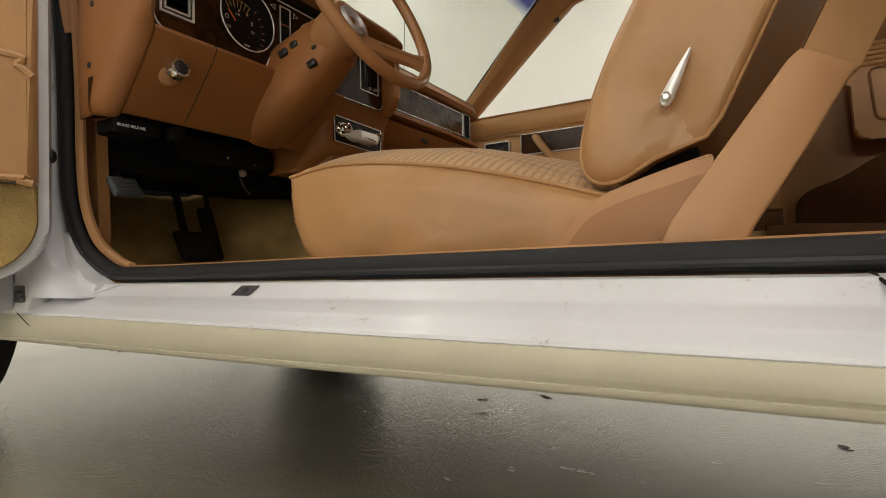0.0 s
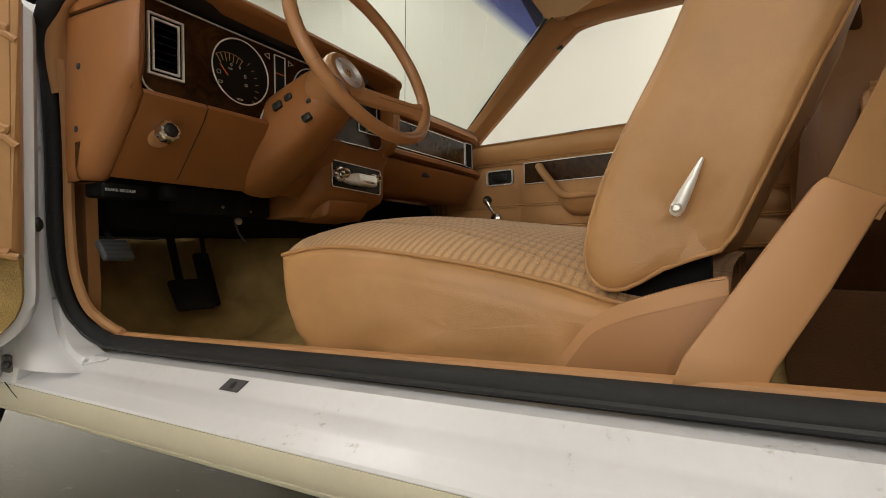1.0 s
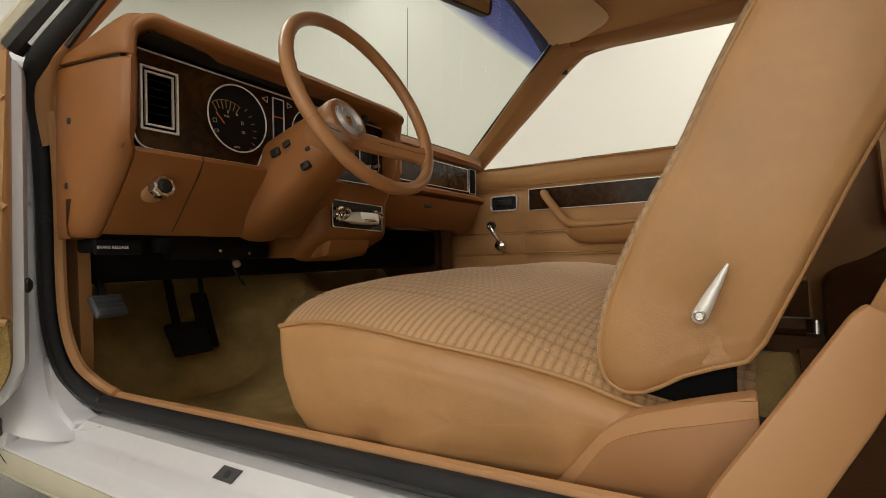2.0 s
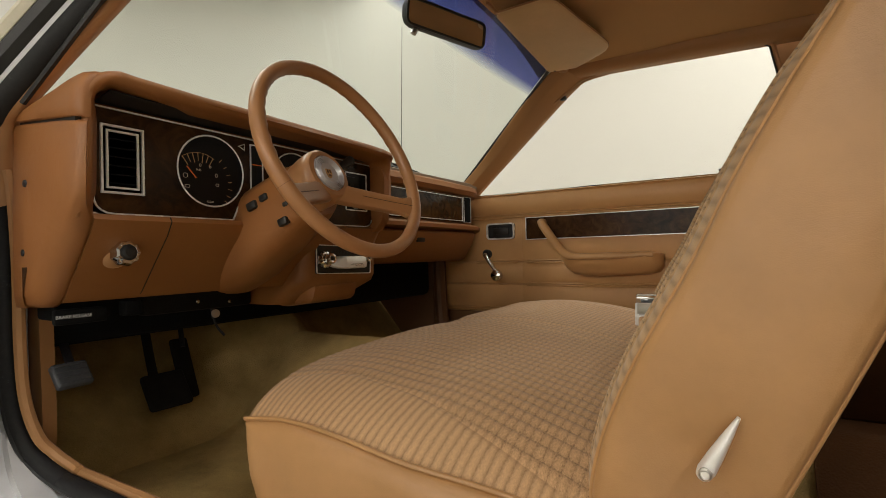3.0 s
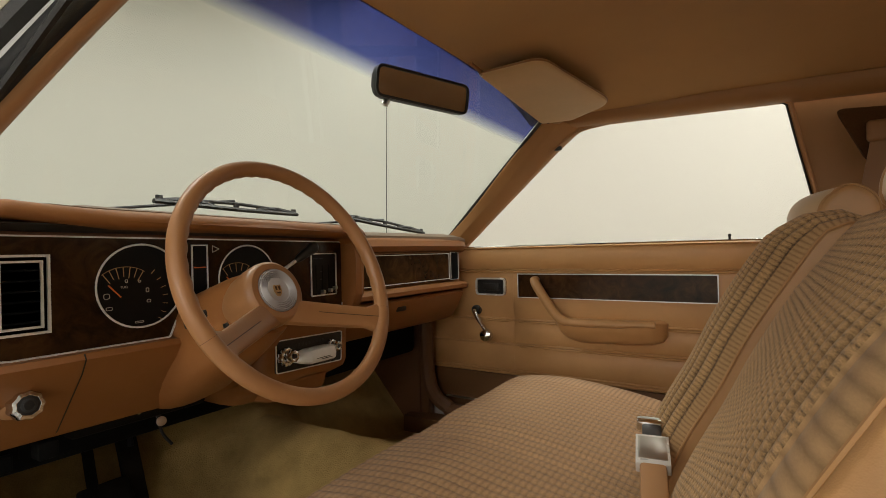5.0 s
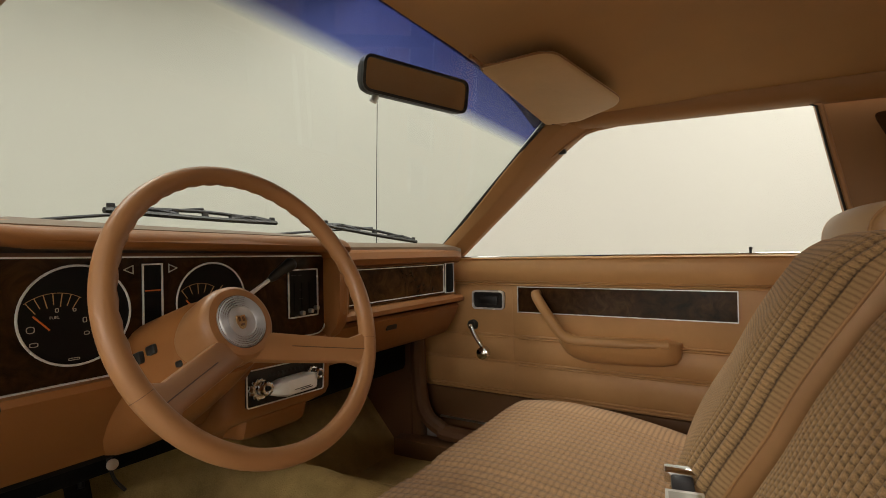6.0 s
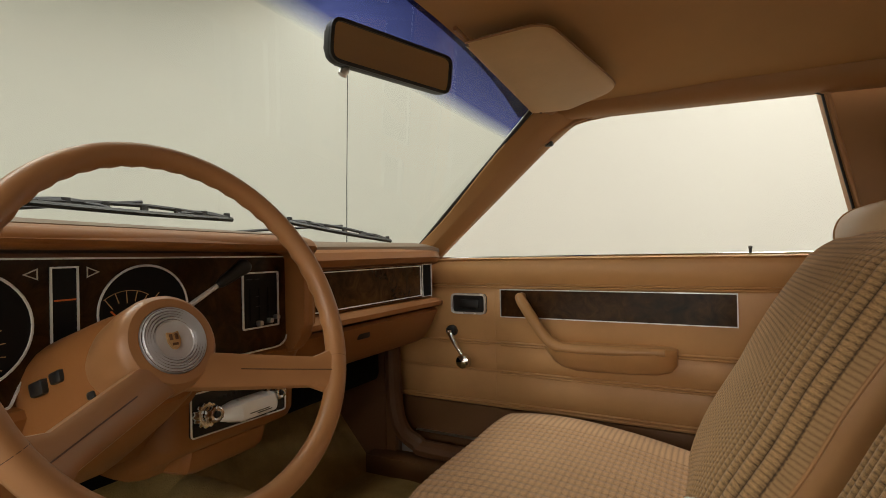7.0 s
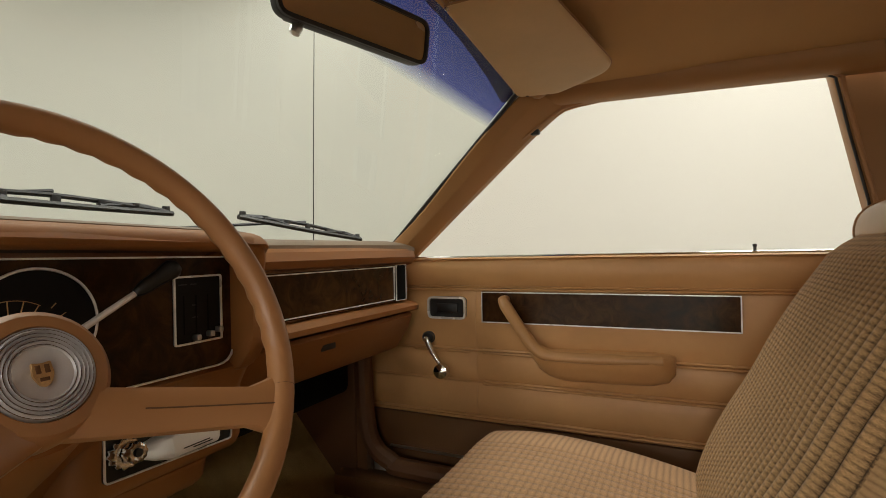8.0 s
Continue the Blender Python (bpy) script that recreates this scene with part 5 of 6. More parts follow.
def backrest(y0, y1, dx, top, bulge, edge, w, fade, hem):
    """A backrest with vinyl sides, cloth front, piping and a headrest."""
    prof = [(-0.040, 0.4615), (-0.056, 0.4605), (-0.069, 0.467), (-0.077, 0.481), (-0.078, 0.502), (-0.067, 0.547), (-0.0395, 0.612), (0.0025, 0.693), (0.0355, 0.766), (0.0705, 0.832), (0.1015, 0.885), (0.1205, 0.918)]
    crown = [(0.135, 0.938), (0.158, 0.948), (0.185, 0.945), (0.207, 0.925), (0.214, 0.895)]
    back = [(0.196, 0.82), (0.156, 0.725), (0.122, 0.656), (0.090, 0.584), (0.058, 0.515), (0.045, 0.498), (0.020, 0.490), (-0.004, 0.481), (-0.026, 0.468)]
    k = (top - 0.60) / (0.948 - 0.60)

    def fix(p):
        x, z = p
        return (x + dx, z if z < 0.60 else 0.60 + (z - 0.60) * k)
    P, C, B = [[fix(p) for p in q] for q in (prof, crown, back)]
    P = [tuple(p) for p in spline(P, 5)]
    loop = P + C + B
    b = part("backrest", loft([[(x - 0.5 * (x - dx - 0.06) * 0.04, y, z) for x, z in loop] for y in (y0 + 0.018, y1 - 0.018)]), M_VINYL, bench, "tan vinyl backrest with a ribbed cloth front", 45)
    cx, cz = dx + 0.055, 0.70
    for y, s in ((y0 + 0.012, -1), (y1 - 0.012, 1)):
        rings, facing = [], abs(y - MID) < 0.1
        for sc in (1.0, 0.985, 0.96, 0.93, 0.90, 0.87, 0.84, 0.81, 0.78, 0.74, 0.70, 0.66, 0.62, 0.57, 0.52, 0.46, 0.4, 0.3, 0.2, 0.1):
            dy = float(np.interp(sc, (0.5, 0.8, 0.93, 0.985, 1.0), (0.017, 0.015, 0.012, 0.007, 0.0)))
            ring = []
            for x, z in loop:
                px, pz = cx + (x - cx) * sc, cz + (z - cz) * sc
                crease = 0.0
                for ang, far in ((-80, 0.055), (-55, 0.05), (-110, 0.045), (20, 0.045), (150, 0.05)):
                    ux, uz = px - dx - 0.012, pz - 0.538
                    ca, sa = math.cos(radians(ang)), math.sin(radians(ang))
                    along, off = ux * ca + uz * sa, -ux * sa + uz * ca
                    if along > 0.004:
                        crease += 0.0022 * math.exp(-(off / 0.008) ** 2) * math.exp(-(along / far) ** 2)
                crease = crease if s < 0 and sc < 0.985 else 0.0
                pull = crease + 0.010 * math.exp(-(((px - dx - 0.012) / 0.042) ** 2 + ((pz - 0.530) / 0.052) ** 2)) if sc < 0.99 else 0
                fold = 0.005 * math.exp(-((px - dx - 0.022 + (pz - 0.5) * 0.25) / 0.011) ** 2) * math.exp(-((pz - 0.505) / 0.03) ** 2) if sc < 0.99 else 0
                ring.append((px, y + s * (dy * (0.25 if facing else 1.0) - pull - fold), pz))
            rings.append(ring)
        part("side_panel", loft(rings), M_VINYL, b, "tan vinyl side panel", 60)
        run = P + C + B
        part("piping", tube([(x, y + s * 0.003, z) for x, z in run], 0.0023, 8, True), M_VINYL, b, "tan vinyl piping")
    # cloth front: bulges between the pipings
    run = P + C[:3]
    lens = [0.0]
    for p, q in zip(run, run[1:]):
        lens.append(lens[-1] + math.hypot(p[0] - q[0], p[1] - q[1]))
    m, rings = 240, []
    def rise(u):
        return 1 - math.exp(-min(u, 1 - u) * (y1 - y0) / (edge if u < 0.5 else min(edge, 0.02)))
    arc = [0.0]
    for i in range(m):
        arc.append(arc[-1] + math.hypot((y1 - y0) / m, bulge * 0.9 * (rise((i + 1) / m) - rise(i / m))))
    for i in range(m + 1):
        u = i / m
        y = y0 + 0.010 + (y1 - y0 - 0.020) * u
        kk = rise(u)
        ring = []
        for j, (x, z) in enumerate(run):
            a, c = run[max(j - 1, 0)], run[min(j + 1, len(run) - 1)]
            d = Vector((c[0] - a[0], c[1] - a[1])).normalized()
            f = min(1.0, lens[j] / 0.06) * min(1.0, (lens[-1] - lens[j]) / fade + 0.08)
            ridge = abs(math.sin(math.pi * arc[i] / RIB)) ** 0.6 if w <= i <= m - w else 1.0 * math.sin(math.pi * min(i, m - i) / w) ** 0.7
            q = bulge * kk * f + 0.0025 * kk * noise.noise((y * 7, z * 9, 2.0 + y0)) + (0.0056 * (0.35 + 0.65 * kk) if w <= i <= m - w else 0.0022) * ridge
            ring.append((x - d.y * q, y, z + d.x * q))
        rings.append(ring)
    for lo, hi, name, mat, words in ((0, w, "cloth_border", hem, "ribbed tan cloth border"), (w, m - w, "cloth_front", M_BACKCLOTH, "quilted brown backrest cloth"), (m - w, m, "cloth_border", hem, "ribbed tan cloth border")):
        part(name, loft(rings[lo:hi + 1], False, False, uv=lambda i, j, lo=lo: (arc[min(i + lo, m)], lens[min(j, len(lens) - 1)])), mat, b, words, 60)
    return b


backrest(0.530, 1.058, 0.0, 0.930, 0.017, 0.045, 18, 0.17, M_EDGECLOTH)
backrest(1.064, 1.575, -0.034, 0.925, 0.050, 0.022, 4, 0.10, M_HEMCLOTH)


def headrest(y0, y1, x, z):
    """A padded headrest whose pale front curves back to tan sides."""
    prof = rounded([(-0.055, 0.0), (-0.045, 0.055), (0.005, 0.075), (0.065, 0.066), (0.075, 0.0)], [0.03, 0.03, 0.04, 0.03, 0.02], 5)

    def ring(v, sc):
        out = []
        for a, b in prof:
            q = a + (0.042 if v < 0 else 0.010) * abs(v) ** 2.6 * max(0.0, min(1.0, (0.05 - a) / 0.08))
            out.append((x + 0.02 + (q - 0.02) * sc, (y0 + y1) / 2 + (y1 - y0) / 2 * v, z + 0.035 + (b - 0.035) * sc))
        return out
    h = part("headrest", loft([ring(v, 1.0) for v in np.linspace(-0.97, 0.97, 17)]), M_HEADREST, bench, "padded pale tan vinyl headrest", 50)
    for s in (-1, 1):
        part("side_panel", loft([ring(s * v, sc) for v, sc in ((0.965, 0.995), (0.99, 0.975), (1.01, 0.92), (1.025, 0.75), (1.03, 0.4), (1.03, 0.1))]), M_VINYL, h, "tan vinyl headrest side", 50)
        part("piping", tube(ring(s * 0.972, 1.012), 0.0026, 6, closed=True), M_VINYL, h)
    for s in (-1, 1):
        part("post", tube([(x + 0.01, (y0 + y1) / 2 + s * 0.06, z - 0.03), (x + 0.01, (y0 + y1) / 2 + s * 0.06, z + 0.02)], 0.006, 8), M_CHROME, h)


headrest(1.30, 1.56, 0.120, 0.922)
headrest(0.66, 0.90, 0.172, 0.930)


def recliner():
    piv, tip = Vector((0.012, 0.524, 0.538)), Vector((0.035, 0.521, 0.583))
    d = (tip - piv).normalized()
    sd = Vector((0, 1, 0)).cross(d).normalized()
    rows = []
    for t, w, h in ((-0.15, 0.003, 0.003), (-0.11, 0.0052, 0.005), (0.0, 0.0066, 0.006), (0.3, 0.0056, 0.0068), (0.7, 0.0034, 0.0050), (0.97, 0.0014, 0.003)):
        c = piv + d * (tip - piv).length * t
        rows.append([c + sd * w * math.cos(a) + Vector((0, -1, 0)) * h * math.sin(a) for a in np.linspace(0, 2 * math.pi, 14, endpoint=False)])
    lv = part("recline_lever", loft(rows), M_BRIGHT, bench, "pointed chrome recline lever")
    part("lever_screw", lathe([(0.0048, 0.0), (0.0048, 0.003), (0.0035, 0.004), (0.0025, 0.003), (0.0, 0.003)], axis_to((0.012, 0.519, 0.538), (0, -1, 0)), 16), M_SILVER, lv)
    part("hinge", box(-0.066, 0.035, 0.565, 0.60, 0.40, 0.515, 0.004), M_PIT, bench, "black steel seat hinge")
    o = rounded([(-0.138, 0.346), (-0.122, 0.366), (-0.095, 0.398), (-0.073, 0.427), (-0.050, 0.445), (-0.001, 0.462), (0.052, 0.4765), (0.055, 0.346)], [0, 0, 0.01, 0.02, 0.02, 0.03, 0.004, 0], 4)
    inner = rounded([(-0.117, 0.352), (-0.099, 0.377), (-0.069, 0.417), (-0.054, 0.427), (-0.026, 0.438), (0.004, 0.446), (0.0525, 0.460), (0.0535, 0.352)], [0, 0, 0.015, 0.015, 0.02, 0.02, 0.002, 0], 4)
    part("hinge_cover", slab(o, "xz", 0.508, 0.535, 0.003, 2), M_PLASTIC, bench, "tan plastic hinge cover", 30)
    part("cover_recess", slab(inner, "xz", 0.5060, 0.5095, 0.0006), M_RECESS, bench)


recliner()

# ---- belts ----
belt = thing("seat_belt", "tan plastic seat belt sleeve standing beside the seat", "seat belt")


def belts():
    # the stiff sleeve, leaning back, and the webbing that leaves it
    def plate(pts, th, yo):
        rows = []
        for (x0, z0), (x1, z1), y in pts:
            rows.append([(x0, y, z0), (x1, y + 0.012, z1), (x1, y + 0.012 + th, z1), (x0, y + th, z0)])
        return loft(rows)
    b = plate([((0.002, 0.366), (0.066, 0.366), 0.459), ((0.020, 0.412), (0.083, 0.405), 0.461), ((0.066, 0.480), (0.120, 0.467), 0.474), ((0.110, 0.545), (0.152, 0.526), 0.488), ((0.119, 0.553), (0.160, 0.533), 0.490)], 0.016, 0)
    bmesh.ops.bevel(b, geom=b.edges[:], offset=0.003, segments=2, affect="EDGES", profile=0.5)
    part("sleeve", b, M_PLASTIC, belt, "tan plastic belt sleeve", 40)
    w = plate([((0.113, 0.535), (0.152, 0.518), 0.494), ((0.152, 0.62), (0.191, 0.604), 0.492), ((0.270, 0.92), (0.309, 0.905), 0.47), ((0.330, 1.10), (0.369, 1.09), 0.455)], 0.003, 0)
    part("webbing", w, M_VINYL, belt, "tan belt webbing")
    # buckle on its stalk between the seats
    bk = thing("seat_belt_buckle", "chrome seat belt buckle in a tan plastic sleeve", "buckle")
    # it lies over the cushion, pointing across the car
    a, c = Vector((-0.083, 0.860, 0.553)), Vector((-0.135, 1.125, 0.615))
    d = (c - a).normalized()
    side = Vector((0.98, 0.2, 0)).normalized()
    side = (side - d * side.dot(d)).normalized()
    up = d.cross(side)
    if up.z < 0:
        up = -up

    def bar(name, t0, t1, w, h, mat, label="", bevel=0.003):
        bm = box(-w, w, t0, t1, -h, h, bevel)
        m = Matrix(((side.x, d.x, up.x, a.x), (side.y, d.y, up.y, a.y), (side.z, d.z, up.z, a.z), (0, 0, 0, 1)))
        return part(name, turned(bm, m), mat, bk, label)
    bar("stalk", -0.06, 0.150, 0.018, 0.008, M_PLASTIC, "tan plastic buckle sleeve", 0.005)
    bar("buckle_body", 0.140, 0.212, 0.0235, 0.0085, M_BRIGHT, "brushed metal buckle body", 0.0015)
    bar("release_plate", 0.150, 0.206, 0.0200, 0.0092, M_SILVER, "", 0.0008)
    bar("tongue", 0.208, 0.250, 0.014, 0.004, M_STEEL, "", 0.001)
    bar("tongue_cap", 0.246, 0.268, 0.0225, 0.009, M_CHROME, "chrome buckle cap", 0.004)


belts()

# ---- passenger's door ----
pdoor = thing("door", "", "")
pdoor.parent = car
tagged(pdoor, "closed passenger door trimmed in tan vinyl")


def passenger_door():
    Y = 1.707
    # face: rolls between stitched grooves, drawn as an outline that runs up the door
    prof = [(1.74, 0.36), (1.712, 0.36), (1.712, 0.498), (1.708, 0.502), (1.702, 0.506), (1.706, 0.512)]
    for z0, z1 in ((0.512, 0.592), (0.600, 0.670), (0.678, 0.826)):
        for t in np.linspace(0, 1, 8):
            prof.append((Y - 0.007 * math.sin(math.pi * t) ** 0.6, z0 + (z1 - z0) * t))
        prof += [(Y + 0.005, z1 + 0.0022), (Y + 0.005, z1 + 0.0036), (Y - 0.002, z1 + 0.0055), (Y - 0.001, z1 + 0.007)]
    for t in np.linspace(0, 1, 8):
        prof.append((1.700 - 0.012 * math.sin(math.pi * (0.15 + 0.85 * t)) ** 0.7 - 0.014 * t, 0.838 + 0.062 * t))
    prof += [(1.680, 0.905), (1.695, 0.908), (1.74, 0.906)]

    def face(x0, x1, name, flat=False):
        rings = []
        for i in range(13):
            x = x0 + (x1 - x0) * i / 12
            e = min(i, 12 - i)
            rings.append([(x, y + (0.003 if e == 0 and y < 1.73 else 0.0), z) for y, z in prof])
        return part(name, loft(rings), M_DOORVINYL, pdoor, "stitched tan vinyl door trim", 40)
    whole, cut = prof, [i for i, (y, z) in enumerate(prof) if z > 0.8335][0]
    prof = whole[:cut] + [(1.74, 0.8336)]
    face(-1.0, -0.6462, "trim_panel")
    face(-0.6458, 0.17, "trim_panel")
    prof = [(1.74, 0.8342), (1.709, 0.8342)] + whole[cut:]
    face(-1.0, 0.17, "door_cap")
    for x0, x1, zz in ((-0.82, -0.662, (0.6705, 0.6775)), (-0.628, 0.16, (0.6705, 0.6775)), (-0.628, 0.16, (0.5925, 0.5995)), (-0.99, 0.16, (0.505, 0.513)), (-0.99, 0.16, (0.8275, 0.8345))):
        for z in zz:
            part("welt", tube([(x0, 1.7035, z), (x0 + 0.006, 1.7005, z), ((x0 + x1) / 2, 1.7005, z), (x1 - 0.006, 1.7005, z), (x1, 1.7035, z)], 0.0032, 6), M_DOORVINYL, pdoor)
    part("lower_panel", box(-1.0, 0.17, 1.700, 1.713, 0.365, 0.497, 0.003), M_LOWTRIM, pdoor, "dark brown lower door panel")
    part("sill_plate", box(-0.90, 0.17, 1.690, 1.701, 0.402, 0.4065, 0.0015), M_SILVER, pdoor, "thin bright sill strip")
    # walnut strip
    o = [(-0.626, 0.823), (-0.626, 0.747), (-0.069, 0.747), (-0.069, 0.823)]
    part("veneer_strip", slab([(x, z) for x, z in o], "xz", 1.6945, 1.712), M_WOOD, pdoor, "dark walnut veneer strip")
    part("strip_edging", ring_frame(o, 0.0025, "xz", 1.692, 1.696), M_BRIGHT, pdoor, "thin silver edging")
    # inside handle in its cup
    o = rounded([(-0.775, 0.809), (-0.775, 0.752), (-0.668, 0.752), (-0.668, 0.809)], 0.014, 4)
    h = part("handle_cup", slab(o, "xz", 1.6965, 1.712), M_BLACK, pdoor, "black door handle cup in a chrome frame")
    part("cup_frame", ring_frame(o, 0.0050, "xz", 1.6900, 1.698), M_BRIGHT, pdoor)
    part("pull", box(-0.748, -0.690, 1.690, 1.697, 0.768, 0.792, 0.003), M_BLACK, pdoor)
    # window crank
    c = part("window_crank", tube(spline([(-0.776, 1.690, 0.702), (-0.772, 1.676, 0.697), (-0.745, 1.668, 0.662), (-0.722, 1.668, 0.632)], 5), [0.008] * 4 + [0.007] * 6 + [0.006] * 6, 10, flat=0.7), M_CHROME, pdoor, "chrome window crank with a black boss")
    part("boss", lathe([(0.016, 0.0), (0.016, 0.012), (0.012, 0.016), (0.0, 0.016)], axis_to((-0.776, 1.702, 0.702), (0, -1, 0)), 20), M_BLACK, pdoor)
    part("crank_knob", lathe([(0.008, 0.0), (0.017, 0.004), (0.0215, 0.016), (0.018, 0.028), (0.007, 0.034), (0.0, 0.034)], axis_to((-0.720, 1.672, 0.628), (0, -1, 0)), 20), M_CHROME, pdoor, "chrome crank knob")
    # armrest with its slanting pull
    pull = spline([(-0.565, 1.698, 0.806), (-0.560, 1.672, 0.800), (-0.520, 1.652, 0.750), (-0.485, 1.643, 0.708), (-0.455, 1.640, 0.690), (-0.40, 1.639, 0.687), (-0.30, 1.640, 0.689), (-0.215, 1.650, 0.691)], 6)
    a = part("armrest", armrest_body(), M_DOORVINYL, pdoor, "padded tan vinyl armrest", 45)
    part("pull_strap", tube(pull, [0.013] * 7 + [0.0145] * 18 + [0.012] * 12 + [0.010] * 6, 12, flat=0.75), M_VINYL, pdoor, "slanting tan pull grip")
    # lock pin on the sill
    part("lock_pin", lathe([(0.010, 0.0), (0.010, 0.002), (0.0028, 0.003), (0.0028, 0.014), (0.0040, 0.0155), (0.0040, 0.020), (0.0, 0.0215)], axis_to((-0.043, 1.712, 0.9055), (0, 0, 1)), 14), M_STEEL, pdoor, "small dark metal lock pin")
    # glass, its channel and the frame round it
    g = [(-0.85, 0.89), (-0.455, 1.235), (-0.38, 1.262), (0.09, 1.245), (0.17, 0.89)]
    gl = part("door_glass", loft([[(x, side_y(z, 1) + 0.030, z) for x, z in g], [(x, side_y(z, 1) + 0.034, z) for x, z in g]]), M_SIDEGLASS, pdoor, "clear door glass")
    gl.visible_shadow = False
    part("belt_moulding", tube([(-0.83, 1.698, 0.908), (-0.4, 1.700, 0.909), (0.17, 1.700, 0.909)], 0.0035, 8), M_CHROME, pdoor, "thin chrome belt moulding")
    top = spline([(-0.815, 0.905), (-0.690, 1.012), (-0.540, 1.138), (-0.471, 1.194), (-0.410, 1.236), (-0.368, 1.245), (-0.075, 1.234), (0.070, 1.228)], 6)
    part("glass_channel", tube([(p[0], MID + 0.640 - 0.10 * max(0.0, p[1] - 1.1), p[1] + 0.003) for p in top], 0.0024, 6), M_BLACK, pdoor)
    part("glass_channel", tube([(0.070, 1.655, 1.229), (0.0815, 1.656, 1.222), (0.100, 1.664, 1.130), (0.128, 1.672, 1.000), (0.142, 1.690, 0.912)], 0.0026, 6), M_BLACK, pdoor)
    part("edge_strip", tube([(0.079, 1.652, 1.229), (0.0905, 1.653, 1.222), (0.109, 1.661, 1.130), (0.137, 1.669, 1.000), (0.151, 1.687, 0.912)], 0.0042, 8), M_PLASTIC, pdoor, "pale plastic strip behind the glass")
    # Coloured as it looks in the footwell's shade.
    part("opening_trim", tube(spline([(-0.955, 1.650, 0.80), (-0.950, 1.650, 0.64), (-0.945, 1.650, 0.50), (-0.925, 1.648, 0.425), (-0.87, 1.645, 0.385), (-0.75, 1.645, 0.372), (0.15, 1.645, 0.385)], 6), 0.024, 10), M_SHADEBROWN, pdoor, "brown moulded trim round the door opening, coloured as in shade")
    part("clip", box(-0.482, -0.462, 1.655, 1.668, 1.186, 1.198, 0.002), M_BLACK, pdoor)
    part("outer_skin", box(-1.02, 0.18, 1.745, 1.765, 0.30, 0.900, 0.005), M_WHITE, pdoor, "white door skin")


def armrest_body():
    rows = []
    for x, d, zt, zb in ((-0.495, 0.040, 0.704, 0.672), (-0.475, 0.060, 0.696, 0.646), (-0.455, 0.066, 0.690, 0.634), (-0.42, 0.070, 0.692, 0.626), (-0.30, 0.070, 0.694, 0.628), (-0.235, 0.068, 0.696, 0.632), (-0.205, 0.055, 0.694, 0.640), (-0.192, 0.030, 0.690, 0.655)):
        o = rounded([(1.712, zt), (1.705 - d, zt), (1.705 - d + 0.006, zt - 0.028), (1.705 - d * 0.6, zb), (1.712, zb - 0.004)], [0, 0.012, 0.01, 0.02, 0], 4)
        rows.append([(x, y, z) for y, z in o])
    return loft(rows)


passenger_door()

# ---- driver's door, standing open ----
ddoor = thing("door", "", "")
ddoor.parent = car
tagged(ddoor, "open driver's door trimmed in tan vinyl and carpet")


def driver_door():
    # built in its own frame: u along the door from the hinge, w through it, then swung open
    m = Matrix.Translation((-0.960, 0.378, 0)) @ Matrix.Rotation(radians(-118), 4, "Z")
    o = rounded([(0.0, 0.92), (0.0, 0.41), (0.065, 0.352), (1.10, 0.375), (1.12, 0.92)], [0.02, 0.06, 0.05, 0.05, 0.02], 5)
    part("door_shell", turned(slab(o, "xz", 0.025, 0.055, 0.006), m), M_WHITE, ddoor, "white painted door shell")
    o = rounded([(0.012, 0.93), (0.012, 0.515), (1.06, 0.54), (1.06, 0.93)], [0.01, 0.0, 0.0, 0.01], 4)
    part("trim_panel", turned(slab(o, "xz", 0.052, 0.085, 0.012, 3), m), M_VINYL, ddoor, "tan vinyl trim panel")
    o = rounded([(0.014, 0.512), (0.014, 0.42), (0.07, 0.365), (1.04, 0.39), (1.05, 0.537)], [0.0, 0.05, 0.05, 0.03, 0.0], 5)
    part("carpet_panel", turned(slab(o, "xz", 0.052, 0.070, 0.004), m), M_CARPET, ddoor, "olive carpet on the door's foot")
    part("door_bumper", turned(lathe([(0.012, 0.0), (0.012, 0.004), (0.006, 0.008), (0.0, 0.008)], axis_to((0.0, 0.040, 0.565), (-1, 0, 0)), 16), m), M_BLACK, ddoor, "black rubber door bumper")
    for z, lift in ((0.511, 0.010), (0.683, 0.034), (0.848, 0.022)):
        part("roll", turned(tube(spline([(0.016, 0.0835, z), (0.035, 0.0845, z + lift * 0.45), (0.07, 0.0845, z + lift), (0.5, 0.0845, z + lift * 1.5), (1.05, 0.0845, z + lift * 1.8)], 5), 0.006, 8), m), M_VINYL, ddoor)


driver_door()

# ---- overhead: mirror, visors ----
mirror = thing("rear_view_mirror", "rear view mirror with a black rim on a metal stalk", "mirror")


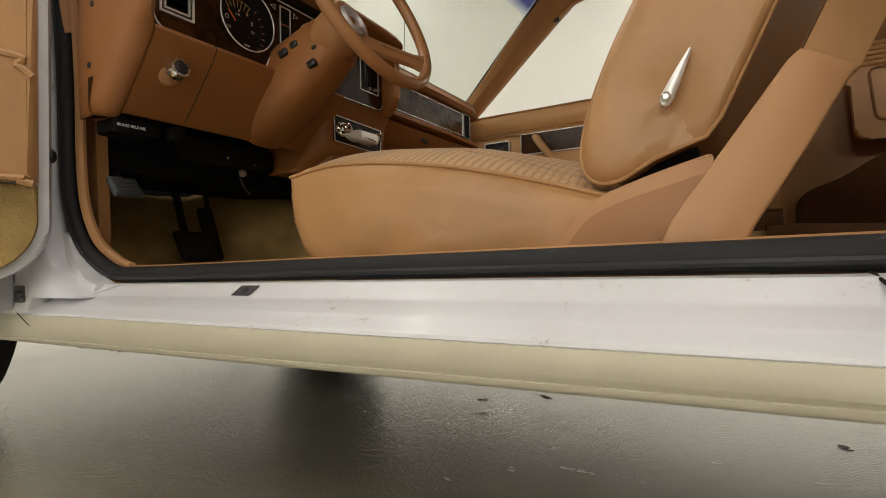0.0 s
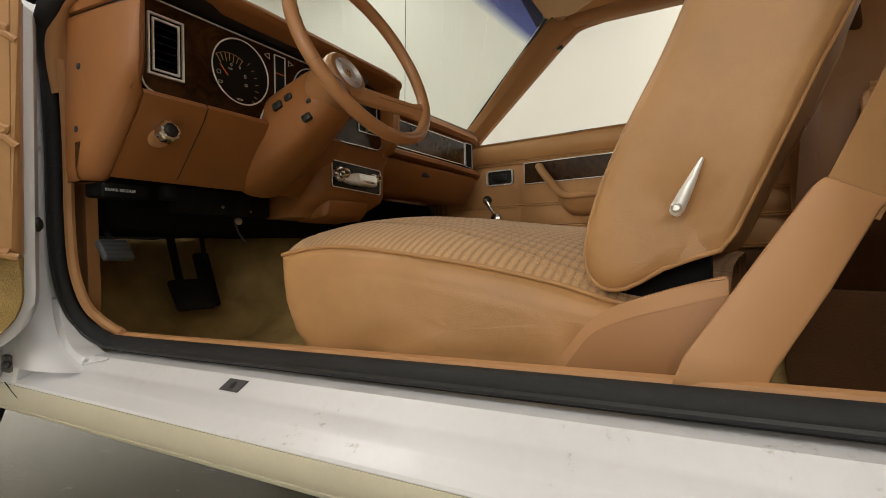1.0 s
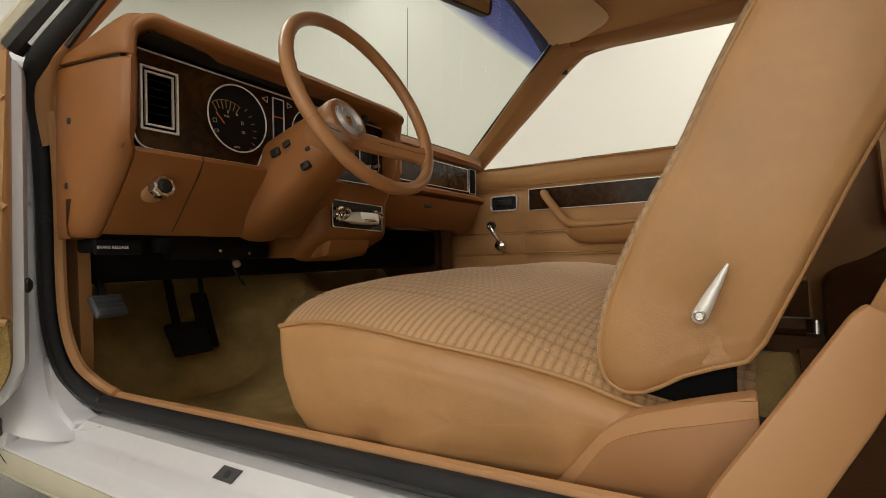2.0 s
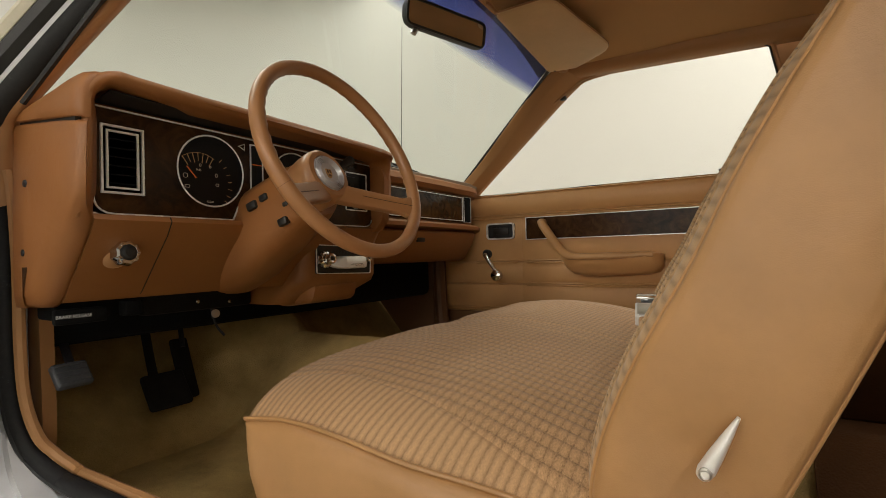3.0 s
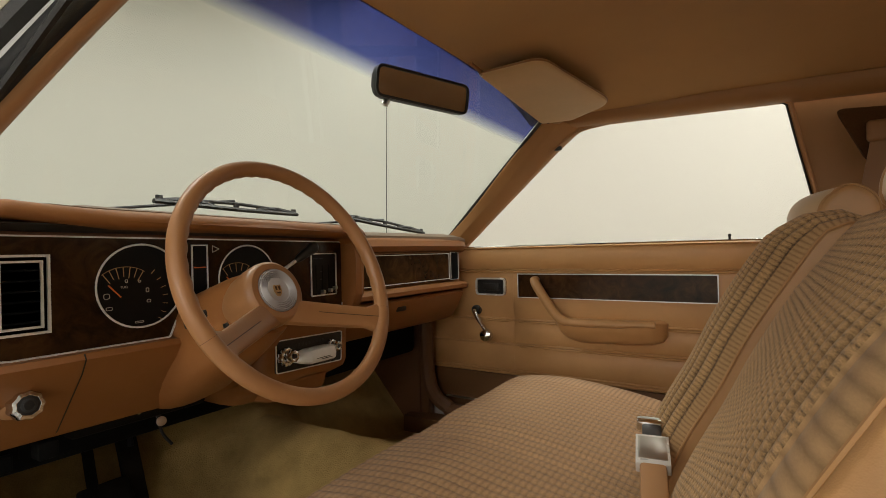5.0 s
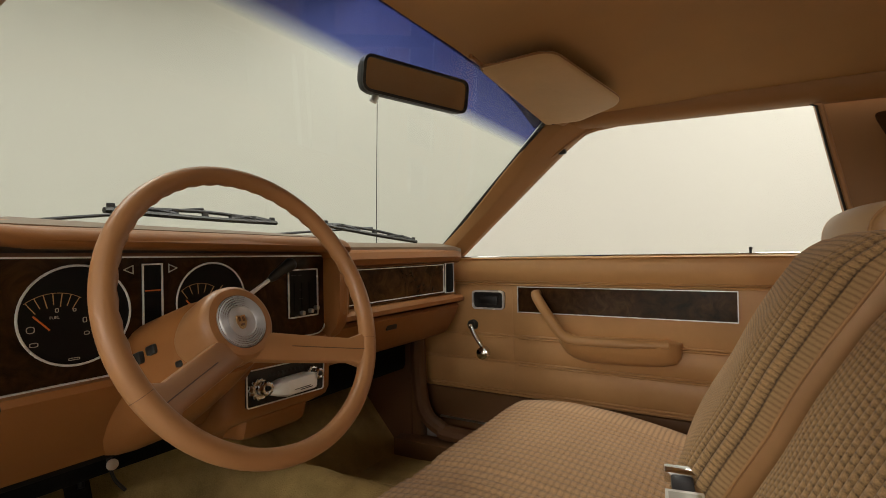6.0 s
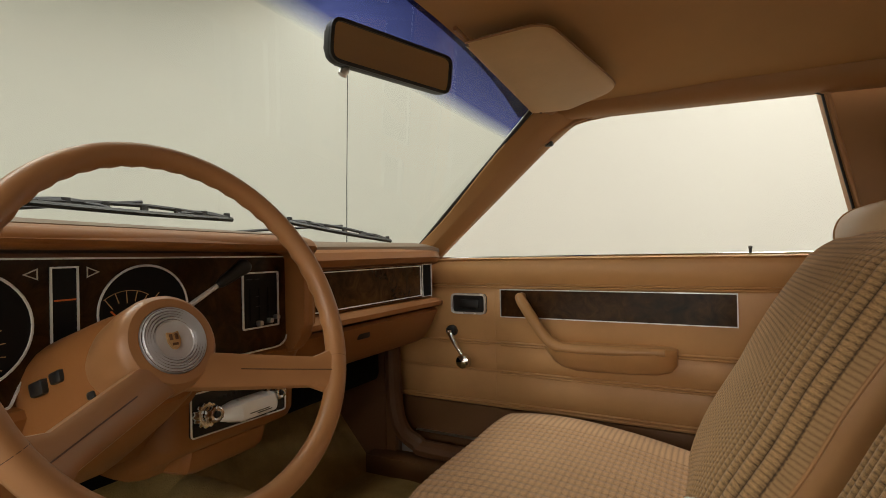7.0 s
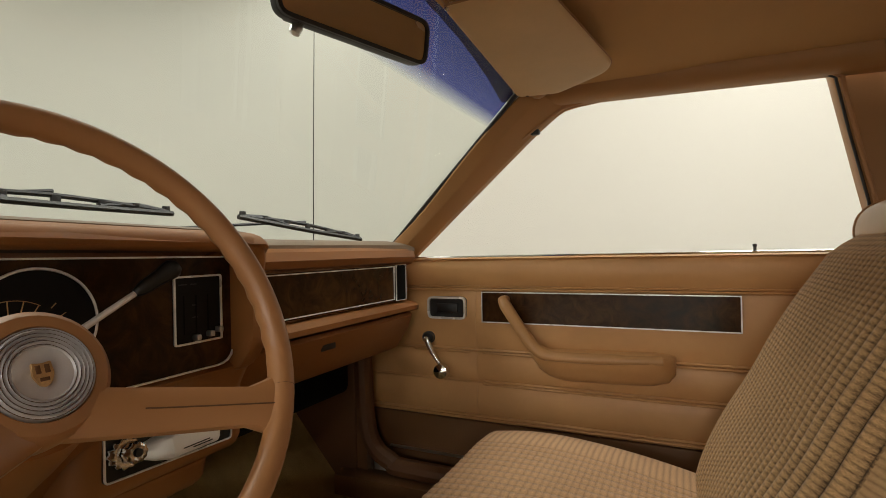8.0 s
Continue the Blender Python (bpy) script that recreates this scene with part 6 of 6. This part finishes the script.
def rear_mirror():
    c = Vector((-0.524, 1.047, 1.215))
    m = Matrix.Translation(c) @ pose(0, 0, 0, 0, 0, -18) @ pose(0, 0, 0, 0, 6, 0)
    o = rounded([(-0.109, 0.031), (-0.111, -0.029), (0.114, -0.032), (0.117, 0.030)], 0.018, 5)
    part("housing", turned(slab(o, "yz", -0.015, 0.0, 0.004, 3), m), M_BLACK, mirror, "black mirror housing")
    part("rim", turned(ring_frame(o, 0.005, "yz", -0.001, 0.0035), m), M_BLACK, mirror)
    g = [(y * 0.965, z * 0.86 if abs(z) > 0 else z) for y, z in o]
    part("mirror_glass", turned(slab(g, "yz", -0.004, 0.0015), m), M_MIRROR, mirror, "mirror glass")
    part("stalk", tube(spline([m @ Vector((-0.02, 0.0, 0.0)), c + Vector((-0.040, -0.005, 0.010)), c + Vector((-0.065, 0.0, 0.020))], 5), 0.007, 8), M_SILVER, mirror)
    part("toggle", turned(lathe([(0.005, 0.0), (0.007, 0.006), (0.0065, 0.015), (0.0, 0.017)], axis_to(m @ Vector((-0.012, -0.075, -0.026)), (-0.3, -0.3, -0.9)), 12), Matrix.Identity(4)), M_SILVER, mirror)


rear_mirror()


def visor(s):
    v = thing("sun_visor", "padded tan vinyl sun visor folded up", "sun visor", group="sun visors")
    y = lambda d: MID + s * d
    o = rounded([(-0.474, 0.142), (-0.335, 0.150), (-0.274, 0.458), (-0.395, 0.520), (-0.474, 0.500)], [0.008, 0.035, 0.045, 0.008, 0.012], 6)
    height = lambda x, d: 1.276 - 0.032 * (d - 0.142) / 0.36 + 0.045 * (x + 0.474)
    bm = bmesh.new()
    # two skins that bulge slightly between the welted edges
    n = len(o)
    cx, cd = sum(p[0] for p in o) / n, sum(p[1] for p in o) / n
    skins = []
    for face in (-1, 1):
        for sc, h in ((1.0, 0.0), (0.985, 0.0035), (0.95, 0.0055), (0.85, 0.0068), (0.6, 0.0075), (0.3, 0.0078)):
            skins.append((face, sc, [bm.verts.new((cx + (a - cx) * sc, y(cd + (b - cd) * sc), height(cx + (a - cx) * sc, cd + (b - cd) * sc) + face * (h + 0.0012))) for a, b in o]))
    low, high = [q[2] for q in skins[:6]], [q[2] for q in skins[6:]]
    for run in (low, high):
        for r0, r1 in zip(run, run[1:]):
            for i in range(n):
                bm.faces.new((r0[i], r0[(i + 1) % n], r1[(i + 1) % n], r1[i]))
        bm.faces.new(run[-1])
    for i in range(n):
        bm.faces.new((low[0][i], low[0][(i + 1) % n], high[0][(i + 1) % n], high[0][i]))
    part("pad", bm, M_VISOR, v, "tan vinyl visor pad")
    part("welt", tube([(a, y(b), height(a, b)) for a, b in o], 0.0019, 6, closed=True), M_TRIM, v, "darker stitched welt round the visor")
    part("rod", tube([(-0.470, y(0.10), 1.284), (-0.470, y(0.30), 1.268), (-0.455, y(0.53), 1.250)], 0.004, 8), M_TRIM, v)
    part("snap", lathe([(0.0048, 0.0), (0.0045, 0.003), (0.002, 0.0045), (0.0, 0.0045)], axis_to((-0.470, y(0.148), 1.2745), (0.1, -0.2, -1)), 14), M_CHROME, v, "bright snap stud")
    part("pivot_screw", lathe([(0.0036, 0.0), (0.003, 0.0016), (0.0, 0.0016)], axis_to((-0.452, y(0.492), 1.2375), (0, 0, -1)), 12), M_SHADEBROWN, v)
    part("bracket", lathe([(0.016, 0.0), (0.014, 0.006), (0.006, 0.010), (0.0, 0.010)], axis_to((-0.440, y(0.535), 1.253), (0.1, 0, -1)), 18), M_PILLAR, v, "tan pivot bracket")

visor(1)

# ---- outside the glass: wipers, aerial ----
def wiper(pivot, tip, back):
    """A blade in its slotted bow, pressed on the glass by a sprung arm."""
    w = thing("wiper", "black windshield wiper resting at the foot of the glass", "wiper", group="windshield wipers")
    P, T, B = Vector(pivot), Vector(tip), Vector(back)
    up = Vector((-0.45, 0, 0.89))
    part("arm", tube(spline([P, P.lerp(B.lerp(T, 0.5), 0.5) + up * 0.012, B.lerp(T, 0.5) + up * 0.020], 5), 0.0050, 8, flat=0.6), M_STEEL, w)
    part("blade", tube(spline([B, B.lerp(T, 0.5) - up * 0.002, T], 6), 0.0052, 6), M_RUBBER, w)
    bow = part("bow", tube(spline([B.lerp(T, 0.08) + up * 0.005, B.lerp(T, 0.30) + up * 0.0105, B.lerp(T, 0.5) + up * 0.013, B.lerp(T, 0.70) + up * 0.0105, B.lerp(T, 0.92) + up * 0.005], 5), 0.0048, 6, flat=0.8), M_STEEL, w, "slotted steel blade bow")
    for t0, t1 in ((0.02, 0.34), (0.66, 0.98)):
        part("yoke", tube(spline([B.lerp(T, t0) + up * 0.003, B.lerp(T, (t0 + t1) / 2) + up * 0.010, B.lerp(T, t1) + up * 0.003], 5), 0.0042, 6), M_STEEL, w)
    for t in (0.03, 0.18, 0.33, 0.5, 0.67, 0.82, 0.97):
        q = B.lerp(T, t) + up * 0.004
        part("claw", box(q.x - 0.003, q.x + 0.003, q.y - 0.006, q.y + 0.006, q.z - 0.005, q.z + 0.009, 0.001), M_STEEL, bow)


wiper((-1.02, 0.48, 0.965), (-0.978, 1.122, 1.002), (-0.925, 0.735, 1.006))
wiper((-1.03, 1.00, 0.965), (-0.908, 1.590, 0.960), (-0.935, 1.228, 1.000))

aerial = thing("aerial", "thin steel radio aerial on the passenger's front wing", "aerial")
part("mast", tube([(-1.17, 1.72, 0.90), (-1.16, 1.715, 1.15), (-1.14, 1.71, 1.62)], [0.0018, 0.0014, 0.0011], 8), M_STEEL, aerial)
part("foot", lathe([(0.016, 0.0), (0.014, 0.012), (0.006, 0.03), (0.0, 0.03)], axis_to((-1.17, 1.72, 0.895), (0, 0, 1)), 14), M_CHROME, aerial)

# ---- foot well ----
def foot_well():
    pb = thing("parking_brake", "black parking brake pedal with a grey rubber pad under the dash", "pedal")
    part("arm", tube(spline([(-1.02, 0.492, 0.64), (-0.985, 0.486, 0.57), (-0.918, 0.478, 0.515)], 5), 0.007, 8, flat=0.5), M_STEEL, pb)
    m = Matrix.Translation((-0.905, 0.468, 0.522)) @ pose(0, 0, 0, 0, -38, 6)
    part("pad", turned(box(-0.007, 0.007, -0.027, 0.027, -0.022, 0.022, 0.005, 3), m), M_PAD, pb, "worn grey rubber pad")
    for i in range(4):
        part("rib", turned(box(0.006, 0.0085, -0.023, 0.023, -0.016 + i * 0.010, -0.012 + i * 0.010, 0.001), m), M_PAD, pb)
    rel = thing("brake_release_handle", "black brake release handle with white lettering", "handle")
    part("handle_body", box(-0.86, -0.8455, 0.425, 0.498, 0.610, 0.634, 0.004), M_PIT, rel)
    lettering("lettering", "BRAKE RELEASE", 0.0070, M_LETTER, rel, Matrix.Translation((-0.8450, 0.450, 0.6225)) @ Matrix(((0, 0, 1, 0), (1, 0, 0, 0), (0, 1, 0, 0), (0, 0, 0, 1))), "white capital lettering")
    part("bracket", box(-0.93, -0.86, 0.43, 0.51, 0.615, 0.652, 0.006), M_PIT, rel)
    part("switch", box(-0.872, -0.842, 0.524, 0.550, 0.614, 0.640, 0.004), M_PIT, rel, "black switch block")
    bp = thing("brake_pedal", "black brake pedal hanging from the firewall", "pedal")
    part("arm", tube(spline([(-1.17, 0.70, 0.66), (-1.13, 0.695, 0.56), (-1.09, 0.69, 0.47), (-1.075, 0.69, 0.44)], 5), 0.010, 8, flat=0.5), M_UNDER, bp)
    part("pad", turned(box(-0.008, 0.008, -0.047, 0.047, -0.042, 0.042, 0.008, 3), Matrix.Translation((-1.065, 0.709, 0.420)) @ pose(0, 0, 0, 0, -35, 0)), M_UNDER, bp, "black rubber pedal pad")
    ap = thing("accelerator_pedal", "black accelerator pedal on a thin rod", "pedal")
    part("rod", tube(spline([(-1.22, 0.80, 0.63), (-1.16, 0.79, 0.58), (-1.115, 0.775, 0.50)], 5), 0.006, 8), M_STEEL, ap)
    part("pad", turned(box(-0.007, 0.007, -0.021, 0.021, -0.072, 0.072, 0.007, 3), Matrix.Translation((-1.105, 0.772, 0.452)) @ pose(0, 0, 0, 0, -22, 0)), M_UNDER, ap)
    key = thing("hood_release", "small metal bonnet release hanging under the dash", "lever")
    part("bar", tube([(-0.955, 0.749, 0.610), (-0.950, 0.750, 0.580)], 0.005, 8, flat=0.5), M_STEEL, key)
    part("tag", lathe([(0.009, 0.0), (0.009, 0.003), (0.004, 0.004), (0.0, 0.004)], axis_to((-0.944, 0.750, 0.589), (1, -0.2, 0.2)), 12), M_SILVER, key)
    for sy, sz in ((0.707, 0.619), (0.780, 0.613)):
        part("stud", lathe([(0.004, 0), (0.004, 0.004), (0.0, 0.006)], axis_to((-0.941, sy, sz), (1, 0, 0)), 10), M_CHROME, key)
    part("cable", tube(spline([(-0.952, 0.750, 0.582), (-0.948, 0.756, 0.560), (-0.940, 0.768, 0.540)], 4), 0.003, 6), M_BLACK, key)
    part("bracket", box(-1.02, -0.94, 0.60, 0.84, 0.60, 0.655, 0.008), M_UNDER, key)
    part("stud", lathe([(0.004, 0), (0.004, 0.004), (0.0, 0.006)], axis_to((-0.862, 0.872, 0.612), (1, 0, 0)), 10), M_CHROME, key)


M_PAD = surface("grey_rubber", (0.045, 0.048, 0.054), 0.5, grain=400, bump=0.2, vary=0.2)
M_LETTER = surface("white_print", (0.72, 0.72, 0.70), 0.5, bump=0.0)
foot_well()


# ---- sill details ----
def sill_details():
    m = Matrix.Translation((-0.478, 0.4030, 0.3446)) @ pose(0, 0, 0, 43, 0, 0) @ pose(0, 0, 0, 0, -1.15, 0)
    plug = thing("sill_decal", "small dark grey service decal on the white sill", "decal")
    o = [(-0.021, -0.0085), (0.015, -0.0085), (0.021, 0.0085), (-0.015, 0.0085)]
    part("decal_face", turned(slab(o, "xy", 0.0, 0.0009), m), M_DECAL, plug)
    part("decal_mark", turned(lathe([(0.005, 0.0009), (0.005, 0.0013), (0.003, 0.0013), (0.0, 0.0012)], Matrix.Identity(4), 16), m), M_STEEL, plug)
    # panel joints in the sill, and rust flakes along the rocker's lower edge
    part("panel_joint", tube([(0.150, 0.432, 0.369), (0.153, 0.402, 0.3625), (0.158, 0.372, 0.345), (0.160, 0.353, 0.325)], 0.0014, 6), M_UNDER, car)
    part("panel_joint", tube([(-1.036, 0.3492, 0.297), (-0.989, 0.3493, 0.279), (-0.944, 0.3545, 0.262), (-0.912, 0.3600, 0.2495)], 0.0009, 6), M_UNDER, car)
    part("weld_seam", tube(spline([(-0.905, 0.399, 0.3300), (-0.87, 0.400, 0.3345), (-0.835, 0.404, 0.3410), (-0.805, 0.409, 0.3465)], 5), 0.0016, 6), M_OLDWHITE, car)
    random.seed(4)
    for i in range(46):
        x = -0.93 + 1.0 * (random.random() ** 1.8)
        h = random.uniform(0.001, 0.0035) * (1.5 if x < -0.7 else 0.8)
        w = random.uniform(0.003, 0.012)
        z = 0.2635 + 0.034 * (x + 0.45)
        o = [(x - w, z + 0.003), (x - w * 0.4, z - h * 0.6), (x, z - h), (x + w * 0.5, z - h * 0.3), (x + w, z + 0.003)]
        part("paint_flake", slab(o, "xz", 0.3705, 0.3735), M_CREAM if random.random() < 0.6 else M_RUST, car)


M_GRIME = surface("greasy_white", (0.09, 0.085, 0.078), 0.6, grain=220, bump=0.5, depth=0.002, vary=0.6, mottle=60)
M_DECAL = surface("dark_decal", (0.05, 0.05, 0.055), 0.5, bump=0.0, vary=0.3)
M_RUST = surface("rusty_edge", (0.10, 0.06, 0.03), 0.8, grain=200, bump=0.4, vary=0.4)
sill_details()


# ---- cabin rear ----
def cabin_rear():
    rear = thing("rear_bench", "brown vinyl rear bench", "bench")
    rings = []
    for y, k in ((0.50, 0.03), (0.51, 0.01), (0.54, 0.0), (1.54, 0.0), (1.57, 0.01), (1.58, 0.03)):
        rings.append([(x, y, z - k) for x, z in rounded([(0.62, 0.30 + k), (0.60, 0.53), (1.12, 0.50), (1.12, 0.30 + k)], [0.02, 0.06, 0.05, 0.02], 5)])
    part("cushion", loft(rings), M_TRIM, rear)
    rings = []
    for y, k in ((0.50, 0.03), (0.51, 0.01), (0.54, 0.0), (1.54, 0.0), (1.57, 0.01), (1.58, 0.03)):
        rings.append([(x, y, z - k) for x, z in rounded([(1.00, 0.48 + k), (1.14, 0.95), (1.30, 0.93), (1.22, 0.48 + k)], [0.05, 0.06, 0.04, 0.02], 5)])
    part("backrest", loft(rings), M_TRIM, rear)
    part("parcel_shelf", box(1.22, 1.50, 0.46, 1.62, 0.84, 0.87, 0.01), M_TRIM, rear)
    # trim panel beside the rear seat, with its stitched pad
    o = rounded([(0.312, 0.655), (0.300, 0.88), (1.05, 0.88), (1.05, 0.655)], [0.03, 0.02, 0.02, 0.02], 5)
    pad = thing("quarter_pad", "stitched tan vinyl pad on the rear quarter trim", "trim panel")
    part("pad", slab(o, "xz", 1.588, 1.622, 0.008, 3), M_DOORVINYL, pad)
    o2 = rounded([(0.352, 0.70), (0.338, 0.83), (1.0, 0.83), (1.0, 0.70)], [0.02, 0.02, 0.02, 0.02], 5)
    part("stitching", tube([(x, 1.586, z) for x, z in o2], 0.0035, 6, closed=True), M_TRIM, pad)
    for i in range(5):
        z = 0.842 + i * 0.012
        part("pleat", tube([(0.315, 1.585, z), (1.03, 1.585, z)], 0.0055, 6), M_DOORVINYL, pad)
    o = rounded([(0.190, 0.30), (0.188, 0.515), (0.215, 0.540), (0.28, 0.565), (0.37, 0.625), (0.50, 0.66), (1.05, 0.66), (1.05, 0.30)], [0, 0.02, 0.02, 0.02, 0.02, 0.02, 0, 0], 3)
    tagged(finish("wheel_arch_cover", slab(o, "xz", 1.585, 1.665, 0.006), M_ARCH), "dark brown carpeted wheel arch cover", "trim", kind="structure")
    # belt guide on the pillar behind the passenger's door
    g = thing("belt_guide", "brown plastic belt guide on the pillar", "belt guide")
    o = rounded([(0.165, 1.185), (0.30, 1.175), (0.31, 1.03), (0.22, 1.06)], [0.015, 0.015, 0.02, 0.02], 4)
    # Flat plate; its dark colour stands for the recess's shaded inside.
    part("recess", slab(o, "xz", 1.604, 1.615, 0.003), M_ARCH, g)
    part("guide", box(0.215, 0.262, 1.585, 1.606, 1.105, 1.150, 0.008, 3), M_TRIM, g)
    part("webbing", loft([[(0.222, 1.592, 1.115), (0.258, 1.592, 1.115), (0.258, 1.596, 1.115), (0.222, 1.596, 1.115)], [(0.19, 1.592, 0.93), (0.228, 1.592, 0.92), (0.228, 1.596, 0.92), (0.19, 1.596, 0.93)], [(0.16, 1.592, 0.60), (0.20, 1.592, 0.60), (0.20, 1.596, 0.60), (0.16, 1.596, 0.60)]]), M_TRIM, g)


cabin_rear()


# ---- dial details ----
def dial_details():
    cy, cz, r, x = 0.626, 0.859, 0.0615, -0.7545
    g = bpy.data.objects["gauge"]
    lettering("lettering", "FUEL", 0.0048, M_PALE, g, Matrix.Translation((x + 0.0004, cy - 0.33 * r - 0.004, cz - 0.01 * r)) @ Matrix(((0, 0, 1, 0), (1, 0, 0, 0), (0, 1, 0, 0), (0, 0, 0, 1))))
    for dy, dz, w, h in ((-0.35, 0.13, 0.0020, 0.0026), (-0.05, 0.11, 0.0020, 0.0020), (0.13, -0.11, 0.0024, 0.0034), (0.16, -0.38, 0.0032, 0.0024), (-0.78, -0.20, 0.0042, 0.0040), (-0.73, -0.49, 0.0044, 0.0026), (-0.07, -0.87, 0.0062, 0.0016)):
        sy, sz = cy + dy * r, cz + dz * r
        o = rounded([(sy - w, sz - h), (sy + w, sz - h), (sy + w, sz + h), (sy - w, sz + h)], min(w, h) * 0.8, 3)
        part("symbol", ring_frame(o, 0.0009, "yz", x - 0.0003, x + 0.0002), M_PALE, g)


dial_details()


# ---- chips and cracks in the floor paint ----
def floor_chips():
    base = bpy.data.objects["floor"]
    random.seed(11)
    spots = ((-0.53, 1.19, 0.035), (-0.49, 1.08, 0.030), (-0.29, 0.815, 0.018), (-0.20, 0.875, 0.035), (-0.16, 0.865, 0.014), (-1.01, 0.633, 0.007), (-0.40, 1.28, 0.03), (0.24, 1.22, 0.03), (-0.75, 0.95, 0.010), (0.02, 1.02, 0.012))
    for x, y, size in spots:
        for k in range(3):
            cx, cy = x + random.uniform(-0.5, 0.5) * size, y + random.uniform(-0.4, 0.4) * size
            n = 9
            o = []
            for i in range(n):
                a = 2 * math.pi * i / n
                rr = size * random.uniform(0.15, 0.55) * (0.33 if k == 0 else 0.85)
                o.append((cx + rr * math.cos(a), cy + 0.45 * rr * math.sin(a)))
            part("paint_chip", slab(o, "xy", 0.0002, 0.0012), M_CHIP if k else M_CHIPDARK, base)


M_CHIP = surface("bare_concrete", (0.46, 0.44, 0.38), 0.8, grain=300, bump=0.5, vary=0.2)
M_CHIPDARK = surface("worn_concrete", (0.22, 0.205, 0.17), 0.8, grain=300, bump=0.5, vary=0.3)
floor_chips()
part("lower_hinge", box(-1.034, -1.006, 0.343, 0.353, 0.316, 0.346, 0.004), M_GRIME, car, "grimy lower door hinge")
part("hinge_bolt", lathe([(0.007, 0.0), (0.007, 0.004), (0.0, 0.006)], axis_to((-1.010, 0.345, 0.331), (0.6, -0.8, 0.1)), 6), M_STEEL, car)
